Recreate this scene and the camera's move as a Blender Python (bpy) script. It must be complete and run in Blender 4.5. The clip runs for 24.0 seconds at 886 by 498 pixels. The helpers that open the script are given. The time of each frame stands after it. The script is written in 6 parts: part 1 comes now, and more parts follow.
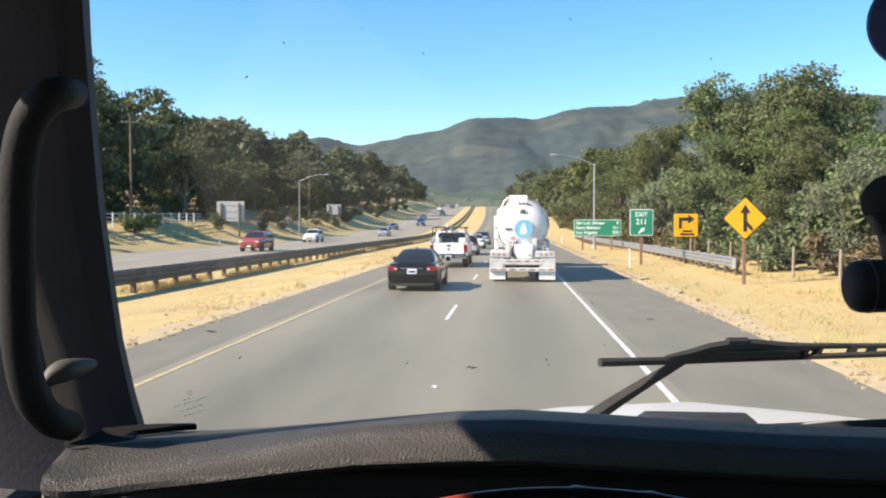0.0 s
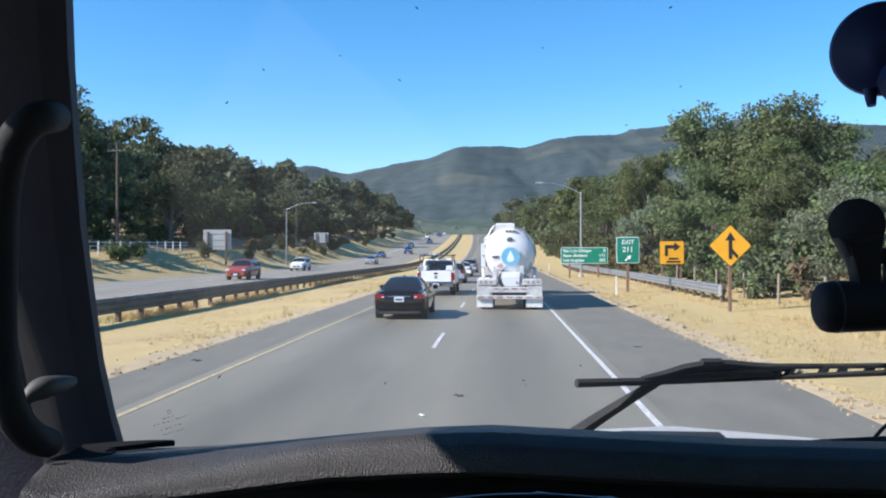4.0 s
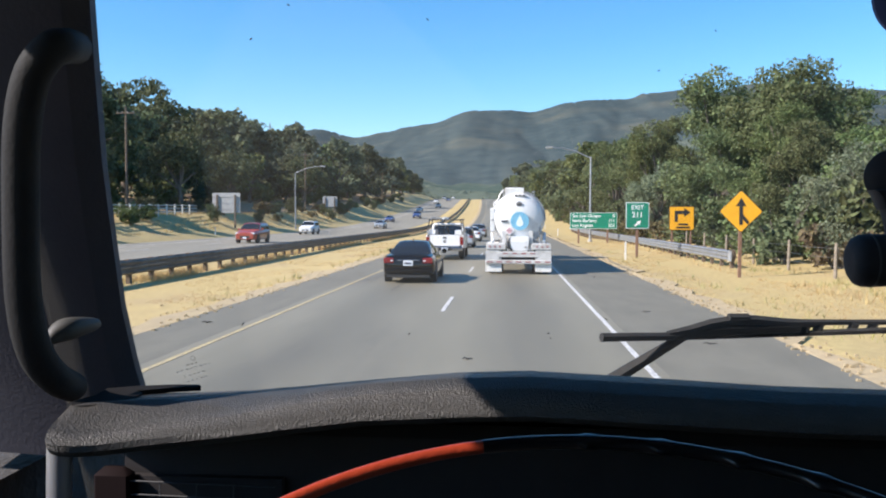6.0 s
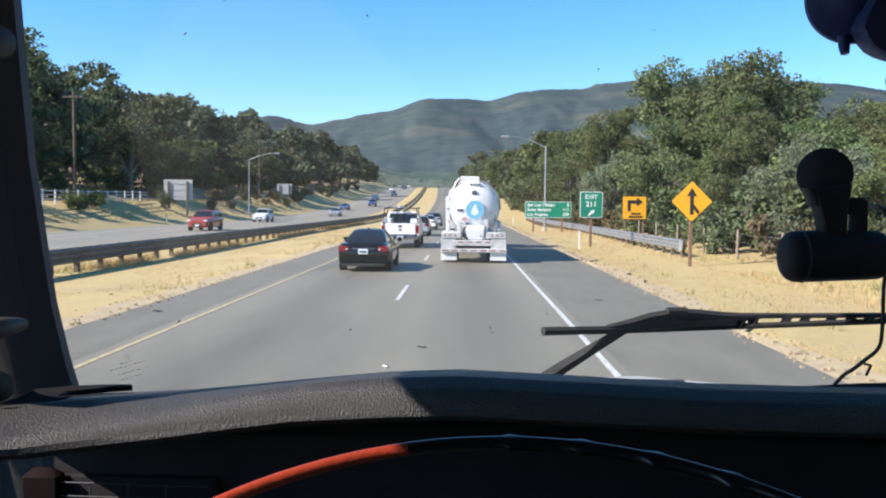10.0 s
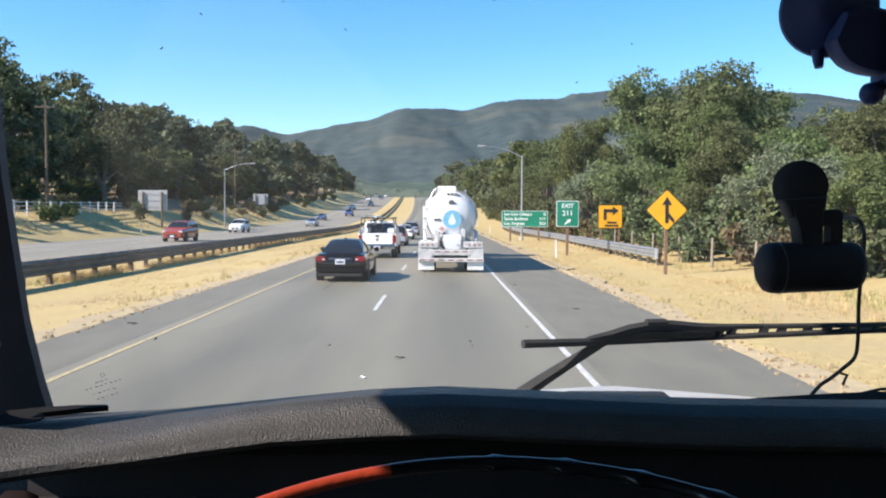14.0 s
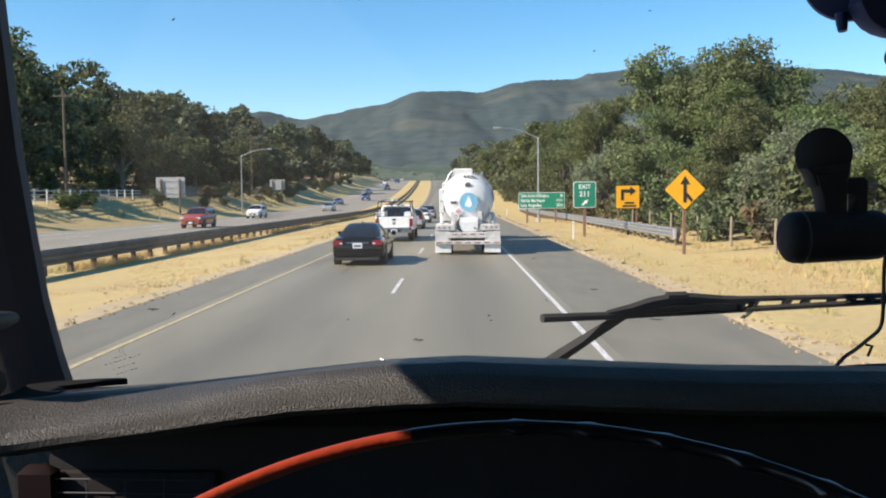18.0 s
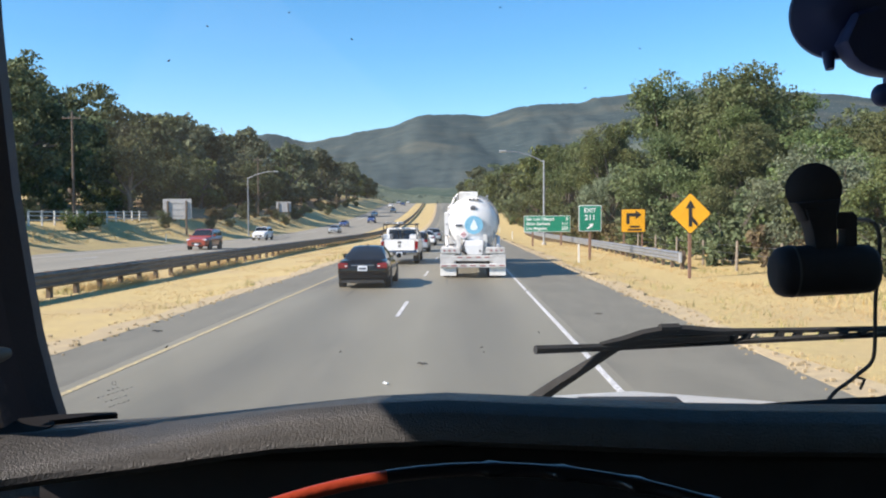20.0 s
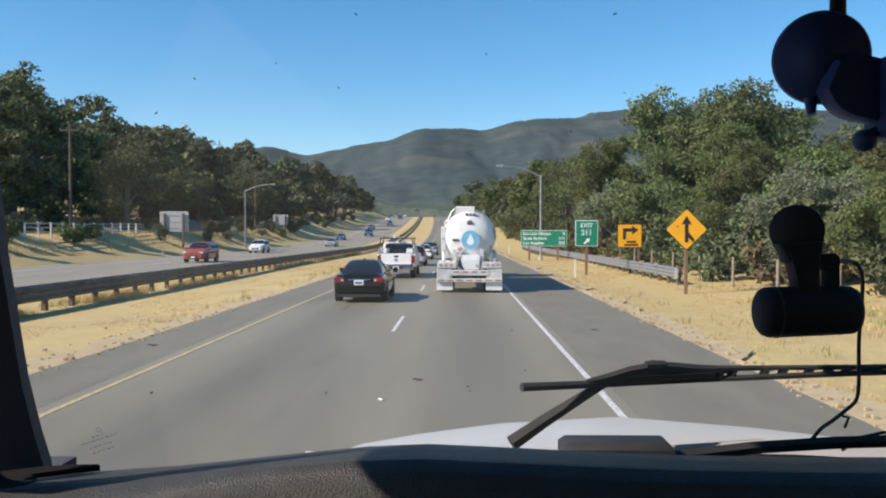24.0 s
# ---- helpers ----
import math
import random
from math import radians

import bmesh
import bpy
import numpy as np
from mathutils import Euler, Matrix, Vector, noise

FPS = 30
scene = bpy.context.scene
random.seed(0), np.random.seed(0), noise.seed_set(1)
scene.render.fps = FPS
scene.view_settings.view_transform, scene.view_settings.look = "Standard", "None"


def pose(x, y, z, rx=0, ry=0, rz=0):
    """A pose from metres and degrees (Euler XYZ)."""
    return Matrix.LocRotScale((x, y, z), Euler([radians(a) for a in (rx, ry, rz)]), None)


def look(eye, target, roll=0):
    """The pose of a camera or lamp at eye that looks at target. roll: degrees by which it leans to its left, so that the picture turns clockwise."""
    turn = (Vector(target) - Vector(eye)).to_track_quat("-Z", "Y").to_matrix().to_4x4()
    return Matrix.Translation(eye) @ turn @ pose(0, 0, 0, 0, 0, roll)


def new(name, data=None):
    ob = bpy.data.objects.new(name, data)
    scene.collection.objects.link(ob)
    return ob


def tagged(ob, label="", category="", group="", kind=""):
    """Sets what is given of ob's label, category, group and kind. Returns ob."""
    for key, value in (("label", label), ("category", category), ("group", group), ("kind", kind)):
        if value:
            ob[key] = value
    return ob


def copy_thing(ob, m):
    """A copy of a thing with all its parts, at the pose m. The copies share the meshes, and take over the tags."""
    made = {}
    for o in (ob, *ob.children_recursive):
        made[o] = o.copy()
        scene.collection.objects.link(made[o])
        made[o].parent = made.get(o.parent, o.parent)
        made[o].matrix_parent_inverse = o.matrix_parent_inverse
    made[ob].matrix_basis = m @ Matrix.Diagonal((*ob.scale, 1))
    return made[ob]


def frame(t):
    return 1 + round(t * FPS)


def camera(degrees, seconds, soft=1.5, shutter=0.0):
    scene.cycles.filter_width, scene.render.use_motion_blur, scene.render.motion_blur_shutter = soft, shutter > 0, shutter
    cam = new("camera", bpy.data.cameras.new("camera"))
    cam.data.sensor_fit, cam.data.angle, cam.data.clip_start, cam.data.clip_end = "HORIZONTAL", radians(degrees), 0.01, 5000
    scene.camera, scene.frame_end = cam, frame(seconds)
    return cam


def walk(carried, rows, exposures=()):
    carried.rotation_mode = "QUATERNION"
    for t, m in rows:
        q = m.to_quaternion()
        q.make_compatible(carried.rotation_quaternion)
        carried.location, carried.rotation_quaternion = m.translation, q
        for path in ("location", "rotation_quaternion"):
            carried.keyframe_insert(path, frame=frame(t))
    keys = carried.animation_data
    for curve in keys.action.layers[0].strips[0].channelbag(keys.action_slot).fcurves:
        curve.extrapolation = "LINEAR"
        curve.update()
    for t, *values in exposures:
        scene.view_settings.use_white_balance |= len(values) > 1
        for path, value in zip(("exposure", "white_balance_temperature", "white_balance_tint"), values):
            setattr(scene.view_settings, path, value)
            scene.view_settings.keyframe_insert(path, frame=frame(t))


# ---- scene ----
cam = camera(56.14, 24.0, soft=2.0)
PATH = [
    (0.0, pose(-0.0074, -0.0008, 2.2636, 88.365, 0.033, 4.665)),
    (0.5, pose(-0.0053, 0.0016, 2.2847, 88.663, -0.176, 4.152)),
    (1.0, pose(0.0074, 0.0079, 2.2618, 87.809, -0.309, 2.841)),
    (1.5, pose(-0.0011, -0.0036, 2.2617, 88.298, -0.435, 3.224)),
    (2.0, pose(-0.0114, 0.0019, 2.2514, 88.154, -0.837, 4.431)),
    (2.5, pose(-0.0059, -0.0043, 2.2570, 88.762, -1.004, 3.671)),
    (4.5, pose(0.0070, -0.0227, 2.2560, 90.400, 0.514, 3.660)),
    (5.0, pose(-0.0034, -0.0102, 2.2519, 89.226, 0.183, 2.688)),
    (5.5, pose(-0.0054, -0.0109, 2.2514, 89.228, 0.221, 3.488)),
    (6.0, pose(-0.0159, 0.0012, 2.2373, 87.860, -0.196, 4.392)),
    (6.5, pose(-0.0021, 0.0124, 2.2469, 88.548, -0.335, 3.350)),
    (7.0, pose(0.0004, -0.0094, 2.2470, 88.057, 0.184, 2.113)),
    (7.5, pose(-0.0055, -0.0307, 2.2775, 90.931, -0.198, 3.758)),
    (8.0, pose(0.0069, -0.0064, 2.2725, 89.745, -0.077, 2.226)),
    (8.5, pose(0.0247, -0.0163, 2.2800, 89.965, -0.113, 0.408)),
    (9.0, pose(0.0183, -0.0084, 2.2620, 88.522, 0.279, 0.288)),
    (9.5, pose(0.0133, -0.0121, 2.2511, 87.851, 0.706, 1.164)),
    (10.0, pose(0.0016, -0.0012, 2.2466, 87.071, -0.485, 1.351)),
    (10.5, pose(-0.0048, -0.0096, 2.2648, 89.448, -0.726, 2.228)),
    (12.5, pose(0.0002, -0.0028, 2.2525, 87.659, -0.272, 1.105)),
    (13.0, pose(-0.0031, -0.0053, 2.2505, 87.759, 0.696, 1.516)),
    (13.5, pose(0.0055, 0.0080, 2.2334, 86.156, 0.048, -0.428)),
    (14.0, pose(-0.0016, 0.0027, 2.2516, 87.736, -0.240, -0.233)),
    (14.5, pose(0.0100, -0.0065, 2.2519, 88.103, 0.766, -0.068)),
    (15.0, pose(0.0149, -0.0213, 2.2704, 89.916, 0.430, 0.558)),
    (15.5, pose(0.0048, -0.0155, 2.2618, 88.982, 0.110, 2.146)),
    (16.0, pose(0.0045, -0.0099, 2.2613, 88.641, -0.095, 0.684)),
    (16.5, pose(-0.0051, -0.0002, 2.2621, 88.349, -0.649, 1.085)),
    (17.0, pose(0.0048, -0.0068, 2.2880, 90.431, -0.021, -0.819)),
    (17.5, pose(0.0074, 0.0056, 2.2544, 87.355, 0.598, -1.181)),
    (18.0, pose(-0.0022, 0.0111, 2.2394, 86.571, 0.592, 0.901)),
    (18.5, pose(0.0023, 0.0062, 2.2565, 87.695, 0.062, 1.131)),
    (20.5, pose(0.0152, -0.0075, 2.2520, 88.476, 0.376, 1.325)),
    (21.0, pose(0.0133, -0.0284, 2.2840, 90.660, -0.203, 1.424)),
    (21.5, pose(0.0144, -0.0232, 2.2715, 89.692, 0.157, 1.726)),
    (22.0, pose(0.0134, -0.0109, 2.2684, 88.655, 0.279, 2.011)),
    (22.5, pose(0.0363, -0.0192, 2.2739, 88.444, 0.994, 0.316)),
    (23.0, pose(0.0340, -0.0280, 2.2974, 91.154, -0.633, 0.901)),
    (23.5, pose(0.0207, -0.0119, 2.2684, 88.864, -0.249, 0.916)),
    (24.0, pose(0.0280, -0.0089, 2.2875, 89.075, 0.018, 1.087)),
]
walk(cam, PATH, exposures=[(0.0, 1.1, 7060, 17), (0.3, 1.02, 7060, 17), (0.9, 0.91, 7200, 16), (2.0, 0.83, 6410, 17), (5.0, 0.76, 5900, 17), (6.0, 0.84, 6310, 17), (7.0, 0.75, 6260, 16), (9.0, 0.88, 6390, 17), (10.0, 0.91, 6250, 17), (12.5, 0.98, 6120, 17), (14.0, 0.99, 6420, 17), (15.0, 0.87, 6260, 17), (16.0, 0.8, 6360, 17), (17.0, 0.73, 6560, 17), (18.0, 0.77, 6860, 16), (21.0, 0.85, 6460, 17), (22.0, 0.65, 6810, 16), (23.0, 0.76, 6640, 16), (24.0, 0.51, 6610, 16)])

# ---- world, sun ----
SUN_DIR = Vector((-0.74, -0.30, 0.58)).normalized()
world = bpy.data.worlds.new("sky")
scene.world = world
world.use_nodes = True
wn = world.node_tree
sky = wn.nodes.new("ShaderNodeTexSky")
sky.sky_type, sky.sun_disc = 'NISHITA', False
sky.sun_elevation = math.asin(SUN_DIR.z)
sky.sun_rotation = math.atan2(SUN_DIR.x, SUN_DIR.y)
sky.altitude, sky.air_density, sky.dust_density, sky.ozone_density = 0, 1.0, 0.15, 4.0
bg = wn.nodes["Background"]
tone = wn.nodes.new("ShaderNodeHueSaturation")
tone.inputs["Saturation"].default_value = 1.27
tone.inputs["Hue"].default_value = 0.493
wn.links.new(sky.outputs[0], tone.inputs["Color"])
wn.links.new(tone.outputs[0], bg.inputs[0])
bg.inputs[1].default_value = 0.118
sun = new("sun", bpy.data.lights.new("sun", 'SUN'))
sun.data.energy, sun.data.angle, sun.data.color = 5.0, radians(0.53), (1.0, 0.93, 0.82)
sun.matrix_world = look((0, 0, 60), Vector((0, 0, 60)) - SUN_DIR)


# ---- materials ----
def mat(name, c1, c2=None, scale=4.0, rough=0.7, bump=0.0, metal=0.0, fine=None, coords="Object", spec=0.5,
        coat=0.0, rand=0.0, c3=None, scale3=0.3, stretch=None, island=0.0, trans=0.0):
    """A procedural surface: two tones mixed by noise, a third in broad patches, fine relief."""
    m = bpy.data.materials.new(name)
    m.use_nodes = True
    n, l = m.node_tree.nodes, m.node_tree.links
    p = n["Principled BSDF"]
    p.inputs["Roughness"].default_value, p.inputs["Metallic"].default_value = rough, metal
    p.inputs["Specular IOR Level"].default_value, p.inputs["Coat Weight"].default_value = spec, coat
    p.inputs["Coat Roughness"].default_value = 0.08
    tc = n.new("ShaderNodeTexCoord")
    vec = tc.outputs["Object"]
    if coords == "World":
        vec = n.new("ShaderNodeNewGeometry").outputs["Position"]
    if stretch:
        mp = n.new("ShaderNodeMapping")
        mp.inputs["Scale"].default_value = stretch
        l.new(vec, mp.inputs[0])
        vec = mp.outputs[0]

    def noise_tex(s, detail=5.0, r=0.6):
        t = n.new("ShaderNodeTexNoise")
        t.inputs["Scale"].default_value, t.inputs["Detail"].default_value, t.inputs["Roughness"].default_value = s, detail, r
        l.new(vec, t.inputs["Vector"])
        return t.outputs["Fac"]

    def ramp(fac, a, b):
        r = n.new("ShaderNodeMapRange")
        r.inputs[1].default_value, r.inputs[2].default_value = a, b
        l.new(fac, r.inputs[0])
        return r.outputs[0]

    def mix(fac, a, b):
        x = n.new("ShaderNodeMix")
        x.data_type = 'RGBA'
        l.new(fac, x.inputs[0])
        for sock, v in ((x.inputs[6], a), (x.inputs[7], b)):
            if not isinstance(v, tuple):
                l.new(v, sock)
            else:
                sock.default_value = (*v, 1)
        return x.outputs[2]

    col = None
    if c2:
        col = mix(ramp(noise_tex(scale), 0.35, 0.65), c1, c2)
    if c3:
        col = mix(ramp(noise_tex(scale3, 4), 0.5, 0.68), col or c1, c3)
    if rand or island:
        info = n.new("ShaderNodeObjectInfo").outputs["Random"] if rand else None
        hsv = n.new("ShaderNodeHueSaturation")
        if col is None:
            hsv.inputs["Color"].default_value = (*c1, 1)
        else:
            l.new(col, hsv.inputs["Color"])
        val = None
        if rand:
            r = n.new("ShaderNodeMapRange")
            r.inputs[3].default_value, r.inputs[4].default_value = 1 - rand, 1 + rand
            l.new(info, r.inputs[0])
            val = r.outputs[0]
        if island:
            g = n.new("ShaderNodeNewGeometry")
            r = n.new("ShaderNodeMapRange")
            r.inputs[3].default_value, r.inputs[4].default_value = 1 - island, 1 + island
            l.new(g.outputs["Random Per Island"], r.inputs[0])
            if val is None:
                val = r.outputs[0]
            else:
                mu = n.new("ShaderNodeMath")
                mu.operation = 'MULTIPLY'
                l.new(val, mu.inputs[0])
                l.new(r.outputs[0], mu.inputs[1])
                val = mu.outputs[0]
            r2 = n.new("ShaderNodeMapRange")
            r2.inputs[3].default_value, r2.inputs[4].default_value = 0.485, 0.515
            l.new(g.outputs["Random Per Island"], r2.inputs[0])
            hue = r2.outputs[0]
            if rand:
                r3 = n.new("ShaderNodeMapRange")
                r3.inputs[3].default_value, r3.inputs[4].default_value = -0.034, 0.016
                l.new(info, r3.inputs[0])
                ad = n.new("ShaderNodeMath")
                l.new(hue, ad.inputs[0])
                l.new(r3.outputs[0], ad.inputs[1])
                hue = ad.outputs[0]
            l.new(hue, hsv.inputs["Hue"])
        l.new(val, hsv.inputs["Value"])
        col = hsv.outputs[0]
    if col is None:
        p.inputs["Base Color"].default_value = (*c1, 1)
    else:
        l.new(col, p.inputs["Base Color"])
    if bump:
        b = n.new("ShaderNodeBump")
        b.inputs["Strength"].default_value = bump
        b.inputs["Distance"].default_value = 0.02
        l.new(noise_tex(fine or scale * 6, 3), b.inputs["Height"])
        l.new(b.outputs[0], p.inputs["Normal"])
    if trans:
        tr = n.new("ShaderNodeBsdfTranslucent")
        l.new(col, tr.inputs[0]) if col is not None else None
        ms = n.new("ShaderNodeMixShader")
        ms.inputs[0].default_value = trans
        l.new(p.outputs[0], ms.inputs[1])
        l.new(tr.outputs[0], ms.inputs[2])
        l.new(ms.outputs[0], n["Material Output"].inputs[0])
    return m


def glow_mat(name, c, strength):
    m = mat(name, c, rough=0.3)
    p = m.node_tree.nodes["Principled BSDF"]
    p.inputs["Emission Color"].default_value, p.inputs["Emission Strength"].default_value = (*c, 1), strength
    return m


def glass_mat(name, tint=(1, 1, 1), gloss=0.06, haze_film=0.0):
    m = bpy.data.materials.new(name)
    m.use_nodes = True
    n, l = m.node_tree.nodes, m.node_tree.links
    n.remove(n["Principled BSDF"])
    t, g, x = n.new("ShaderNodeBsdfTransparent"), n.new("ShaderNodeBsdfGlossy"), n.new("ShaderNodeMixShader")
    t.inputs[0].default_value = (*tint, 1)
    g.inputs["Roughness"].default_value = 0.02
    x.inputs[0].default_value = gloss
    l.new(t.outputs[0], x.inputs[1])
    l.new(g.outputs[0], x.inputs[2])
    # thin dusty film added on the glass; its scattered daylight stands in for haze
    d, y = n.new("ShaderNodeBsdfTranslucent"), n.new("ShaderNodeMixShader")
    d.inputs[0].default_value = (0.82, 0.79, 0.70, 1)
    y.inputs[0].default_value = haze_film
    l.new(x.outputs[0], y.inputs[1])
    l.new(d.outputs[0], y.inputs[2])
    l.new(y.outputs[0], n["Material Output"].inputs[0])
    return m


M_GRASS = mat("dry_grass", (0.510, 0.385, 0.160), (0.385, 0.288, 0.120), 5.0, 0.95, 0.55, fine=26, coords="World",
              c3=(0.400, 0.295, 0.140), scale3=0.16)
M_BLADE = mat("grass_blade", (0.570, 0.410, 0.195), (0.480, 0.335, 0.150), 0.8, 0.9, coords="World", island=0.16, trans=0.3)
M_WEED = mat("green_weed", (0.24, 0.24, 0.08), (0.34, 0.30, 0.11), 0.8, 0.9, coords="World", island=0.3)
M_DIRT = mat("gravel_dirt", (0.455, 0.350, 0.195), (0.355, 0.275, 0.165), 3.0, 0.95, 0.5, fine=60, coords="World")
M_ROAD = mat("worn_asphalt", (0.188, 0.168, 0.118), (0.226, 0.202, 0.144), 0.9, 0.62, 0.25, fine=160, coords="World",
             stretch=(1.0, 0.12, 1.0), c3=(0.142, 0.127, 0.092), scale3=0.45)
def lane_wear(m, centre, width, amount):
    """Oil-darkened lane middles and paler wheel tracks across the road."""
    n, l = m.node_tree.nodes, m.node_tree.links
    p = n["Principled BSDF"]
    col = p.inputs["Base Color"].links[0].from_socket
    sep = n.new("ShaderNodeSeparateXYZ")
    l.new(n.new("ShaderNodeNewGeometry").outputs["Position"], sep.inputs[0])
    a = n.new("ShaderNodeMath")
    a.operation = 'MULTIPLY_ADD'
    a.inputs[1].default_value, a.inputs[2].default_value = 2 * math.pi / width, -2 * math.pi * centre / width
    l.new(sep.outputs[0], a.inputs[0])
    c = n.new("ShaderNodeMath")
    c.operation = 'COSINE'
    l.new(a.outputs[0], c.inputs[0])
    r = n.new("ShaderNodeMapRange")
    r.inputs[1].default_value, r.inputs[2].default_value = -0.4, 1.0
    r.inputs[3].default_value, r.inputs[4].default_value = 1.04, 1.0 - amount
    l.new(c.outputs[0], r.inputs[0])
    h = n.new("ShaderNodeHueSaturation")
    l.new(col, h.inputs["Color"])
    l.new(r.outputs[0], h.inputs["Value"])
    l.new(h.outputs[0], p.inputs["Base Color"])


lane_wear(M_ROAD, 0.28, 3.66, 0.20)
M_SHOULDER = mat("shoulder_asphalt", (0.152, 0.137, 0.100), (0.187, 0.169, 0.124), 1.4, 0.7, 0.3, fine=140, coords="World",
                 stretch=(1.0, 0.3, 1.0))
M_OPP = mat("pale_concrete_road", (0.255, 0.233, 0.182), (0.205, 0.188, 0.148), 0.7, 0.85, 0.2, fine=120, coords="World",
            stretch=(1.0, 0.1, 1.0))
M_WHITE_LINE = mat("white_road_paint", (0.74, 0.73, 0.70), (0.28, 0.26, 0.235), 17.0, 0.7, 0.1, coords="World")
M_YELLOW_LINE = mat("yellow_road_paint", (0.54, 0.42, 0.19), (0.26, 0.22, 0.16), 15.0, 0.75, 0.1, coords="World")
M_SEAL = mat("tar_seal", (0.05, 0.05, 0.05), (0.08, 0.078, 0.075), 3.0, 0.7, coords="World")
# Blue-grey of distance haze is put into the ridge and slope colours.
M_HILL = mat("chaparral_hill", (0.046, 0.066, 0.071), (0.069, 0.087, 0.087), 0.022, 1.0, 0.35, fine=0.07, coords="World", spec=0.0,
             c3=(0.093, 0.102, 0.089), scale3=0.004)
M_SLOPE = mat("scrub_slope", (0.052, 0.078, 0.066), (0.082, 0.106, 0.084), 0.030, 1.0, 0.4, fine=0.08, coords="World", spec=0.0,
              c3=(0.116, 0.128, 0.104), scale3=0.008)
# Paled base colour: haze over the far woods is painted in.
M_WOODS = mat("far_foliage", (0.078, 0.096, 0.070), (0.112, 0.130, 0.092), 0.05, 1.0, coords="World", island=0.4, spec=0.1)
M_BARK = mat("oak_bark", (0.17, 0.14, 0.11), (0.09, 0.075, 0.06), 7.0, 0.95, 0.8, fine=30)
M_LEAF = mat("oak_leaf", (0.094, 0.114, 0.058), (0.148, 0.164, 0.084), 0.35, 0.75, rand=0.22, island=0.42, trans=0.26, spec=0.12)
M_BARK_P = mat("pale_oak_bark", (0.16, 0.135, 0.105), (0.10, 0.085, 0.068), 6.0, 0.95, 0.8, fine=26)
# Verge leaf: greener than oak_leaf, also lightened to carry its sunlit side.
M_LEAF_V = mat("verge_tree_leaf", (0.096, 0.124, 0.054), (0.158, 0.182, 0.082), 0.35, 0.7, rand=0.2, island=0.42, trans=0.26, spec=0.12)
# The grey is distance haze put into the oak leaf colour.
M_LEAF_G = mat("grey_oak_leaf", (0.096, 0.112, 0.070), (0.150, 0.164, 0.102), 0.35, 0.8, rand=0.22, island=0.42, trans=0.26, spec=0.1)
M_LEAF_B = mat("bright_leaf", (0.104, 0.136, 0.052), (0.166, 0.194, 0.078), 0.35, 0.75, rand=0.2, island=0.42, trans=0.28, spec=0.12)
M_LEAF_S = mat("silvery_leaf", (0.15, 0.19, 0.115), (0.21, 0.25, 0.15), 0.35, 0.75, rand=0.15, island=0.4, trans=0.25, spec=0.3)
M_LEAF_R = mat("dry_brush_leaf", (0.180, 0.138, 0.066), (0.125, 0.115, 0.050), 0.35, 0.85, rand=0.2, island=0.45, trans=0.2)
M_GALV = mat("galvanised_steel", (0.42, 0.43, 0.44), (0.30, 0.31, 0.32), 3.0, 0.5, 0.1, metal=0.7)
M_RAIL = mat("weathered_rail_steel", (0.21, 0.185, 0.155), (0.13, 0.11, 0.09), 2.0, 0.65, 0.15, metal=0.35)
M_POST = mat("weathered_timber", (0.16, 0.115, 0.08), (0.10, 0.075, 0.055), 6.0, 0.9, 0.4)
M_FENCEPOST = mat("grey_fence_wood", (0.30, 0.25, 0.19), (0.20, 0.165, 0.125), 6.0, 0.9, 0.5, fine=40)
M_SIGNPOST = mat("sign_post_wood", (0.23, 0.13, 0.085), (0.17, 0.10, 0.065), 5.0, 0.85, 0.3)
M_GREEN = mat("sign_green", (0.0, 0.22, 0.13), (0.0, 0.19, 0.11), 2.0, 0.45)
M_YELLOW = mat("sign_yellow", (0.88, 0.42, 0.01), (0.80, 0.38, 0.01), 2.0, 0.5)
M_SIGNWHITE = mat("sign_white", (0.85, 0.86, 0.85), rough=0.5)
M_SIGNBLACK = mat("sign_black", (0.015, 0.015, 0.015), rough=0.6)
M_ALU = mat("bare_aluminium", (0.50, 0.50, 0.49), (0.40, 0.40, 0.40), 3.0, 0.55, metal=0.6)
M_MARKER = mat("marker_plastic", (0.80, 0.79, 0.75), (0.66, 0.64, 0.58), 4.0, 0.6)
M_WHITE = mat("white_paint", (0.80, 0.80, 0.79), (0.74, 0.74, 0.72), 2.5, 0.35, coat=0.4)
M_TANK = mat("white_tank_paint", (0.76, 0.76, 0.75), (0.68, 0.67, 0.65), 1.2, 0.42, coat=0.25, c3=(0.55, 0.53, 0.50), scale3=1.6)
M_DIRTY = mat("grimy_white_paint", (0.66, 0.65, 0.62), (0.50, 0.48, 0.45), 3.0, 0.55, c3=(0.36, 0.34, 0.31), scale3=2.2)
M_SILVER = mat("silver_paint", (0.52, 0.54, 0.56), (0.48, 0.50, 0.52), 3.0, 0.3, metal=0.55, coat=0.6)
M_BLACK = mat("black_car_paint", (0.004, 0.004, 0.005), (0.006, 0.006, 0.007), 3.0, 0.07, coat=0.0, spec=0.35)
M_RED = mat("red_car_paint", (0.36, 0.055, 0.03), (0.30, 0.045, 0.025), 3.0, 0.28, coat=0.7)
M_BLUE = mat("blue_car_paint", (0.03, 0.07, 0.25), (0.025, 0.06, 0.2), 3.0, 0.28, coat=0.7)
M_CARGLASS = mat("dark_car_glass", (0.012, 0.014, 0.016), rough=0.06, spec=0.8)
M_TYRE = mat("tyre_rubber", (0.022, 0.022, 0.022), (0.035, 0.033, 0.03), 9.0, 0.9, 0.3)
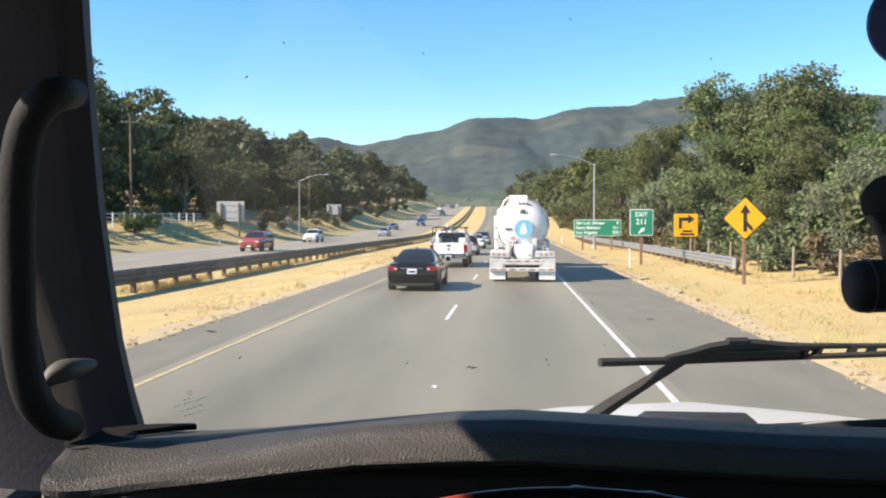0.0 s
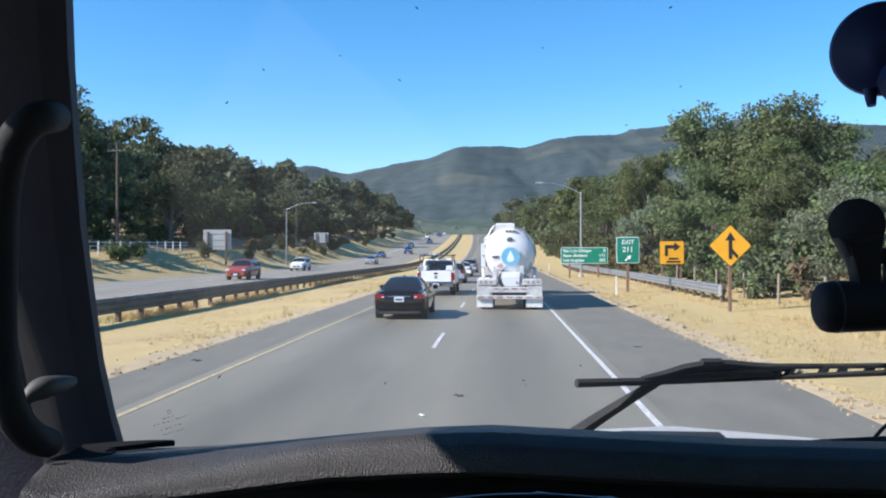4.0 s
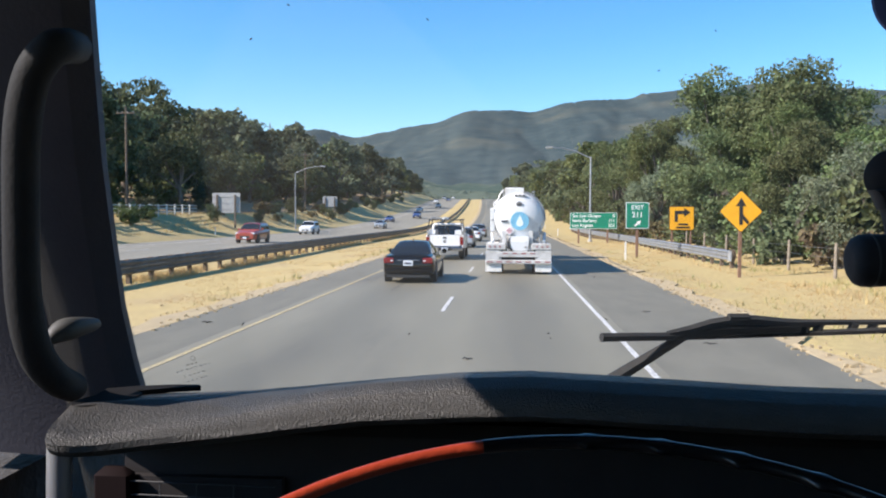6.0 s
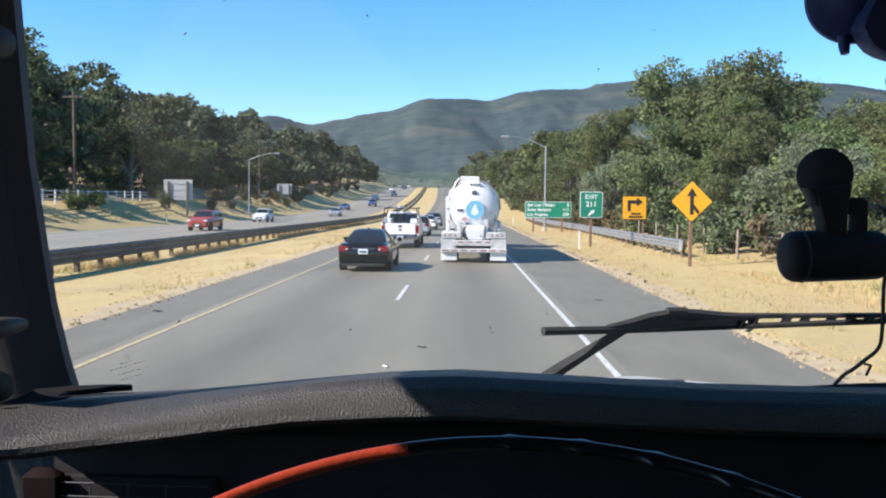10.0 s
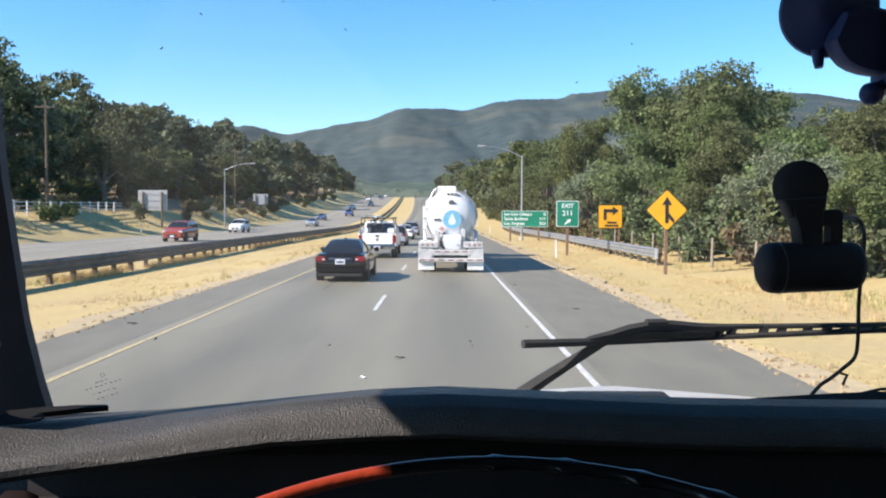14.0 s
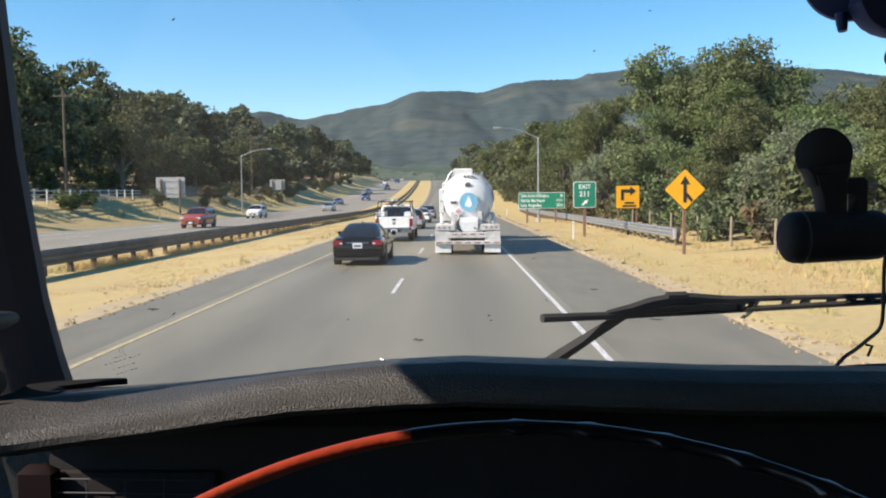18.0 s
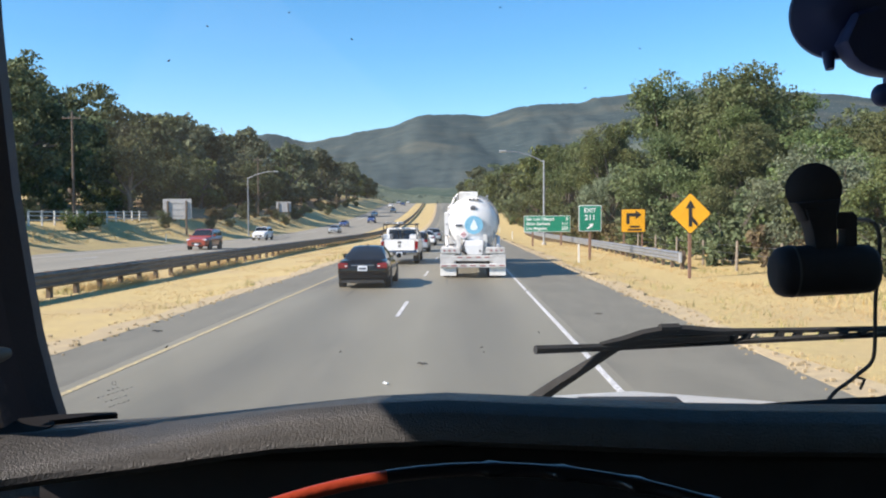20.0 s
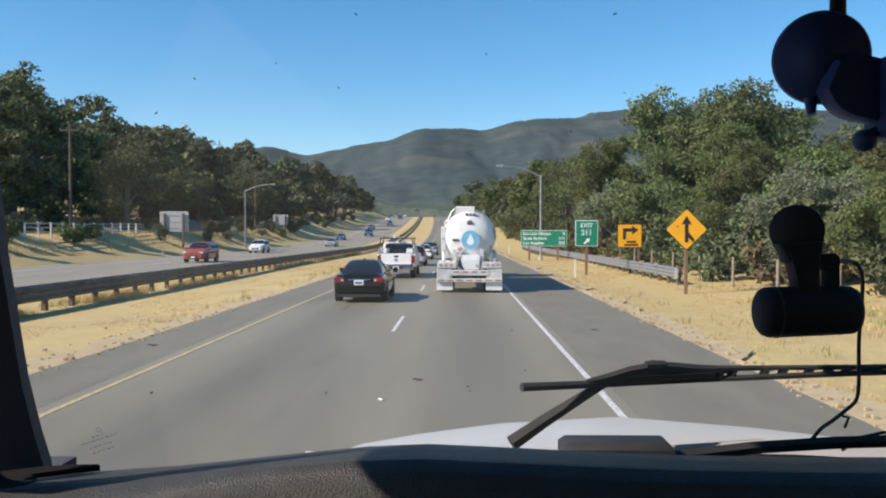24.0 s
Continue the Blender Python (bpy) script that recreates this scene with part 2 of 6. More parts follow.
M_RIM = mat("alloy_rim", (0.48, 0.48, 0.49), (0.38, 0.38, 0.39), 6.0, 0.35, metal=0.8)
M_TRIM = mat("black_trim", (0.02, 0.02, 0.021), (0.03, 0.03, 0.03), 12.0, 0.6)
M_CHROME = mat("chrome", (0.75, 0.75, 0.76), rough=0.12, metal=1.0)
M_TAIL = mat("red_lens", (0.22, 0.008, 0.012), (0.15, 0.006, 0.009), 14.0, 0.15, coat=0.5)
M_LAMP = mat("clear_lens", (0.72, 0.74, 0.76), (0.6, 0.62, 0.64), 14.0, 0.1, coat=0.5)
M_PLATE = mat("plate_white", (0.75, 0.77, 0.80), rough=0.5)
M_EMBLEM = mat("emblem_blue", (0.15, 0.40, 0.56), (0.21, 0.48, 0.63), 3.0, 0.5)
M_EMBLEM_L = mat("emblem_pale", (0.74, 0.84, 0.88), rough=0.5)
M_STRIPE_R = mat("reflective_red", (0.36, 0.15, 0.14), (0.30, 0.19, 0.18), 9.0, rough=0.5)
M_PINK = mat("faded_red_placard", (0.62, 0.36, 0.38), (0.70, 0.50, 0.50), 16.0, rough=0.6)
M_GREY = mat("grey_steel", (0.30, 0.30, 0.30), (0.22, 0.22, 0.22), 4.0, 0.6, metal=0.3)
M_BARS = mat("dark_marking", (0.06, 0.07, 0.09), rough=0.6)
# cab
M_DASH = mat("grained_dash_vinyl", (0.050, 0.048, 0.045), (0.064, 0.061, 0.057), 30.0, 0.40, 0.42, fine=560, spec=0.24)
M_FASCIA = mat("dark_fascia_plastic", (0.022, 0.020, 0.021), (0.028, 0.025, 0.025), 16.0, 0.7, 0.04, fine=200, spec=0.2)
M_DASHLOW = mat("black_dash_plastic", (0.0090, 0.0084, 0.0086), (0.0112, 0.0104, 0.0106), 20.0, 0.85, 0.03, fine=200, spec=0.12)
M_PILLAR = mat("pillar_trim", (0.030, 0.030, 0.040), (0.038, 0.036, 0.046), 14.0, 0.75, 0.10, fine=260, spec=0.25)
M_HANDLE = mat("grey_grab_rubber", (0.013, 0.013, 0.014), (0.018, 0.018, 0.018), 18.0, 0.75, 0.10, fine=300, spec=0.25)
M_KNOB = mat("light_grey_plastic", (0.065, 0.064, 0.06), (0.055, 0.054, 0.05), 10.0, 0.6)
M_WHEEL = mat("red_brown_wheel_cover", (0.34, 0.042, 0.014), (0.28, 0.034, 0.012), 14.0, 0.45, 0.1, fine=180, spec=0.4)
# Rim past the sun edge: its shade is put into a black colour.
M_RIM_SHADE = mat("black_grip_rubber", (0.006, 0.006, 0.007), (0.009, 0.009, 0.010), 18.0, 0.28, 0.03, fine=200, spec=0.6)
M_STRIP = mat("satin_strip", (0.07, 0.07, 0.074), (0.055, 0.055, 0.058), 12.0, 0.5, metal=0.2)
M_SILVER_TRIM = mat("silver_trim", (0.34, 0.34, 0.35), (0.28, 0.28, 0.29), 12.0, 0.4, metal=0.5)
M_REDPAD = mat("red_brown_plastic", (0.011, 0.0055, 0.0055), (0.009, 0.0045, 0.0045), 12.0, 0.8, spec=0.1)
M_MOUNT = mat("matt_black_plastic", (0.015, 0.014, 0.016), (0.021, 0.020, 0.022), 20.0, 0.75, 0.06, fine=400, spec=0.2)
# Dark rubber with the blue sky's reflection put into its base colour.
M_CUP = mat("dark_suction_rubber", (0.014, 0.028, 0.095), (0.018, 0.035, 0.115), 16.0, 0.6, spec=0.25)
M_WIPER = mat("wiper_black", (0.012, 0.012, 0.012), (0.025, 0.024, 0.023), 20.0, 0.7)
M_HOOD = mat("white_hood_paint", (0.78, 0.78, 0.78), (0.72, 0.72, 0.71), 2.0, 0.3, coat=0.5)
M_LINING = mat("dark_headliner", (0.06, 0.058, 0.058), (0.05, 0.048, 0.048), 12.0, 0.9, 0.3)
M_GLASS = glass_mat("windscreen_glass", (0.985, 0.99, 0.985), 0.004, 0.010)
M_SPECK = mat("bug_speck", (0.03, 0.03, 0.03), rough=0.8)
M_ETCH = mat("etched_mark", (0.16, 0.16, 0.16), rough=0.8)
M_CONCRETE = mat("pale_concrete", (0.42, 0.40, 0.36), (0.34, 0.32, 0.29), 1.5, 0.9, 0.3, coords="World")
M_FENCE = mat("white_fence_paint", (0.70, 0.68, 0.63), (0.55, 0.52, 0.47), 4.0, 0.7)
M_INSUL = mat("wire_black", (0.02, 0.02, 0.02), rough=0.7)


# ---- geometry helpers ----
class Geo:
    """Collects vertices and faces of one mesh."""

    def __init__(self):
        self.v, self.f = [], []

    def add(self, verts, faces):
        k = len(self.v)
        self.v += [tuple(p) for p in verts]
        self.f += [tuple(i + k for i in q) for q in faces]
        return self

    def box(self, x0, x1, y0, y1, z0, z1, bevel=0.0):
        b = min(bevel, (x1 - x0) / 2.01, (y1 - y0) / 2.01, (z1 - z0) / 2.01)
        if b <= 0:
            return self.add([(x, y, z) for z in (z0, z1) for y in (y0, y1) for x in (x0, x1)],
                            [(0, 2, 3, 1), (4, 5, 7, 6), (0, 1, 5, 4), (2, 6, 7, 3), (0, 4, 6, 2), (1, 3, 7, 5)])
        rings = []
        for z, i in ((z0, b), (z0 + b, 0), (z1 - b, 0), (z1, b)):
            rings.append([(x0 + i + b * 0.3, y0 + i, z), (x1 - i - b * 0.3, y0 + i, z), (x1 - i, y0 + i + b * 0.3, z), (x1 - i, y1 - i - b * 0.3, z),
                          (x1 - i - b * 0.3, y1 - i, z), (x0 + i + b * 0.3, y1 - i, z), (x0 + i, y1 - i - b * 0.3, z), (x0 + i, y0 + i + b * 0.3, z)])
        return self.loft(rings, True, True)

    def loft(self, rings, closed=True, caps=False):
        n, k = len(rings[0]), len(self.v)
        for r in rings:
            self.v += [tuple(p) for p in r]
        for i in range(len(rings) - 1):
            for j in range(n if closed else n - 1):
                a, b = k + i * n + j, k + i * n + (j + 1) % n
                self.f.append((a, b, b + n, a + n))
        if caps:
            self.f.append(tuple(range(k + n - 1, k - 1, -1)))
            e = k + (len(rings) - 1) * n
            self.f.append(tuple(range(e, e + n)))
        return self

    def tube(self, pts, r, n=10, caps=True):
        pts = [Vector(p) for p in pts]
        rad = r if isinstance(r, (list, tuple)) else [r] * len(pts)
        rings, prev = [], None
        for i, p in enumerate(pts):
            d = (pts[min(i + 1, len(pts) - 1)] - pts[max(i - 1, 0)]).normalized()
            u = prev - d * prev.dot(d) if prev else d.orthogonal()
            u.normalize()
            prev, w = u, d.cross(u)
            rings.append([p + (u * math.cos(a) + w * math.sin(a)) * rad[i] for a in [2 * math.pi * j / n for j in range(n)]])
        return self.loft(rings, True, caps)

    def lathe(self, centre, axis, prof, n=20):
        """prof: (distance along the axis, radius) pairs."""
        ax = Vector(axis).normalized()
        u = ax.orthogonal().normalized()
        w = ax.cross(u)
        c = Vector(centre)
        rings = [[c + ax * h + (u * math.cos(a) + w * math.sin(a)) * r for a in [2 * math.pi * j / n for j in range(n)]] for h, r in prof]
        return self.loft(rings, True, True)

    def prism(self, poly, y0, y1):
        """poly of (x, z) in a vertical plane, thick from y0 to y1."""
        return self.loft([[(x, y0, z) for x, z in poly], [(x, y1, z) for x, z in poly]], True, True)


def mesh_of(name, geo, material, smooth=False):
    me = bpy.data.meshes.new(name)
    me.from_pydata(geo.v, [], geo.f)
    me.materials.append(material)
    bm = bmesh.new()
    bm.from_mesh(me)
    bmesh.ops.recalc_face_normals(bm, faces=bm.faces)
    bm.to_mesh(me)
    bm.free()
    if smooth:
        me.shade_smooth()
        me.set_sharp_from_angle(angle=radians(38))
    return me


def part(name, geo, material, parent=None, label="", smooth=False, at=None):
    me = geo if isinstance(geo, bpy.types.Mesh) else mesh_of(name, geo, material, smooth)
    ob = new(name, me)
    if parent:
        ob.parent = parent
    if at is not None:
        ob.matrix_basis = at
    return tagged(ob, label)


def thing(name, label, category, group="", at=None, kind=""):
    ob = new(name)
    ob.empty_display_size = 0.2
    if at is not None:
        ob.matrix_basis = at
    return tagged(ob, label, category, group, kind)


def text_part(body, size, material, parent, at, name="lettering", align='LEFT'):
    cu = bpy.data.curves.new(name, 'FONT')
    cu.body, cu.size, cu.extrude, cu.align_x, cu.offset = body, size, 0.004, align, size * 0.012
    tmp = new(name, cu)
    me = bpy.data.meshes.new_from_object(tmp.evaluated_get(bpy.context.evaluated_depsgraph_get()))
    bpy.data.objects.remove(tmp)
    bpy.data.curves.remove(cu)
    me.materials.clear()
    me.materials.append(material)
    ob = new(name, me)
    ob.parent = parent
    ob.matrix_basis = at
    return ob


# ---- the lie of the land ----
def smooth_step(a, b, x):
    t = min(1.0, max(0.0, (x - a) / (b - a)))
    return t * t * (3 - 2 * t)


def rise(y):
    """Height of the road above its level near the camera: it climbs to a crest and dips beyond."""
    return 13.4 * smooth_step(110, 520, y) - 9.0 * smooth_step(540, 820, y)


def bend(y):
    """How far the road has swung to the left."""
    return -0.00006 * max(0.0, min(y, 900) - 110) ** 2 - 0.095 * max(0.0, y - 900)


LEFT_LINE, DASH_LINE, RIGHT_LINE = -5.25, -1.53, 2.09
EDGE_L, EDGE_R = -7.0, 5.0
RAIL_S = -13.6
OPP_NEAR, OPP_FAR = -17.5, -31.5


def land(s, y):
    """Ground height at a distance s to the right of the camera's line."""
    n = noise.noise(Vector((s * 0.05, y * 0.03, 3.0)))
    z = 0.0
    if s < OPP_FAR:
        d = OPP_FAR - s
        z = 2.6 * smooth_step(1, 9, d) + 3.2 * smooth_step(9, 40, d) + n * 1.2 * smooth_step(2, 20, d)
        z += 26 * smooth_step(70, 420, d) * (0.7 + 0.5 * noise.noise(Vector((s * 0.006, y * 0.005, 1))))
    elif OPP_NEAR < s < EDGE_L:
        m = (s - OPP_NEAR) / (EDGE_L - OPP_NEAR)
        z = -0.16 * math.sin(math.pi * m) + 0.07 * n
    elif s > EDGE_R:
        d = s - EDGE_R
        z = -0.12 * smooth_step(0.3, 2, d) + 0.7 * smooth_step(4, 16, d) + 0.35 * n * smooth_step(0.5, 6, d)
        z += 14 * smooth_step(40, 300, d) * (0.7 + 0.6 * noise.noise(Vector((s * 0.007, y * 0.006, 7))))
    return z + rise(y) - (0.05 if OPP_FAR <= s <= OPP_NEAR or EDGE_L <= s <= EDGE_R else 0.0)


def spot(s, y, up=0.0):
    return Vector((s + bend(y), y, land(s, y) + up))


def strip(s0, s1, y0, y1, step, up, thick=0.03):
    g = Geo()
    n = max(2, int((y1 - y0) / step) + 1)
    rings = []
    for i in range(n):
        y = y0 + (y1 - y0) * i / (n - 1)
        b, z = bend(y), rise(y) + up
        rings.append([(s0 + b, y, z), (s1 + b, y, z), (s1 + b, y, z - thick), (s0 + b, y, z - thick)])
    return g.loft(rings, True, True)


ys = [-60 + 6 * i for i in range(60)] + [300 + 15 * i for i in range(41)] + [920 + 60 * i for i in range(20)] + [2150, 2500, 3000, 3600, 4300]
ss = sorted(set([-4300, -3000, -2200, -1500, -1000, -700] + [-500 + 25 * i for i in range(17)] + [-90 + 5 * i for i in range(12)] + [-31.5, -31.6] +
                [-17.5, -17.4, -15.5, -13.6, -11.5, -9.5, -7.9, -7.1, -7.0, -2.0, 2.0, 5.0, 5.1, 6, 7, 8.5, 10, 12, 14, 17, 21, 26] +
                [32 + 10 * i for i in range(8)] + [120 + 25 * i for i in range(16)] + [620, 900, 1400, 2200, 3200, 4300]))
g = Geo()
verts = [tuple(spot(s, y)) for y in ys for s in ss]
w = len(ss)
g.add(verts, [(j * w + i, j * w + i + 1, (j + 1) * w + i + 1, (j + 1) * w + i) for j in range(len(ys) - 1) for i in range(w - 1)])
ground = part("ground", g, M_GRASS, smooth=True)
tagged(ground, "dry golden grassland sloping beside a highway", "ground", kind="structure")

road = part("road", strip(LEFT_LINE - 0.25, RIGHT_LINE + 0.2, -60, 1500, 10, 0.012), M_ROAD)
tagged(road, "two worn grey asphalt lanes of a divided highway", "road", kind="structure")
for nm, a, b in (("shoulder_left", EDGE_L, LEFT_LINE - 0.25), ("shoulder_right", RIGHT_LINE + 0.2, EDGE_R)):
    ob = part(nm, strip(a, b, -60, 1500, 10, 0.008), M_SHOULDER)
    tagged(ob, "dark asphalt shoulder edged with dry grass", "road shoulder", kind="structure")
ob = part("road_opposite", strip(OPP_FAR, OPP_NEAR, -60, 1500, 10, 0.010), M_OPP)
tagged(ob, "pale opposite carriageway behind the median guardrail", "road", kind="structure")
for nm, a, b, m_, lab in (("trim_edge_line_right", RIGHT_LINE - 0.048, RIGHT_LINE + 0.048, M_WHITE_LINE, "solid white edge line painted on asphalt"),
                          ("trim_edge_line_left", LEFT_LINE - 0.052, LEFT_LINE + 0.052, M_YELLOW_LINE, "worn solid yellow line painted on asphalt"),
                          ("trim_opposite_line", OPP_FAR + 3.0, OPP_FAR + 3.15, M_WHITE_LINE, "white edge line of the opposite carriageway")):
    tagged(part(nm, strip(a, b, -60, 1200, 10, 0.018, 0.004), m_), lab, "road marking", kind="structure")
# dirt edges along both shoulders
for nm, a, b in (("trim_dirt_left", EDGE_L - 0.75, EDGE_L), ("trim_dirt_right", EDGE_R, EDGE_R + 0.42)):
    rnd, gg, rings = random.Random(3), Geo(), []
    for i in range(300):
        y = -20 + i * 1.4
        j0, j1 = (rnd.uniform(-0.45, 0.35), 0) if b == EDGE_L else (0, rnd.uniform(-0.35, 0.5))
        za, zb = (land(a + j0, y) + 0.05, rise(y) + 0.012) if b == EDGE_L else (rise(y) + 0.012, land(b + j1, y) + 0.05)
        rings.append([(a + j0 + bend(y), y, za), (b + j1 + bend(y), y, zb), (b + j1 + bend(y), y, zb - 0.04), (a + j0 + bend(y), y, za - 0.04)])
    gg.loft(rings, True, True)
    tagged(part(nm, gg, M_DIRT), "pale gravel strip between asphalt and dry grass", "gravel edge", kind="structure")
# lane dashes: 3.66 m paint in a 14.63 m cycle
dash_me = mesh_of("lane_dash", strip(-0.05, 0.05, 0, 3.66, 3.66, 0.004, 0.004), M_WHITE_LINE)
for i in range(14):
    y = 5.0 + 14.63 * i
    d = part("lane_dash", dash_me, None, road, at=Matrix.Translation((DASH_LINE + bend(y), y, 0.016 + rise(y))))
gg = Geo()
for i in range(14, 60):
    y = 5.0 + 14.63 * i
    for s in (DASH_LINE,):
        b, z = bend(y), rise(y) + 0.03
        gg.box(s - 0.06 + b, s + 0.06 + b, y, y + 3.6, z - 0.01, z + 0.01)
tagged(part("far_dashes", gg, M_WHITE_LINE, road), kind="stuff")
opp_dash = Geo()
for i in range(50):
    y = 8.0 + 14.63 * i
    b, z = bend(y), rise(y) + 0.018
    opp_dash.box(-24.6 + b, -24.48 + b, y, y + 3.6, z - 0.005, z + 0.004)
tagged(part("trim_opposite_dashes", opp_dash, M_WHITE_LINE), "broken white lane line on pale concrete", "road marking", kind="structure")
# tar-sealed joints
gg = Geo()
rnd = random.Random(8)
for k in range(5):
    s = rnd.choice((-1.9, -0.4, 0.9, -3.4)) + rnd.uniform(-0.3, 0.3)
    y = rnd.uniform(6, 70)
    rings = []
    for i in range(14):
        s += rnd.uniform(-0.05, 0.05)
        rings.append([(s - 0.012, y + i * 0.7, 0.0165), (s + 0.012, y + i * 0.7, 0.0165), (s + 0.012, y + i * 0.7, 0.010), (s - 0.012, y + i * 0.7, 0.010)])
    gg.loft(rings, True, True)
tagged(part("trim_tar_seams", gg, M_SEAL), "thin dark cracks running along the lane", "road crack", kind="structure")


# ---- hills ----
def crest(profile, a):
    """Height of a crest line at the sideways slope a, eased between its knots."""
    for (a0, h0), (a1, h1) in zip(profile, profile[1:]):
        if a0 <= a <= a1:
            t = (a - a0) / (a1 - a0)
            return h0 + (h1 - h0) * t * t * (3 - 2 * t)
    return profile[-1][1]


def hill(name, profile, dist, depth, label, relief, scrub, seed, material):
    """A range of hills: spurs and gullies run down from a crest of (slope sideways, slope up) knots."""
    a0, a1, n, m = profile[0][0], profile[-1][0], 620, 46
    pts = []
    for j in range(m):
        q = j / (m - 1)
        for i in range(n):
            a = a0 + (a1 - a0) * i / (n - 1)
            top = crest(profile, a) * dist + 2.25
            y = dist - depth * (1 - q)
            x = a * (dist - 0.35 * depth * (1 - q))
            spur = abs(noise.noise(Vector((a * 9.0 + 0.8 * q, q * 0.9, seed)))) + 0.5 * abs(noise.noise(Vector((a * 23.0 - q, q * 1.6, seed + 4))))
            spur += 0.25 * abs(noise.noise(Vector((a * 60.0, q * 3.0, seed + 8))))
            z = -20 + (top + 20) * q ** 0.8 - relief * (0.75 - spur) * math.sin(math.pi * q ** 0.8) * top
            z += scrub * q ** 6 * (noise.noise(Vector((a * 260.0, q * 40.0, seed))) + 0.6 * noise.noise(Vector((a * 700.0, q * 90.0, seed))))
            pts.append((x, y, z))
    g = Geo().add(pts, [(j * n + i, j * n + i + 1, (j + 1) * n + i + 1, (j + 1) * n + i) for j in range(m - 1) for i in range(n - 1)])
    return tagged(part(name, g, material, smooth=True), label, "hills", kind="structure")


R1 = 1 / 1470


def knots(*rows):
    return [(x * R1, z * R1) for x, z in rows]


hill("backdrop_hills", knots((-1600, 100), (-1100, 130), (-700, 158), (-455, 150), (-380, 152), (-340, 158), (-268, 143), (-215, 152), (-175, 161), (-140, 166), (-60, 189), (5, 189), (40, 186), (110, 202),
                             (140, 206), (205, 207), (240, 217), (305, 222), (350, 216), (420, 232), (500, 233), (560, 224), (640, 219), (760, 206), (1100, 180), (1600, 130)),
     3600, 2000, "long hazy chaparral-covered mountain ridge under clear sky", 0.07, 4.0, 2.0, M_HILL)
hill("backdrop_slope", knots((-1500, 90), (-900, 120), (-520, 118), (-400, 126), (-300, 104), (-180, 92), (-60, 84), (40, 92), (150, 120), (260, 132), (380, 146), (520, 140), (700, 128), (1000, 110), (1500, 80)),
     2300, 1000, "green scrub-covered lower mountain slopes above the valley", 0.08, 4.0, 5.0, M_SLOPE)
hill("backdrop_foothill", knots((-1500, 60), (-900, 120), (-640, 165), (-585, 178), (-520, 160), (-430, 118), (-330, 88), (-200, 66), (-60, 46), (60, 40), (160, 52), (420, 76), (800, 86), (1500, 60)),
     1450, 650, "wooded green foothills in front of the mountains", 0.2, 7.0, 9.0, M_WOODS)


# ---- trees ----
def leaf_cloud(rnd, blobs, count, size, flat=0.75, clumps=0):
    """Many small leaf sprays set in the outer shells of the given blobs (x, y, z, r)."""
    nr = np.random.RandomState(rnd.randrange(1 << 30))
    big = np.array(blobs)
    vol = big[:, 3] ** 2
    if clumps:
        # each bough carries a ragged shell of small twig clumps
        k = nr.choice(len(big), clumps, p=vol / vol.sum())
        d = nr.normal(size=(clumps, 3)) + np.array([0, 0, 0.3])
        d /= np.linalg.norm(d, axis=1)[:, None]
        at = big[k, :3] + d * (big[k, 3] * (0.45 + 0.70 * nr.rand(clumps) ** 0.7))[:, None] * np.array([1, 1, flat])
        twig = np.column_stack([at, big[k, 3] * (0.20 + 0.30 * nr.rand(clumps))])
        vol = np.concatenate([twig[:, 3] ** 2, vol * 0.30 * (twig[:, 3] ** 2).sum() / vol.sum()])
        big = np.vstack([twig, big])
    pick = nr.choice(len(big), count, p=vol / vol.sum())
    c = big[pick]
    d = nr.normal(size=(count, 3))
    d /= np.linalg.norm(d, axis=1)[:, None]
    r = c[:, 3] * ((0.4 if clumps else 0.55) + (0.7 if clumps else 0.5) * nr.rand(count) ** 0.6)
    p = c[:, :3] + d * r[:, None] * np.array([1, 1, flat])
    nrm = d + nr.normal(size=(count, 3)) * 0.8 + np.array([0, 0, 0.3])
    nrm /= np.linalg.norm(nrm, axis=1)[:, None]
    u = np.cross(nrm, nr.normal(size=(count, 3)))
    u /= np.linalg.norm(u, axis=1)[:, None]
    w = np.cross(nrm, u)
    sz = size * (0.55 + 0.9 * nr.rand(count))
    u, w = u * sz[:, None], w * (sz * (0.45 + 0.4 * nr.rand(count)))[:, None]
    # a bent spray: two triangles folded along the middle
    fold = nrm * (sz * 0.25)[:, None]
    quad = np.stack([p - u, p - w * 0.9 + fold, p + u, p + w * 0.9 + fold], axis=1).reshape(-1, 3)
    g = Geo()
    g.v = [tuple(q) for q in quad.tolist()]
    g.f = [(4 * i, 4 * i + 1, 4 * i + 2, 4 * i + 3) for i in range(count)]
    return g


def plain_mesh(name, geo, material):
    me = bpy.data.meshes.new(name)
    me.from_pydata(geo.v, [], geo.f)
    me.materials.append(material)
    return me


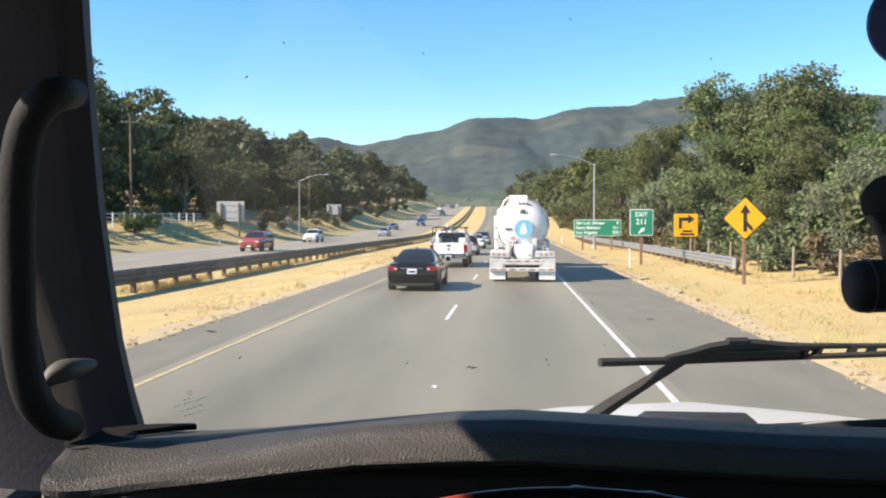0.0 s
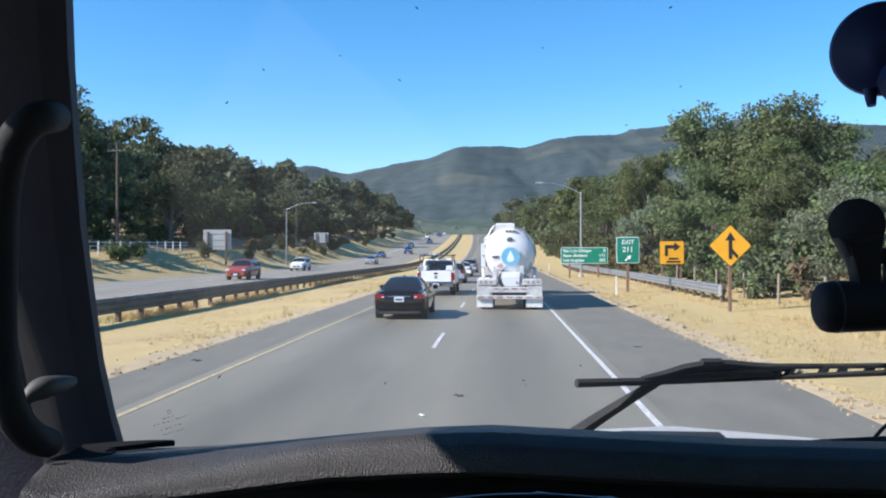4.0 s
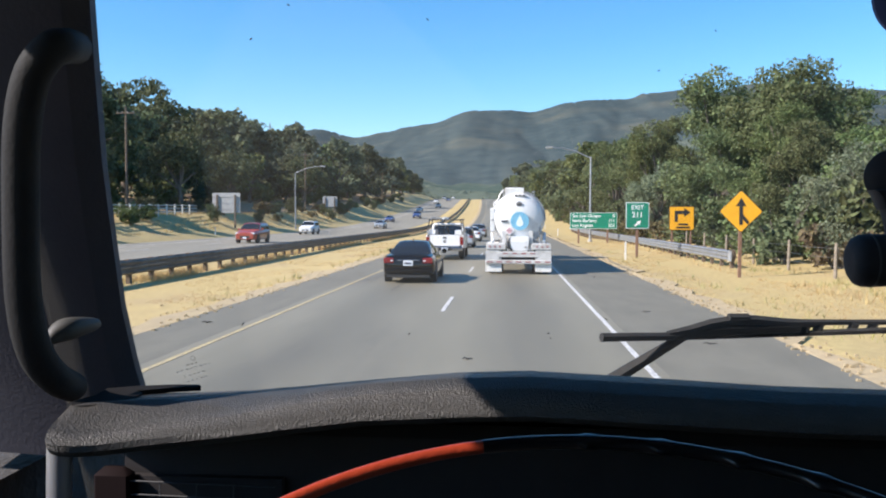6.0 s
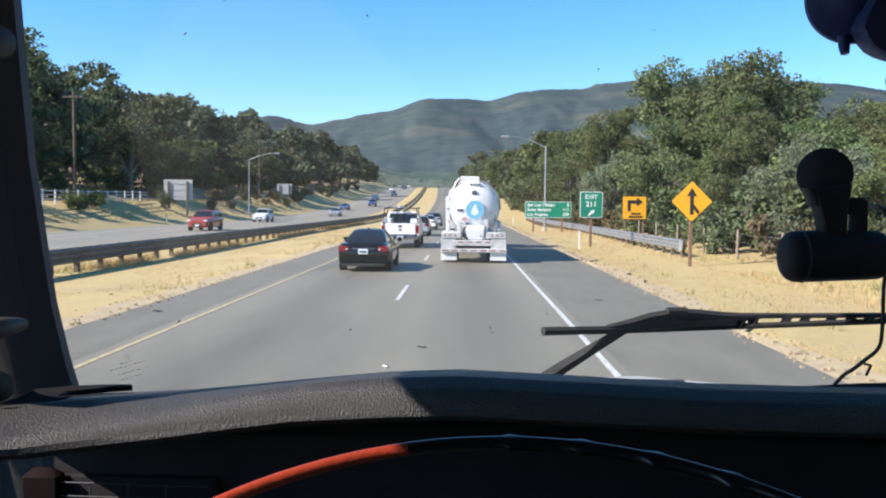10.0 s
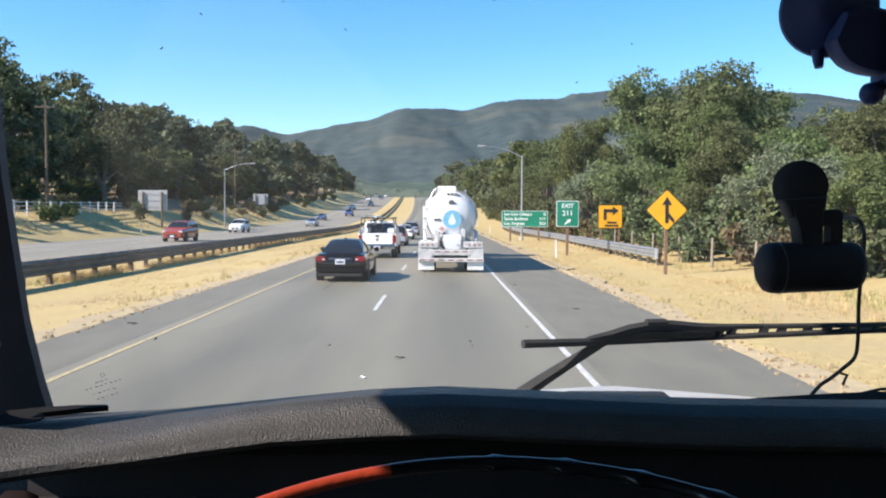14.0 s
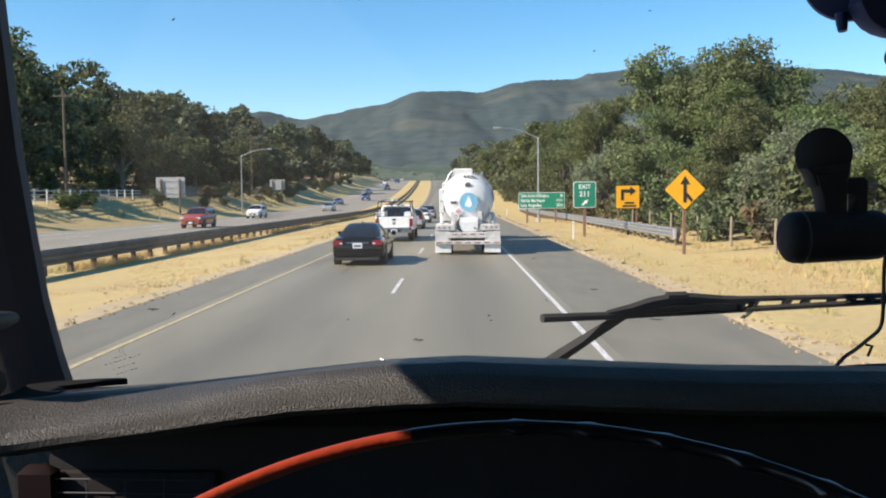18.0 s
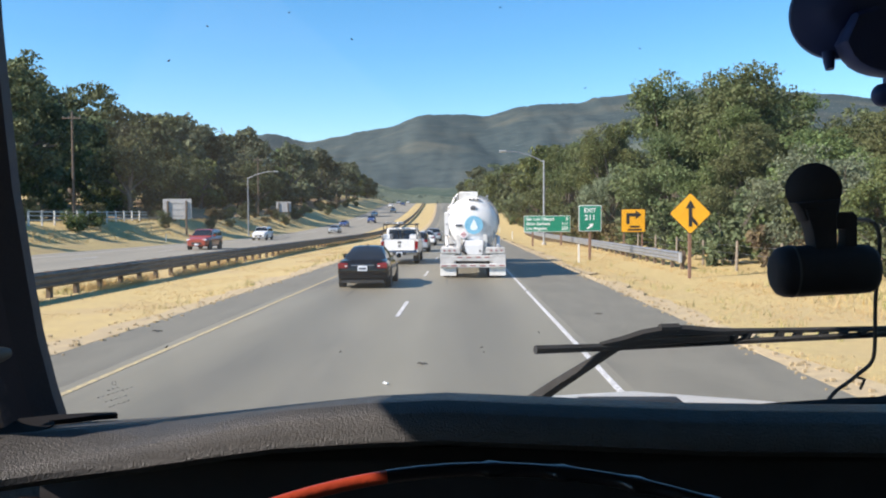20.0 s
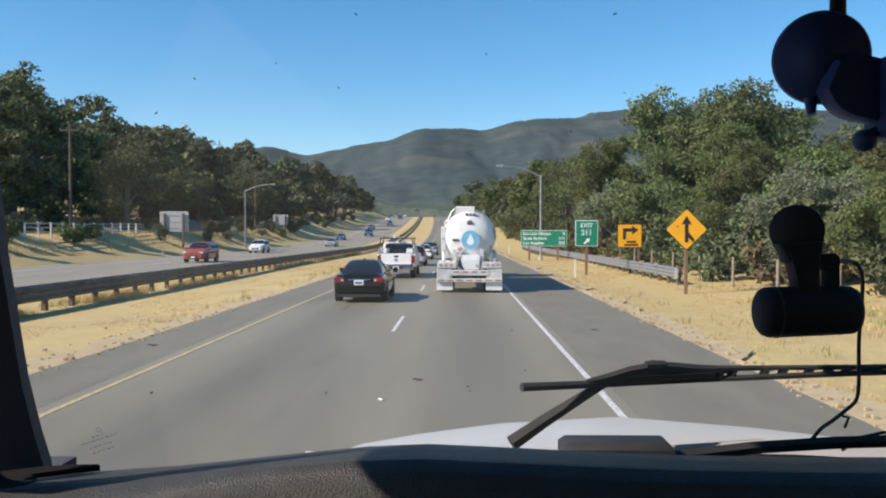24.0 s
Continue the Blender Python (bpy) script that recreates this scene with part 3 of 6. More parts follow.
def make_tree(seed, height, spread, leaf, label, name="oak_tree", leaves=5600, low=0.10, leaf_size=0.285, bark=None):
    rnd = random.Random(seed)
    root = thing(name, label, "tree", at=Matrix.Translation((0, -400, -40)))
    trunk_top = height * rnd.uniform(0.28, 0.36)
    g = Geo()
    lean = Vector((rnd.uniform(-0.5, 0.5), rnd.uniform(-0.5, 0.5), 0))
    r0 = height * 0.032
    g.tube([Vector((0, 0, -0.5)), Vector((0, 0, 0.25)), lean * 0.3 + Vector((0, 0, trunk_top * 0.5)), lean + Vector((0, 0, trunk_top))],
           [r0 * 1.5, r0 * 1.15, r0 * 0.9, r0 * 0.75], 10)
    blobs = []
    limbs = Geo()
    for k in range(9):
        a = 2 * math.pi * (k + rnd.uniform(-0.3, 0.3)) / 9 * 1.0
        up = rnd.uniform(low + 0.08, 0.88) * height
        out = spread * rnd.uniform(0.45, 0.85) * math.sin(math.pi * min(0.93, max(0.22, up / height)))
        tip = Vector((math.cos(a) * out, math.sin(a) * out, up)) + lean
        st = lean * rnd.uniform(0.5, 1.0) + Vector((0, 0, trunk_top * rnd.uniform(0.7, 1.0)))
        mid = st.lerp(tip, 0.5) + Vector((rnd.uniform(-0.4, 0.4), rnd.uniform(-0.4, 0.4), rnd.uniform(0.0, 0.7)))
        limbs.tube([st, st.lerp(mid, 0.5), mid, tip], [r0 * 0.5, r0 * 0.4, r0 * 0.28, r0 * 0.1], 7)
        for j in range(5):
            q = mid.lerp(tip, rnd.uniform(0.4, 1.25)) + Vector((rnd.gauss(0, 0.13), rnd.gauss(0, 0.13), rnd.gauss(0, 0.07))) * spread
            blobs.append((q.x, q.y, max(q.z, height * low), spread * rnd.uniform(0.13, 0.27)))
        limbs.tube([mid, mid.lerp(tip, 0.6) + Vector((rnd.uniform(-1, 1), rnd.uniform(-1, 1), 0.8))], [r0 * 0.2, r0 * 0.06], 6)
    for j in range(9):
        a, q = rnd.uniform(0, 6.28), rnd.uniform(0, 0.45) * spread
        blobs.append((math.cos(a) * q + lean.x, math.sin(a) * q + lean.y, height * rnd.uniform(0.68, 0.93), spread * rnd.uniform(0.15, 0.25)))
    part("trunk", g, bark or M_BARK, root, smooth=True)
    part("limb", limbs, bark or M_BARK, root, smooth=True)
    part("crown", plain_mesh("crown", leaf_cloud(rnd, blobs, leaves, leaf_size, clumps=max(300, leaves // 22)), leaf), leaf, root)
    return root


def make_bush(seed, height, spread, leaf, label, name="bush", leaves=2300, leaf_size=0.155):
    rnd = random.Random(seed)
    root = thing(name, label, "bush", at=Matrix.Translation((0, -400, -40)))
    g, blobs = Geo(), []
    for k in range(8):
        a = rnd.uniform(0, 6.28)
        tip = Vector((math.cos(a) * spread * rnd.uniform(0.2, 0.8), math.sin(a) * spread * rnd.uniform(0.2, 0.8), height * rnd.uniform(0.5, 0.95)))
        g.tube([Vector((tip.x * 0.1, tip.y * 0.1, -0.2)), tip * 0.5 + Vector((0, 0, 0.2)), tip], [0.05, 0.035, 0.012], 6)
        for j in range(4):
            f = rnd.uniform(0.25, 1.05)
            blobs.append((tip.x * f + rnd.gauss(0, 0.15) * spread, tip.y * f + rnd.gauss(0, 0.15) * spread, tip.z * f * 0.92, spread * rnd.uniform(0.18, 0.34)))
    part("stems", g, M_BARK, root, smooth=True)
    part("foliage", plain_mesh("foliage", leaf_cloud(rnd, blobs, leaves, leaf_size, 0.8, leaves // 22), leaf), leaf, root)
    return root


OAK = "dark green live oak with a ragged crown on dry grass"
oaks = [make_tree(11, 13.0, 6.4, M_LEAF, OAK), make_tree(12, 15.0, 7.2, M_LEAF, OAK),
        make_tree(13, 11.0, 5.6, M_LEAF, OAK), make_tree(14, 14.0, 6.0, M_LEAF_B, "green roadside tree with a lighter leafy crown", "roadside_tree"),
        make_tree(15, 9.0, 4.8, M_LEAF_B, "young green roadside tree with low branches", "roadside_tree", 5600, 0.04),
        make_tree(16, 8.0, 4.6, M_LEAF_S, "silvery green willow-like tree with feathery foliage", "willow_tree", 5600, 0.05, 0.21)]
bushes = [make_bush(21, 3.2, 2.6, M_LEAF_B, "dense green roadside bush on dry grass"),
          make_bush(22, 2.6, 2.4, M_LEAF_R, "brownish half-dry bush on dry grass"),
          make_bush(23, 4.2, 3.0, M_LEAF, "tall dark green shrub at the tree line"),
          make_bush(24, 3.6, 2.9, M_LEAF_V, "rounded olive green bush at the foot of the trees")]
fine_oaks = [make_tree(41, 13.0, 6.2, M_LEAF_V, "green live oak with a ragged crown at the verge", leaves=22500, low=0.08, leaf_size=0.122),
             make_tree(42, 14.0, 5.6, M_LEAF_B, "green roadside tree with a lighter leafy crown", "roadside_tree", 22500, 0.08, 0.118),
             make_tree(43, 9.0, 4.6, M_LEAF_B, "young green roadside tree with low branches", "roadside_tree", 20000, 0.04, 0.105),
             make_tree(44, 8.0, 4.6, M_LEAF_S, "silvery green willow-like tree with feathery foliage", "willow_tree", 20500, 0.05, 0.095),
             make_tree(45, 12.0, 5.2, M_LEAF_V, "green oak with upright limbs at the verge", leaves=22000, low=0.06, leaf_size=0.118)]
back_oaks = [make_tree(51, 13.0, 6.4, M_LEAF_G, "grey-green live oak in the valley woods, haze in its colour", leaves=3000, leaf_size=0.42), make_tree(52, 15.0, 7.0, M_LEAF_G, "grey-green live oak in the valley woods, haze in its colour", leaves=3000, leaf_size=0.44),
             make_tree(53, 11.5, 5.8, M_LEAF_B, "green tree in the woods behind the verge", "roadside_tree", 2300, 0.08, 0.41)]
open_oak = make_tree(61, 11.0, 6.0, M_LEAF, "spreading oak with pale bare trunk on the dry bank", leaves=7000, low=0.36, leaf_size=0.21, bark=M_BARK_P)
used = set()


def plant(proto, s, y, scale=1.0, turn=0.0, group=""):
    m = Matrix.Translation(spot(s, y, -0.05)) @ Matrix.Rotation(turn, 4, 'Z')
    if proto.name in used:
        ob = copy_thing(proto, m)
    else:
        used.add(proto.name)
        ob = proto
        ob.matrix_basis = m
    ob.scale = (scale, scale, scale)
    if group:
        ob["group"] = group
    return ob


rnd = random.Random(5)
NEAR_ROW = [  # which, aside, ahead, size
    (2, 15.5, 30, 0.66), (3, 15.2, 36, 0.86), (2, 18.0, 41, 0.95), (4, 17.0, 48, 0.80), (1, 18.5, 55, 0.86), (0, 17.0, 64, 0.90), (4, 20.0, 73, 1.05),
    (3, 13.8, 77, 1.0), (1, 16.0, 85, 0.98), (0, 15.5, 96, 1.08), (4, 14.0, 108, 1.15), (1, 17.0, 120, 1.1), (2, 21.0, 27, 0.8), (2, 27.0, 34, 1.0), (4, 24.0, 45, 0.9),
    (0, 26.0, 57, 0.9), (1, 27.0, 70, 1.0)]
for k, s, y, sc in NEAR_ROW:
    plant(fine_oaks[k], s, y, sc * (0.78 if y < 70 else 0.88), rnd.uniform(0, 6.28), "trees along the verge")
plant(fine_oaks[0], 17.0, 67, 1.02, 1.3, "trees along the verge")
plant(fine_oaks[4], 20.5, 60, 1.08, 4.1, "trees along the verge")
RIGHT_ROW = [
    (3, 14.5, 134, 1.15), (0, 14.0, 150, 1.2), (2, 13.5, 168, 1.3), (1, 15.0, 188, 1.1), (3, 13.5, 212, 1.15), (0, 14.0, 240, 1.25), (1, 15.0, 275, 1.2), (2, 14.0, 315, 1.4),
    (0, 16.0, 360, 1.3), (1, 27.0, 90, 1.0), (0, 25.0, 112, 1.1), (2, 32.0, 52, 1.1), (1, 36.0, 74, 1.0), (3, 34.0, 98, 1.0), (0, 30.0, 140, 1.1), (1, 27.0, 170, 1.1)]
for k, s, y, sc in RIGHT_ROW:
    plant(oaks[k], s, y, sc * (0.78 if s > 22 else 0.92), rnd.uniform(0, 6.28), "trees along the verge")
LEFT_ROW = [
    (1, -47, 62, 0.95), (0, -49, 72, 1.0), (1, -46, 82, 1.05), (2, -52, 90, 1.2), (1, -47, 99, 1.1), (0, -50, 109, 1.15), (0, -45, 120, 1.05), (1, -51, 131, 1.1),
    (2, -46, 143, 1.25), (0, -48, 156, 1.1), (1, -45, 171, 0.95), (3, -48, 188, 0.95), (0, -44, 207, 1.0), (1, -47, 228, 0.95), (2, -44, 252, 1.2), (0, -46, 280, 1.05),
    (1, -44, 312, 1.0), (0, -46, 350, 1.1), (3, -44, 395, 1.1), (1, -45, 445, 1.1), (2, -58, 78, 1.3), (1, -60, 96, 1.2), (0, -62, 116, 1.3), (1, -60, 140, 1.2),
    (0, -60, 166, 1.2), (1, -62, 196, 1.2), (0, -58, 234, 1.2), (1, -66, 280, 1.3), (4, -40, 104, 0.7), (4, -40.5, 160, 0.8), (5, -40, 214, 0.8), (0, -74, 104, 1.4), (1, -76, 150, 1.4),
    (0, -72, 205, 1.35), (1, -80, 260, 1.4), (0, -60, 330, 1.3), (1, -64, 400, 1.3)]
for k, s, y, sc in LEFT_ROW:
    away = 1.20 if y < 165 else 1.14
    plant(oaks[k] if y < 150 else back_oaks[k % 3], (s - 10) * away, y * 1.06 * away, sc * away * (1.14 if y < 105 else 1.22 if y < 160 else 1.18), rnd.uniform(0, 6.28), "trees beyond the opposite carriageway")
for s, y, sc, tn in ((-49.5, 88, 0.98, 0.4), (-46.5, 116, 1.05, 2.2), (-48, 142, 0.95, 3.9), (-46, 186, 1.05, 5.1)):
    plant(open_oak, s, y, sc, tn, "trees beyond the opposite carriageway")
for i in range(44):
    y = 25 + i * 4.3 + rnd.uniform(-1.5, 1.5)
    plant(bushes[rnd.choice((0, 0, 1, 2, 2))], rnd.uniform(13.0, 15.2) + (1.6 if y < 34 else 0), y, rnd.uniform(0.6, 1.15), rnd.uniform(0, 6.28), "bushes along the verge")
for i in range(26):
    y = 33 + i * 3.1 + rnd.uniform(-1.2, 1.2)
    plant(bushes[rnd.choice((0, 0, 1, 3, 3, 1))], rnd.uniform(13.8, 16.6) + (1.0 if y < 40 else 0), y, rnd.uniform(0.8, 1.35), rnd.uniform(0, 6.28), "bushes along the verge")
for i in range(14):
    y = 66 + i * 17 + rnd.uniform(-5, 5)
    plant(bushes[rnd.choice((0, 1, 1, 2))], rnd.uniform(-41, -36), y, rnd.uniform(0.45, 0.85), rnd.uniform(0, 6.28), "bushes on the far bank")

for i in range(46):
    y = 60 + i * 6.5 + rnd.uniform(-3, 3)
    plant(bushes[rnd.choice((1, 1, 2, 0))], rnd.uniform(-47, -36.5), y, rnd.uniform(0.35, 0.8), rnd.uniform(0, 6.28), "bushes on the far bank")
for i in range(30):
    y = 70 + i * 8 + rnd.uniform(-3, 3)
    plant(bushes[rnd.choice((0, 2, 2))], rnd.uniform(-62, -50), y, rnd.uniform(1.0, 1.9), rnd.uniform(0, 6.28), "bushes on the far bank")
for i in range(26):
    y = 178 + i * 15 + rnd.uniform(-4, 4)
    plant(back_oaks[rnd.choice((0, 1, 2))], rnd.uniform(-56, -46), y, rnd.uniform(0.85, 1.25), rnd.uniform(0, 6.28), "trees beyond the opposite carriageway")
for i in range(16):
    y = 250 + i * 22 + rnd.uniform(-4, 4)
    plant(back_oaks[rnd.choice((0, 1, 2))], rnd.uniform(11, 16), y, rnd.uniform(0.9, 1.25), rnd.uniform(0, 6.28), "trees along the verge")
for i in range(64):
    y = 66 + 6.2 * i + rnd.uniform(-4, 4)
    plant(back_oaks[rnd.choice((0, 0, 1, 2))], rnd.uniform(-115, -66) - 0.06 * y, y, rnd.uniform(0.95, 1.25), rnd.uniform(0, 6.28), "trees beyond the opposite carriageway")
for i in range(34):
    y = 40 + 9.0 * i + rnd.uniform(-4, 4)
    plant(back_oaks[rnd.choice((0, 1, 2))], rnd.uniform(22, 62), y, rnd.uniform(0.58, 0.82), rnd.uniform(0, 6.28), "trees along the verge")
# far woods on the slopes and up the valley: nobody could count these crowns
nr = np.random.RandomState(4)
blobs = []
for i in range(1700):
    y = nr.uniform(330, 1150)
    side = nr.choice((-1, 1))
    s = nr.uniform(-520, -46) if side < 0 else nr.uniform(17, 480)
    if y > 640 and i % 5 == 0:
        s = nr.uniform(-60, 40)
    if s > 0 and y < 380:
        continue
    p = spot(s, y)
    r = nr.uniform(2.6, 5.0)
    for j in range(3):
        blobs.append((p.x + nr.normal() * r * 0.6, p.y, p.z + r * nr.uniform(0.5, 1.7), r * nr.uniform(0.55, 0.95)))
far = part("far_woods", plain_mesh("far_woods", leaf_cloud(random.Random(6), blobs, 90000, 0.75), M_WOODS), M_WOODS)
tagged(far, "dense dark oak woods filling the valley ahead", "woods", kind="stuff")


# brown leaf litter, bare soil and painted shade below the far bank's trees
M_LITTER = mat("leaf_litter", (0.300, 0.192, 0.096), (0.205, 0.132, 0.072), 1.1, 0.95, 0.6, fine=9, coords="World", c3=(0.470, 0.325, 0.155), scale3=0.13)
rings = []
for i in range(150):
    y = 40 + 2.4 * i
    near, far_s = -43.0 + 2.6 * noise.noise(Vector((y * 0.09, 0, 5))) + 1.2 * noise.noise(Vector((y * 0.33, 0, 8))), -92.0
    cols = [near + (far_s - near) * (k / 12) ** 1.4 for k in range(13)]
    rings.append([tuple(spot(q, y, 0.05 if k else -0.03)) for k, q in enumerate(cols)] + [tuple(spot(q, y, -0.25)) for q in reversed(cols)])
tagged(part("ground_litter", Geo().loft(rings, True, True), M_LITTER, smooth=True), "brown leaf litter, dry soil and painted shade below the oaks", "ground", kind="structure")


# ---- dry grass and weeds ----
def tufts(name, areas, material, label, seed, height):
    nr = np.random.RandomState(seed)
    V, F = [], []
    for s0, s1, y0, y1, n in areas:
        for i in range(n):
            y = y0 + (y1 - y0) * nr.rand() ** 1.5
            s = nr.uniform(s0, s1)
            if noise.noise(Vector((s * 0.4, y * 0.16, seed))) < -0.05:
                continue
            base = spot(s, y, -0.02)
            h = height * nr.uniform(0.4, 1.2)
            for k in range(4):
                a, t = nr.uniform(0, 6.28), nr.normal(size=2) * 0.35 * h
                wd = nr.uniform(0.005, 0.012) + y * 0.00012
                q = base + Vector((nr.normal() * 0.07, nr.normal() * 0.07, 0))
                c, d = math.cos(a) * wd, math.sin(a) * wd
                i0 = len(V)
                V += [(q.x - c, q.y - d, q.z), (q.x + c, q.y + d, q.z), (q.x + t[0], q.y + t[1], q.z + h)]
                F.append((i0, i0 + 1, i0 + 2))
    g = Geo()
    g.v, g.f = V, F
    return tagged(part(name, plain_mesh(name, g, material), material), label, "grass", kind="stuff")


tufts("dry_grass", [(5.4, 12.5, 9, 90, 15000), (-13.0, -7.6, 10, 90, 13000), (9.5, 13.5, 20, 110, 4000), (-38, -32.2, 55, 180, 3500), (-17.2, -13.8, 26, 110, 2500)],
      M_BLADE, "short dry golden grass along the road verges", 31, 0.065)
tufts("tall_dry_grass", [(9.5, 13.0, 18, 80, 900), (-14.3, -12.9, 14, 110, 7000), (-46, -32.5, 56, 190, 7000)], M_BLADE, "taller dry straw-coloured grass below guardrail and bushes", 32, 0.30)
tufts("green_weeds", [(-8.5, -7.6, 14, 80, 160), (-14.6, -13.2, 28, 90, 420), (6.0, 8.0, 16, 60, 130), (10.5, 12.5, 20, 70, 500), (-44, -33.5, 56, 180, 1500)], M_WEED, "low green weeds among dry grass", 33, 0.24)


# ---- stones and scraps along the road ----
nr = np.random.RandomState(44)
g = Geo()
for i in range(900):
    side = nr.rand() < 0.5
    s = EDGE_L + abs(nr.normal()) * -0.5 + nr.uniform(0, 0.35) if side else EDGE_R + abs(nr.normal()) * 0.45 - nr.uniform(0, 0.3)
    y = 8 + 70 * nr.rand() ** 1.6
    r = nr.uniform(0.012, 0.035)
    p = spot(s, y, 0.045) if s < EDGE_L or s > EDGE_R else Vector((s + bend(y), y, rise(y) + 0.02))
    g.box(p.x - r, p.x + r, p.y - r * nr.uniform(0.6, 1.2), p.y + r, p.z - 0.02, p.z + r * nr.uniform(0.4, 1.0))
tagged(part("gravel_stones", g, M_DIRT), "scattered pale stones where shoulder meets grass", "gravel", kind="stuff")
for nm, m_, s, y, w_, h_, lab in (("paper_scrap", M_SIGNWHITE, -1.05, 11.4, 0.045, 0.02, "white paper scrap lying on the asphalt"), ("rubber_scrap", M_TYRE, -0.62, 13.0, 0.08, 0.025, "black scrap of tyre rubber on the asphalt"),
                                  ("rubber_scrap", M_TYRE, -6.3, 17.0, 0.11, 0.03, "curled black tyre scrap on the shoulder"), ("rubber_scrap", M_TYRE, 3.6, 15.0, 0.13, 0.02, "thin black rubber strip on the shoulder"),
                                  ("rubber_scrap", M_TYRE, 3.3, 20.0, 0.10, 0.02, "small black rubber strip on the shoulder")):
    pts = [(s + w_ * (k - 2) * 0.5 + bend(y), y + 0.04 * math.sin(k * 1.7), 0.026 + h_ * 0.5 * (k % 2)) for k in range(5)]
    tagged(part(nm, Geo().tube(pts, [h_ * 0.25, h_ * 0.5, h_ * 0.6, h_ * 0.45, h_ * 0.2], 6), m_), lab, "road debris")


# ---- guardrails ----
def beam_ring(s, y, z, flip):
    """Corrugated cross-section of a guardrail beam."""
    pr = [(0.0, 0.255), (0.04, 0.225), (0.075, 0.195), (0.075, 0.16), (0.01, 0.115), (0.01, 0.085), (0.075, 0.04), (0.075, -0.04), (0.01, -0.085), (0.01, -0.115), (0.075, -0.16), (0.075, -0.195), (0.04, -0.225), (0.0, -0.255)]
    out = [(s + flip * a, y, z + b) for a, b in pr]
    return out + [(s + flip * (a - 0.006), y, z + b) for a, b in reversed(pr)]


def guardrail(s, y0, panels, flips, label, post_mat, beam_mat, height, far_y):
    root = thing("guardrail", label, "guardrail", at=Matrix.Translation(spot(s, y0)))
    L = 3.81
    panel_me, post_me, block_me = {}, None, None
    for f in flips:
        g = Geo()
        g.loft([beam_ring(0.13 * f, 0.0, 0, f), beam_ring(0.13 * f, L + 0.2, 0, f)], True, True)
        panel_me[f] = mesh_of("rail_panel", g, beam_mat)
    post_me = mesh_of("post", Geo().box(-0.075, 0.075, -0.1, 0.1, -0.9, 0.285, 0.012), post_mat)
    block_me = mesh_of("block", Geo().box(-0.13, 0.13, -0.09, 0.09, -0.22, 0.27, 0.01), post_mat)
    origin = spot(s, y0)
    for i in range(panels):
        ya = y0 + i * L
        a, b = spot(s, ya), spot(s, ya + L)
        yaw = math.atan2(-(b.x - a.x), L)
        tilt = math.atan2(b.z - a.z, L)
        base = Vector((a.x, ya, rise(ya) + height)) - origin
        rot = Matrix.Rotation(yaw, 4, 'Z') @ Matrix.Rotation(math.atan2(rise(ya + L) - rise(ya), L), 4, 'X')
        for f in flips:
            part("rail_panel", panel_me[f], None, root, at=Matrix.Translation(base) @ rot)
        for k in (0, 1):
            yp = ya + 0.1 + k * L / 2
            pb = Vector((s + bend(yp), yp, rise(yp) + height)) - origin
            part("post", post_me, None, root, at=Matrix.Translation(pb))
            part("block", block_me, None, root, at=Matrix.Translation(pb))
    if far_y:
        g = Geo()
        y1 = y0 + panels * L
        for f in flips:
            n = int((far_y - y1) / 12)
            g.loft([beam_ring(s + bend(y) + 0.13 * f - origin.x, y - origin.y, rise(y) + height - origin.z, f) for y in [y1 + (far_y - y1) * i / n for i in range(n + 1)]], True, True)
        for i in range(int((far_y - y1) / 3.81)):
            y = y1 + i * 3.81
            x, z = s + bend(y) - origin.x, rise(y) + height - origin.z
            g.box(x - 0.075, x + 0.075, y - 0.1 - origin.y, y + 0.1 - origin.y, z - 0.9, z + 0.3)
        tagged(part("far_rail", g, beam_mat, root), kind="stuff")
    return root


guardrail(RAIL_S, 6.0, 36, (1, -1), "weathered double-sided steel guardrail on timber posts in the median", M_POST, M_RAIL, 0.43, 700)
rail = guardrail(10.6, 40.0, 26, (-1,), "galvanised steel guardrail along the tree-lined verge", M_POST, M_GALV, 0.5, 0)


g = Geo()
g.loft([[(-0.13 - 0.16 * math.sin(a), -0.16 * math.cos(a) - 0.16, 0.245), (-0.13 - 0.155 * math.sin(a) + 0.004, -0.155 * math.cos(a) - 0.16, 0.245),
         (-0.13 - 0.155 * math.sin(a) + 0.004, -0.155 * math.cos(a) - 0.16, -0.245), (-0.13 - 0.16 * math.sin(a), -0.16 * math.cos(a) - 0.16, -0.245)] for a in [math.pi * (1.0 - i / 10) for i in range(11)]], True, True)
part("end_piece", g, M_GALV, rail, "curled steel end piece", at=Matrix.Translation(Vector((0, 0, rise(40.0) + 0.5)) - Vector((0, 0, land(10.6, 40.0)))))


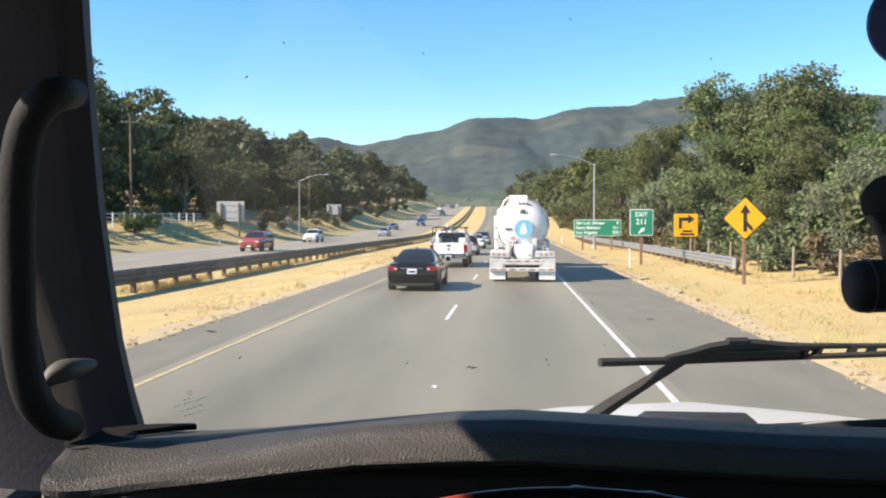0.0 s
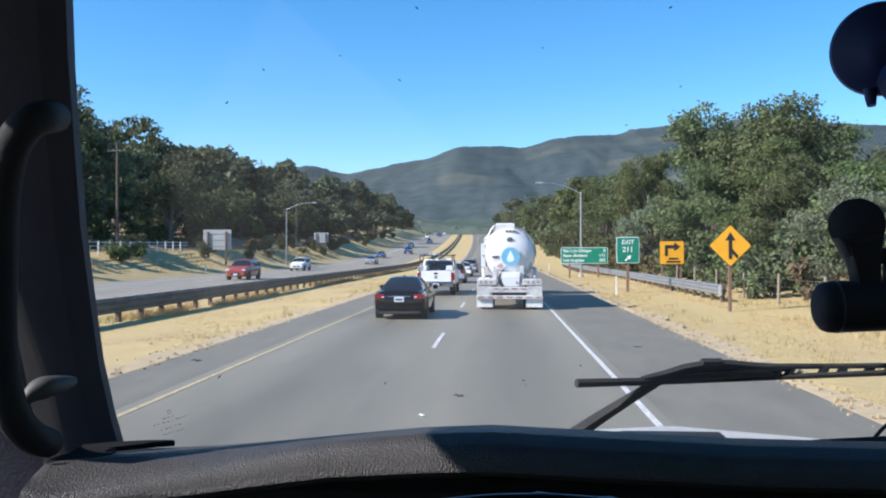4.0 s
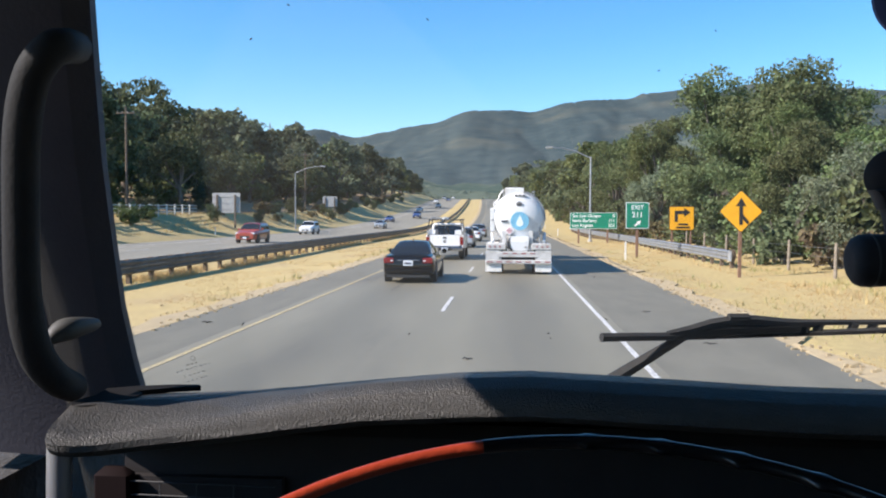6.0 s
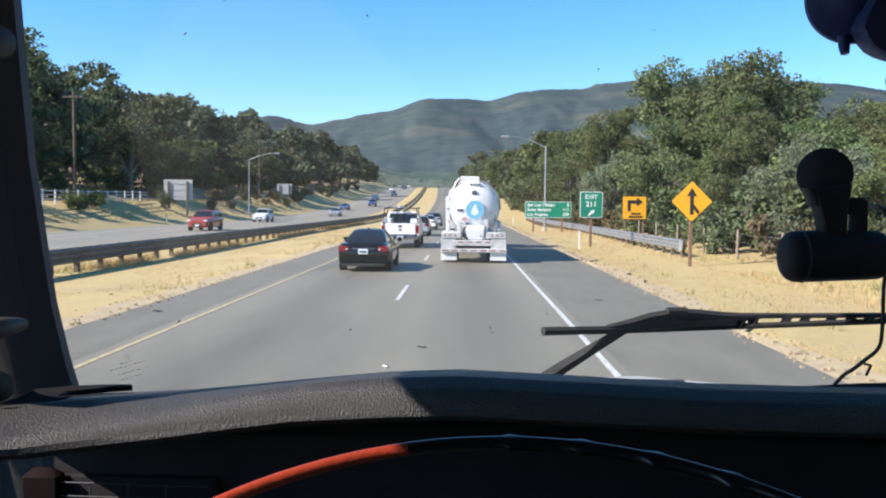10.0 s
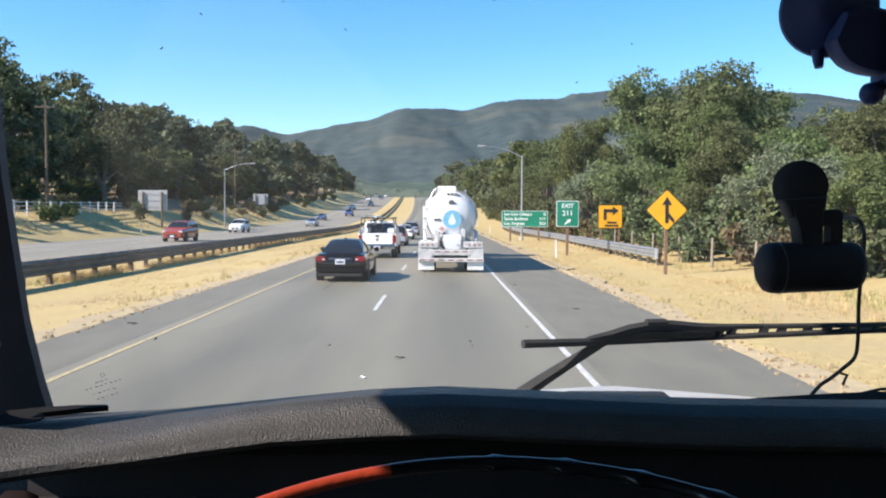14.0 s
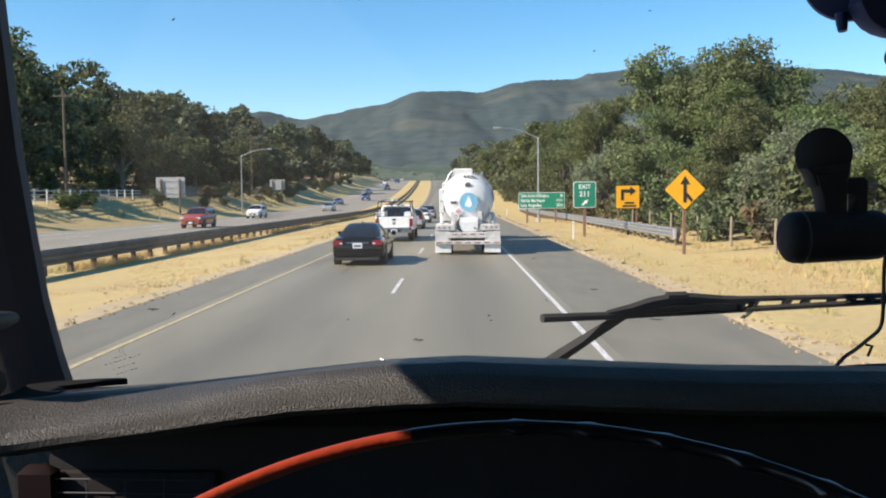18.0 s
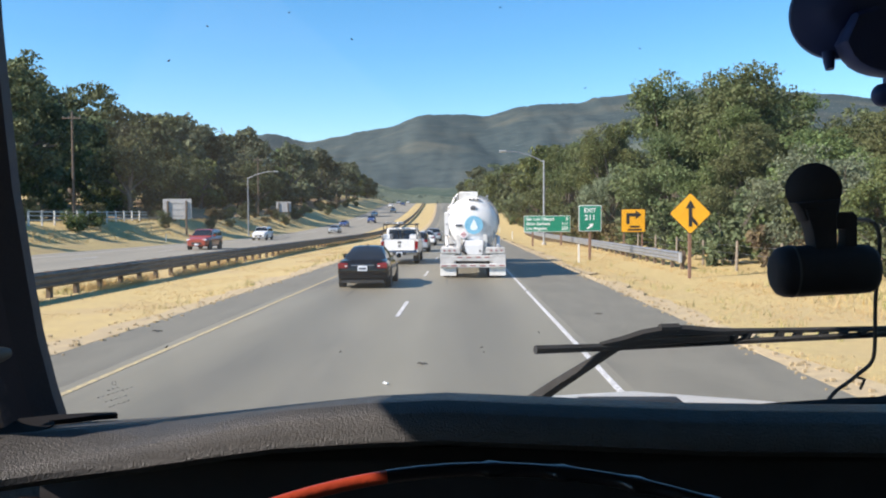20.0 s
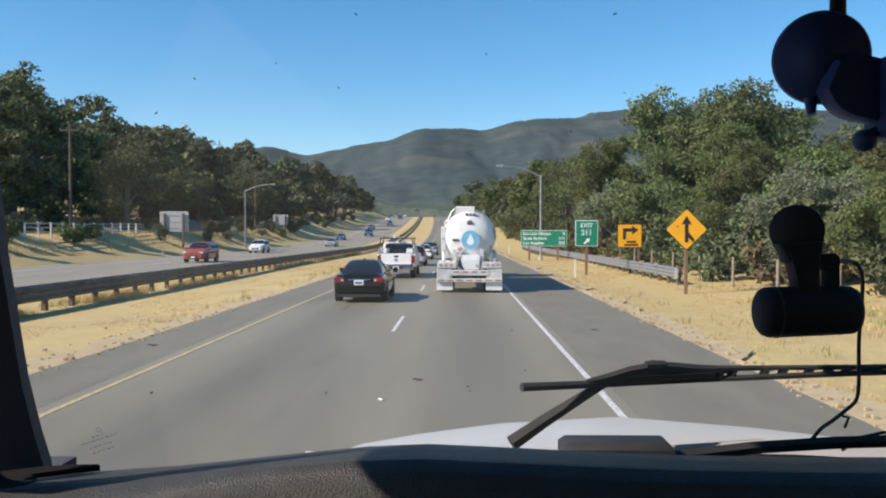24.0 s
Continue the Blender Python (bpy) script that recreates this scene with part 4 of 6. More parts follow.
# ---- wire fence below the verge trees ----
def fence_post(s, y, braced):
    root = thing("fence_post", "weathered wooden fence post with slack wire in dry grass" if not braced else "weathered wooden fence post with a slanting brace", "fence post", "fence posts", at=Matrix.Translation(spot(s, y)))
    part("post", Geo().tube([(0, 0, -0.3), (0.01, 0, 0.7), (0.02, 0, 1.35)], [0.075, 0.07, 0.06], 8), M_FENCEPOST, root, smooth=True)
    if braced:
        part("brace", Geo().tube([(0.05, 0.02, 1.15), (0.7, 0.35, 0.0)], 0.045, 7), M_FENCEPOST, root, smooth=True)
    for k, z in enumerate((0.45, 0.8, 1.15)):
        p, q = spot(s, y), spot(s, y + 5.2)
        part("wire", Geo().tube([(0.06, 0, z), (0.05 + (q.x - p.x) / 2, 2.6, z - 0.04 + (q.z - p.z) / 2), (0.06 + q.x - p.x, 5.2, z + q.z - p.z)], 0.006, 4), M_GALV, root)
    return root


for i in range(7):
    fence_post(12.3, 27.0 + 5.2 * i, i % 3 == 1)


# ---- roadside signs and posts ----
def rounded(w, h, r, n=5):
    out = []
    for cx, cz, a0 in ((w / 2 - r, h / 2 - r, 0), (-w / 2 + r, h / 2 - r, 90), (-w / 2 + r, -h / 2 + r, 180), (w / 2 - r, -h / 2 + r, 270)):
        out += [(cx + r * math.cos(radians(a0 + 90 * i / n)), cz + r * math.sin(radians(a0 + 90 * i / n))) for i in range(n + 1)]
    return out


def panel_sign(name, label, s, y, w, h, bottom, posts, face, edge, post_mat=M_SIGNPOST, turn=0.0, pw=0.12):
    root = thing(name, label, "road sign", at=Matrix.Translation(spot(s, y)) @ Matrix.Rotation(turn, 4, 'Z'))
    for px in posts:
        part("post", Geo().box(px - pw / 2, px + pw / 2, 0.03, 0.03 + pw, -0.5, bottom + h * 0.9, 0.01), post_mat, root)
    up = Matrix.Translation((0, 0, bottom + h / 2))
    part("border", Geo().prism(rounded(w, h, 0.09), -0.004, 0.022), edge, root, at=up)
    part("panel", Geo().prism(rounded(w - 0.07, h - 0.07, 0.07), -0.012, 0.004), face, root, at=up)
    return root


def upright(x, z, y=-0.018):
    return Matrix.Translation((x, y, z)) @ Matrix.Rotation(radians(90), 4, 'X')


sg = panel_sign("distance_sign", "green highway distance sign with white place names on two wooden posts", 8.0, 78, 4.3, 1.5, 1.35, (-1.35, 1.3), M_GREEN, M_SIGNWHITE, turn=-0.04, pw=0.17)
for i, (a, b) in enumerate((("San Luis Obispo", "8"), ("Santa Barbara", "111"), ("Los Angeles", "203"))):
    z = 2.42 - 0.44 * i
    text_part(a, 0.40, M_SIGNWHITE, sg, upright(-1.95, z), "place_name")
    text_part(b, 0.40, M_SIGNWHITE, sg, upright(1.95, z), "distance_figure", 'RIGHT')
sg = panel_sign("exit_sign", "green exit 211 sign with white arrow on a wooden post", 7.7, 50, 1.35, 1.55, 1.75, (0.0,), M_GREEN, M_SIGNWHITE, pw=0.15)
text_part("EXIT", 0.36, M_SIGNWHITE, sg, upright(0, 2.88), "lettering", 'CENTER')
text_part("211", 0.44, M_SIGNWHITE, sg, upright(0, 2.42), "lettering", 'CENTER')
ar = [(-0.20, 1.93), (-0.12, 1.86), (0.06, 2.03), (0.12, 1.96), (0.20, 2.22), (-0.06, 2.16), (0.0, 2.10)]
part("arrow", Geo().prism(ar, -0.022, -0.010), M_SIGNWHITE, sg)
sg = panel_sign("ramp_sign", "yellow right-turn ramp speed sign on two wooden posts", 11.3, 55, 1.6, 1.55, 1.5, (-0.6, 0.6), M_YELLOW, M_SIGNBLACK, pw=0.1)
ar = [(-0.45, 2.05), (-0.25, 2.05), (-0.25, 2.55), (0.15, 2.55), (0.15, 2.37), (0.55, 2.66), (0.15, 2.95), (0.15, 2.77), (-0.45, 2.77)]
part("arrow", Geo().prism(ar, -0.022, -0.010), M_SIGNBLACK, sg)
for i, wd in enumerate((0.62, 0.9)):
    part("caption_bar", Geo().prism([(-wd / 2 + 0.1, 1.62 + 0.2 * (1 - i)), (wd / 2 + 0.1, 1.62 + 0.2 * (1 - i)), (wd / 2 + 0.1, 1.74 + 0.2 * (1 - i)), (-wd / 2 + 0.1, 1.74 + 0.2 * (1 - i))], -0.022, -0.010), M_SIGNBLACK, sg)
# merge sign: a diamond on one post
sg = thing("merge_sign", "yellow diamond merging-traffic sign with black arrow on a wooden post", "road sign", at=Matrix.Translation(spot(9.3, 34)))
part("post", Geo().box(-0.06, 0.06, 0.03, 0.15, -0.5, 3.3, 0.01), M_SIGNPOST, sg)
up = Matrix.Translation((0, 0, 2.65)) @ Matrix.Rotation(radians(45), 4, 'Y')
part("border", Geo().prism(rounded(1.22, 1.22, 0.08), -0.004, 0.02), M_SIGNBLACK, sg, at=up)
part("panel", Geo().prism(rounded(1.17, 1.17, 0.07), -0.012, 0.002), M_YELLOW, sg, at=up)
ar = [(-0.07, 2.12), (0.07, 2.12), (0.07, 2.34), (0.27, 2.12), (0.32, 2.24), (0.07, 2.54), (0.07, 2.86), (0.2, 2.86), (0.0, 3.2), (-0.2, 2.86), (-0.07, 2.86)]
part("arrow", Geo().prism(ar, -0.022, -0.010), M_SIGNBLACK, sg)
# back of a sign facing the other carriageway
sg = panel_sign("sign_back", "bare metal back of a large sign on two posts", -36.5, 106, 3.7, 2.6, 1.5, (-1.2, 1.2), M_ALU, M_ALU, M_POST, turn=math.pi, pw=0.2)
for k in range(3):
    part("stiffener", Geo().box(-1.75, 1.75, 0.022, 0.06, 1.9 + 0.8 * k, 1.98 + 0.8 * k), M_GALV, sg)
sg = panel_sign("sign_back", "bare metal back of a small sign on two posts", -38.0, 178, 3.2, 2.2, 1.6, (-1.0, 1.0), M_ALU, M_ALU, M_POST, turn=math.pi, pw=0.2)


def marker_post(s, y):
    root = thing("marker_post", "slim white plastic delineator post in dry grass", "marker post", "delineator posts", at=Matrix.Translation(spot(s, y)))
    part("blade", Geo().box(-0.05, 0.05, -0.012, 0.012, -0.2, 1.05, 0.01), M_MARKER, root)
    part("reflector", Geo().box(-0.035, 0.035, -0.018, -0.012, 0.86, 0.98), M_LAMP, root)
    return root


mp = marker_post(6.6, 47)
for s, y in ((6.7, 79), (6.8, 112), (6.9, 150), (7.0, 200), (-33, 92), (-33.2, 140)):
    copy_thing(mp, Matrix.Translation(spot(s, y)))


def street_lamp(s, y, h, arm, label):
    root = thing("street_lamp", label, "street lamp", at=Matrix.Translation(spot(s, y)))
    part("base", Geo().lathe((0, 0, -0.1), (0, 0, 1), [(0, 0.24), (0.3, 0.24), (0.34, 0.16)], 14), M_CONCRETE, root)
    part("pole", Geo().tube([(0, 0, 0.2), (0, 0, h * 0.5), (0, 0, h)], [0.12, 0.10, 0.075], 12), M_GALV, root, smooth=True)
    part("arm", Geo().tube([(0, 0, h - 0.15), (arm * 0.4, 0, h + 0.55), (arm * 0.75, 0, h + 0.85), (arm, 0, h + 0.9)], [0.06, 0.055, 0.045, 0.04], 8), M_GALV, root, smooth=True)
    sgn = 1 if arm > 0 else -1
    x0, x1 = sorted((arm, arm + sgn * 0.75))
    lamp = part("lamp_head", Geo().box(x0, x1, -0.17, 0.17, h + 0.84, h + 1.0, 0.05), M_ALU, root)
    part("lens", Geo().box(x0 + 0.1, x1 - 0.1, -0.12, 0.12, h + 0.80, h + 0.84, 0.02), M_LAMP, lamp)
    return root


street_lamp(8.2, 83, 8.4, -3.7, "galvanised street lamp with curved arm reaching over the lane")
street_lamp(-33.0, 128, 9.2, 4.0, "galvanised street lamp with curved arm beside the opposite carriageway")


def utility_pole(s, y, h):
    root = thing("utility_pole", "weathered wooden utility pole with a crossarm", "utility pole", "utility poles", at=Matrix.Translation(spot(s, y)))
    part("pole", Geo().tube([(0, 0, -0.5), (0, 0, h)], [0.16, 0.11], 10), M_POST, root)
    part("crossarm", Geo().box(-1.0, 1.0, -0.16, -0.08, h - 0.75, h - 0.63), M_POST, root)
    for x in (-0.9, -0.3, 0.3, 0.9):
        part("insulator", Geo().lathe((x, -0.12, h - 0.63), (0, 0, 1), [(0, 0.03), (0.06, 0.05), (0.14, 0.025)], 8), M_GREY, root)
    return root


POLES = [(-40.5, 86, 11.5), (-42.0, 172, 12.5), (-43.0, 300, 12.5)]
poles = [utility_pole(*p) for p in POLES]
for (s0, y0, h0), (s1, y1, h1), root in zip(POLES, POLES[1:], poles):
    span = spot(s1, y1, h1) - spot(s0, y0, h0)
    for x in (-0.9, -0.3, 0.9):
        pts = [Vector((x, -0.12, h0 - 0.50)) + span * (k / 12) + Vector((0, 0, -5.6 * (k / 12) * (1 - k / 12))) for k in range(13)]
        part("wire", Geo().tube(pts, 0.012, 4), M_INSUL, root)
# lattice transmission tower on the far slope
tower = thing("lattice_tower", "distant grey steel transmission tower on a wooded slope", "transmission tower", at=Matrix.Translation((-425 * R1 * 1350, 1350, 100)))
g = Geo()
for sx, sy in ((-1, -1), (1, -1), (1, 1), (-1, 1)):
    g.tube([(sx * 4, sy * 4, -10), (sx * 1.2, sy * 1.2, 40), (sx * 0.5, sy * 0.5, 58)], 0.28, 5)
for k in range(9):
    z = -4 + 6 * k
    q = 4 - 2.8 * (z + 10) / 50
    for sx in (-1, 1):
        g.tube([(sx * q, -q, z), (-sx * q * 0.88, -q * 0.88, z + 6)], 0.16, 4)
part("frame", g, M_GREY, tower)
part("crossarms", Geo().box(-8, 8, -0.4, 0.4, 44, 44.8).box(-6, 6, -0.4, 0.4, 51, 51.8), M_GREY, tower)
# paddock fence on the left bank
fence = thing("paddock_fence", "pale wooden paddock fence on a golden bank", "fence", at=Matrix.Translation(spot(-39, 74)))
o = spot(-39, 74)
for i in range(12):
    p = spot(-39 - 0.1 * i, 74 + 2.6 * i) - o
    q = spot(-39 - 0.1 * (i + 1), 74 + 2.6 * (i + 1)) - o
    part("post", Geo().box(p.x - 0.07, p.x + 0.07, p.y - 0.07, p.y + 0.07, p.z - 0.4, p.z + 1.25, 0.01), M_FENCE, fence)
    for z in (0.35, 0.75, 1.12):
        part("rail", Geo().tube([p + Vector((0.08, 0, z)), q + Vector((0.08, 0, z))], 0.055, 4), M_FENCE, fence)


# ---- vehicles ----
def wheel(parent, x, y, r, w, label=""):
    t = part("wheel", Geo().lathe((x - w / 2, y, r), (1, 0, 0), [(0, r * 0.62), (0.0, r * 0.9), (w * 0.15, r), (w * 0.85, r), (w, r * 0.9), (w, r * 0.62)], 22), M_TYRE, parent, smooth=True)
    sgn = 1 if x > 0 else -1
    xo = x + sgn * (w / 2 + 0.004)
    rim = part("rim", Geo().lathe((xo, y, r), (-sgn, 0, 0), [(0.0, r * 0.60), (0.03, r * 0.5), (0.04, r * 0.15), (0.01, r * 0.12), (0.0, 0.01)], 18), M_RIM, t, smooth=True)
    return t


def car_shell(sections, n_side=7):
    """Lofts a body from sections (y, half width, sill z, belt z, top z, top half width)."""
    rings = []
    for y, hw, z0, z1, z2, tw in sections:
        half = [(hw * 0.90, z0), (hw * 0.985, z0 + 0.10), (hw, (z0 + z1) / 2), (hw * 0.975, z1 - 0.03), (hw * 0.95, z1), ((hw * 0.95 + tw) / 2 + 0.015, (z1 + z2) / 2), (tw, z2 - 0.035), (tw * 0.85, z2)]
        rings.append([(x, y, z) for x, z in half] + [(-x, y, z) for x, z in reversed(half)])
    return rings


def build_car(name, label, category, paint, spec):
    """A car facing +y, its tail at y=0."""
    L, W, H, belt, sill, r = spec["L"], spec["W"], spec["H"], spec["belt"], spec["sill"], spec["r"]
    hw = W / 2
    root = thing(name, label, category)
    deck, hood = spec["deck"], spec["hood"]
    # lower body
    secs = [(0.0, hw * 0.86, sill + 0.14, deck - 0.10), (0.06, hw * 0.93, sill + 0.06, deck - 0.02), (0.30, hw * 0.985, sill, deck), (0.9, hw, sill, deck + 0.02),
            (L * 0.32, hw, sill, belt), (L * 0.62, hw, sill, belt), (L * 0.72, hw, sill, hood), (L * 0.86, hw * 0.97, sill, hood - 0.05), (L * 0.96, hw * 0.9, sill + 0.03, hood - 0.14), (L, hw * 0.78, sill + 0.12, hood - 0.24)]
    rings = []
    for y, w_, z0, z1 in secs:
        half = [(w_ * 0.86, z0), (w_ * 0.96, z0 + 0.07), (w_, z0 + (z1 - z0) * 0.40), (w_ * 0.985, z0 + (z1 - z0) * 0.68), (w_ * 0.945, z0 + (z1 - z0) * 0.87), (w_ * 0.87, z1 - 0.02), (w_ * 0.74, z1), (w_ * 0.3, z1 + 0.012)]
        rings.append([(x, y, z) for x, z in half] + [(-x, y, z) for x, z in reversed(half)])
    body = part("body", Geo().loft(rings, True, True), paint, root, smooth=True)
    # cabin: a painted shell with glass set into it
    rb, rt, ft, fb = spec["rear_base"], spec["rear_top"], spec["front_top"], spec["front_base"]
    tw = hw * spec.get("top", 0.72)
    bw = hw * spec.get("waist", 0.925)
    zb = belt - 0.02
    lines = [(rb - 0.04, 0.0), (rb + 0.02, 0.03), (rb * 0.45 + rt * 0.55, 0.62), (rt - 0.02, 0.93), (rt + 0.2, 0.985), ((rt + ft) / 2, 1.0), (ft - 0.1, 0.975), (ft + 0.02, 0.93), ((ft + fb) / 2, 0.52), (fb, 0.0)]

    def shell(v, u):
        """A point of the cabin: v along its length, u from one waist over the roof to the other."""
        k = min(len(lines) - 2, int(v))
        f = v - k
        y = lines[k][0] * (1 - f) + lines[k + 1][0] * f
        h = (lines[k][1] * (1 - f) + lines[k + 1][1] * f) * (H - zb)
        prof = [(bw, 0.0), (bw + (tw - bw) * 0.5 + 0.02, 0.46), (tw + 0.03, 0.80), (tw - 0.04, 0.93), (tw * 0.6, 0.985), (0.0, 1.0)]
        m = (1 - abs(u)) * (len(prof) - 1)
        i = min(len(prof) - 2, int(m))
        g2 = m - i
        x = prof[i][0] * (1 - g2) + prof[i + 1][0] * g2
        z = prof[i][1] * (1 - g2) + prof[i + 1][1] * g2
        x = bw + (x - bw) * min(1.0, h / (H - zb) + 0.10)
        return Vector((x if u > 0 else -x, y, zb + z * h))

    def patch(v0, v1, u0, u1, nv, nu, out):
        rows = [[shell(v0 + (v1 - v0) * i / nv, u0 + (u1 - u0) * j / nu) for j in range(nu + 1)] for i in range(nv + 1)]
        mid = Vector((0, (rt + ft) / 2, zb + 0.15))
        return [[p + (p - mid).normalized() * out for p in r] for r in rows]

    us = [-1 + 0.1 * j for j in range(21)]
    cg = Geo()
    cg.loft([[shell(v, u) for u in us] for v in [0.5 * i for i in range(19)]], False, False)
    part("cabin", cg, paint, root, smooth=True)
    for nm, v0, v1, u0, u1 in (("rear_window", 1.12, 2.9, -0.62, 0.62), ("windscreen", 7.08, 8.75, -0.62, 0.62), ("side_window", 2.75, 4.9, 0.66, 0.96), ("side_window", 5.02, 7.3, 0.66, 0.96), ("side_window", 2.75, 4.9, -0.96, -0.66), ("side_window", 5.02, 7.3, -0.96, -0.66)):
        gg = Geo()
        outer, inner_ = patch(v0, v1, u0, u1, 6, 8, 0.012), patch(v0, v1, u0, u1, 6, 8, -0.01)
        gg.loft([r + list(reversed(q)) for r, q in zip(outer, inner_)], True, True)
        part(nm, gg, M_CARGLASS, root, smooth=False)
    for sx in (-1, 1):
        part("side_mirror", Geo().box(sx * (hw + 0.10) - 0.09, sx * (hw + 0.10) + 0.09, fb - 0.42, fb - 0.28, belt - 0.02, belt + 0.14, 0.04), paint if paint is not M_WHITE else M_TRIM, root)
        part("waist_trim", Geo().tube([(sx * (bw + 0.012), rb + 0.35, zb + 0.03), (sx * (bw + 0.012), fb - 0.2, zb + 0.03)], 0.012, 5), M_CHROME, root)
        part("tail_light", Geo().box(sx * hw * 0.74 - 0.17, sx * hw * 0.74 + 0.17, -0.02, 0.28, deck - 0.30, deck - 0.10, 0.03), M_TAIL, root)
        part("reversing_lens", Geo().box(sx * hw * 0.62 - 0.04, sx * hw * 0.62 + 0.04, -0.026, 0.02, deck - 0.23, deck - 0.18, 0.01), M_LAMP, root)
        part("headlight", Geo().box(sx * hw * 0.70 - 0.18, sx * hw * 0.70 + 0.18, L - 0.30, L - 0.02, hood - 0.33, hood - 0.19, 0.04), M_LAMP, root)
        for y in (spec["wr"], spec["wf"]):
            wheel(root, sx * (hw - 0.11), y, r, 0.21)
            part("wheel_arch", Geo().lathe((sx * (hw - 0.20), y, r), (sx, 0, 0), [(0.0, r * 1.16), (0.203, r * 1.16)], 20), M_TRIM, root)
    part("rear_bumper", Geo().box(-hw * 0.9, hw * 0.9, -0.06, 0.2, sill + 0.08, sill + 0.30, 0.05), paint if spec.get("same", True) else M_TRIM, root, smooth=True)
    part("lower_valance", Geo().box(-hw * 0.8, hw * 0.8, -0.03, 0.3, sill - 0.03, sill + 0.08, 0.02), M_TRIM, root)
    part("front_grille", Geo().box(-hw * 0.45, hw * 0.45, L - 0.03, L + 0.015, sill + 0.16, sill + 0.36, 0.02), M_TRIM, root)
    part("trunk_strip", Geo().box(-0.38, 0.38, -0.035, 0.02, deck - 0.20, deck - 0.17, 0.008), M_CHROME if spec.get("strip") else paint, root)
    pl = part("number_plate", Geo().box(-0.16, 0.16, -0.045, -0.005, deck - 0.37, deck - 0.21, 0.006), M_PLATE, root)
    part("plate_bars", Geo().box(-0.12, 0.12, -0.049, -0.046, deck - 0.325, deck - 0.255), M_BARS, pl)
    part("front_plate", Geo().box(-0.16, 0.16, L + 0.015, L + 0.03, sill + 0.12, sill + 0.26), M_PLATE, root)
    if spec.get("rails"):
        for sx in (-1, 1):
            part("roof_rail", Geo().tube([(sx * tw * 0.9, rt + 0.15, H - 0.03), (sx * tw * 0.9, rt + 0.25, H + 0.05), (sx * tw * 0.9, ft - 0.3, H + 0.05), (sx * tw * 0.9, ft - 0.15, H - 0.03)], 0.022, 6), M_TRIM, root)
    part("antenna", Geo().box(-0.02, 0.02, rt + 0.10, rt + 0.26, H - 0.02, H + 0.05, 0.015), M_TRIM, root)
    return root


SEDAN = dict(top=0.60, waist=0.86, L=4.6, W=1.80, H=1.42, belt=0.93, sill=0.22, r=0.32, deck=0.97, hood=0.92, rear_base=0.62, rear_top=1.45, front_top=2.65, front_base=3.45, wr=0.95, wf=3.7, strip=True)
HATCH = dict(L=4.4, W=1.78, H=1.54, belt=0.98, sill=0.24, r=0.33, deck=1.02, hood=0.98, rear_base=0.06, rear_top=0.48, front_top=2.45, front_base=3.30, wr=0.85, wf=3.5, rails=True, top=0.74)
SUV = dict(L=4.7, W=1.90, H=1.75, belt=1.12, sill=0.28, r=0.37, deck=1.15, hood=1.10, rear_base=0.06, rear_top=0.36, front_top=2.60, front_base=3.35, wr=0.9, wf=3.75, rails=True, top=0.76, same=False)


def park(ob, s, y, turn=0.0):
    ob.matrix_basis = Matrix.Translation(Vector((s + bend(y), y, rise(y) + 0.014))) @ Matrix.Rotation(turn, 4, 'Z')
    return ob


park(build_car("hatchback", "silver hatchback with roof rails in the passing lane", "car", M_SILVER, HATCH), -3.35, 62.0)
park(build_car("sedan", "glossy black sedan with chrome trunk strip in the passing lane", "car", M_BLACK, SEDAN), -3.35, 28.0)
park(build_car("sedan", "white older sedan in the passing lane", "car", M_WHITE, dict(SEDAN, strip=False)), -3.4, 79.0)
park(build_car("hatchback", "silver hatchback far ahead in the passing lane", "car", M_SILVER, HATCH), -3.3, 96.0)
OPPOSITE = [("suv", "red sport utility car on the opposite carriageway", M_RED, SUV, -22.3, 74), ("suv", "white sport utility car on the opposite carriageway", M_WHITE, SUV, -26.4, 112),
            ("sedan", "silver sedan on the opposite carriageway", M_SILVER, SEDAN, -22.5, 150), ("sedan", "blue sedan on the opposite carriageway", M_BLUE, SEDAN, -26.2, 190),
            ("suv", "dark blue sport utility car on the opposite carriageway", M_BLUE, SUV, -22.4, 215), ("sedan", "white sedan far up the opposite carriageway", M_WHITE, SEDAN, -26.2, 265),
            ("sedan", "silver sedan far up the opposite carriageway", M_SILVER, SEDAN, -22.4, 300), ("suv", "white sport utility car far up the opposite carriageway", M_WHITE, SUV, -26.2, 350),
            ("sedan", "blue sedan far up the opposite carriageway", M_BLUE, SEDAN, -22.4, 385), ("suv", "silver sport utility car far up the opposite carriageway", M_SILVER, SUV, -26.2, 430),
            ("sedan", "white sedan far up the opposite carriageway", M_WHITE, SEDAN, -22.4, 470)]
for nm, lab, paint, spec, s, y in OPPOSITE:
    c = park(build_car(nm, lab, "car", paint, spec), s, y, math.pi)
    c["group"] = "oncoming cars"


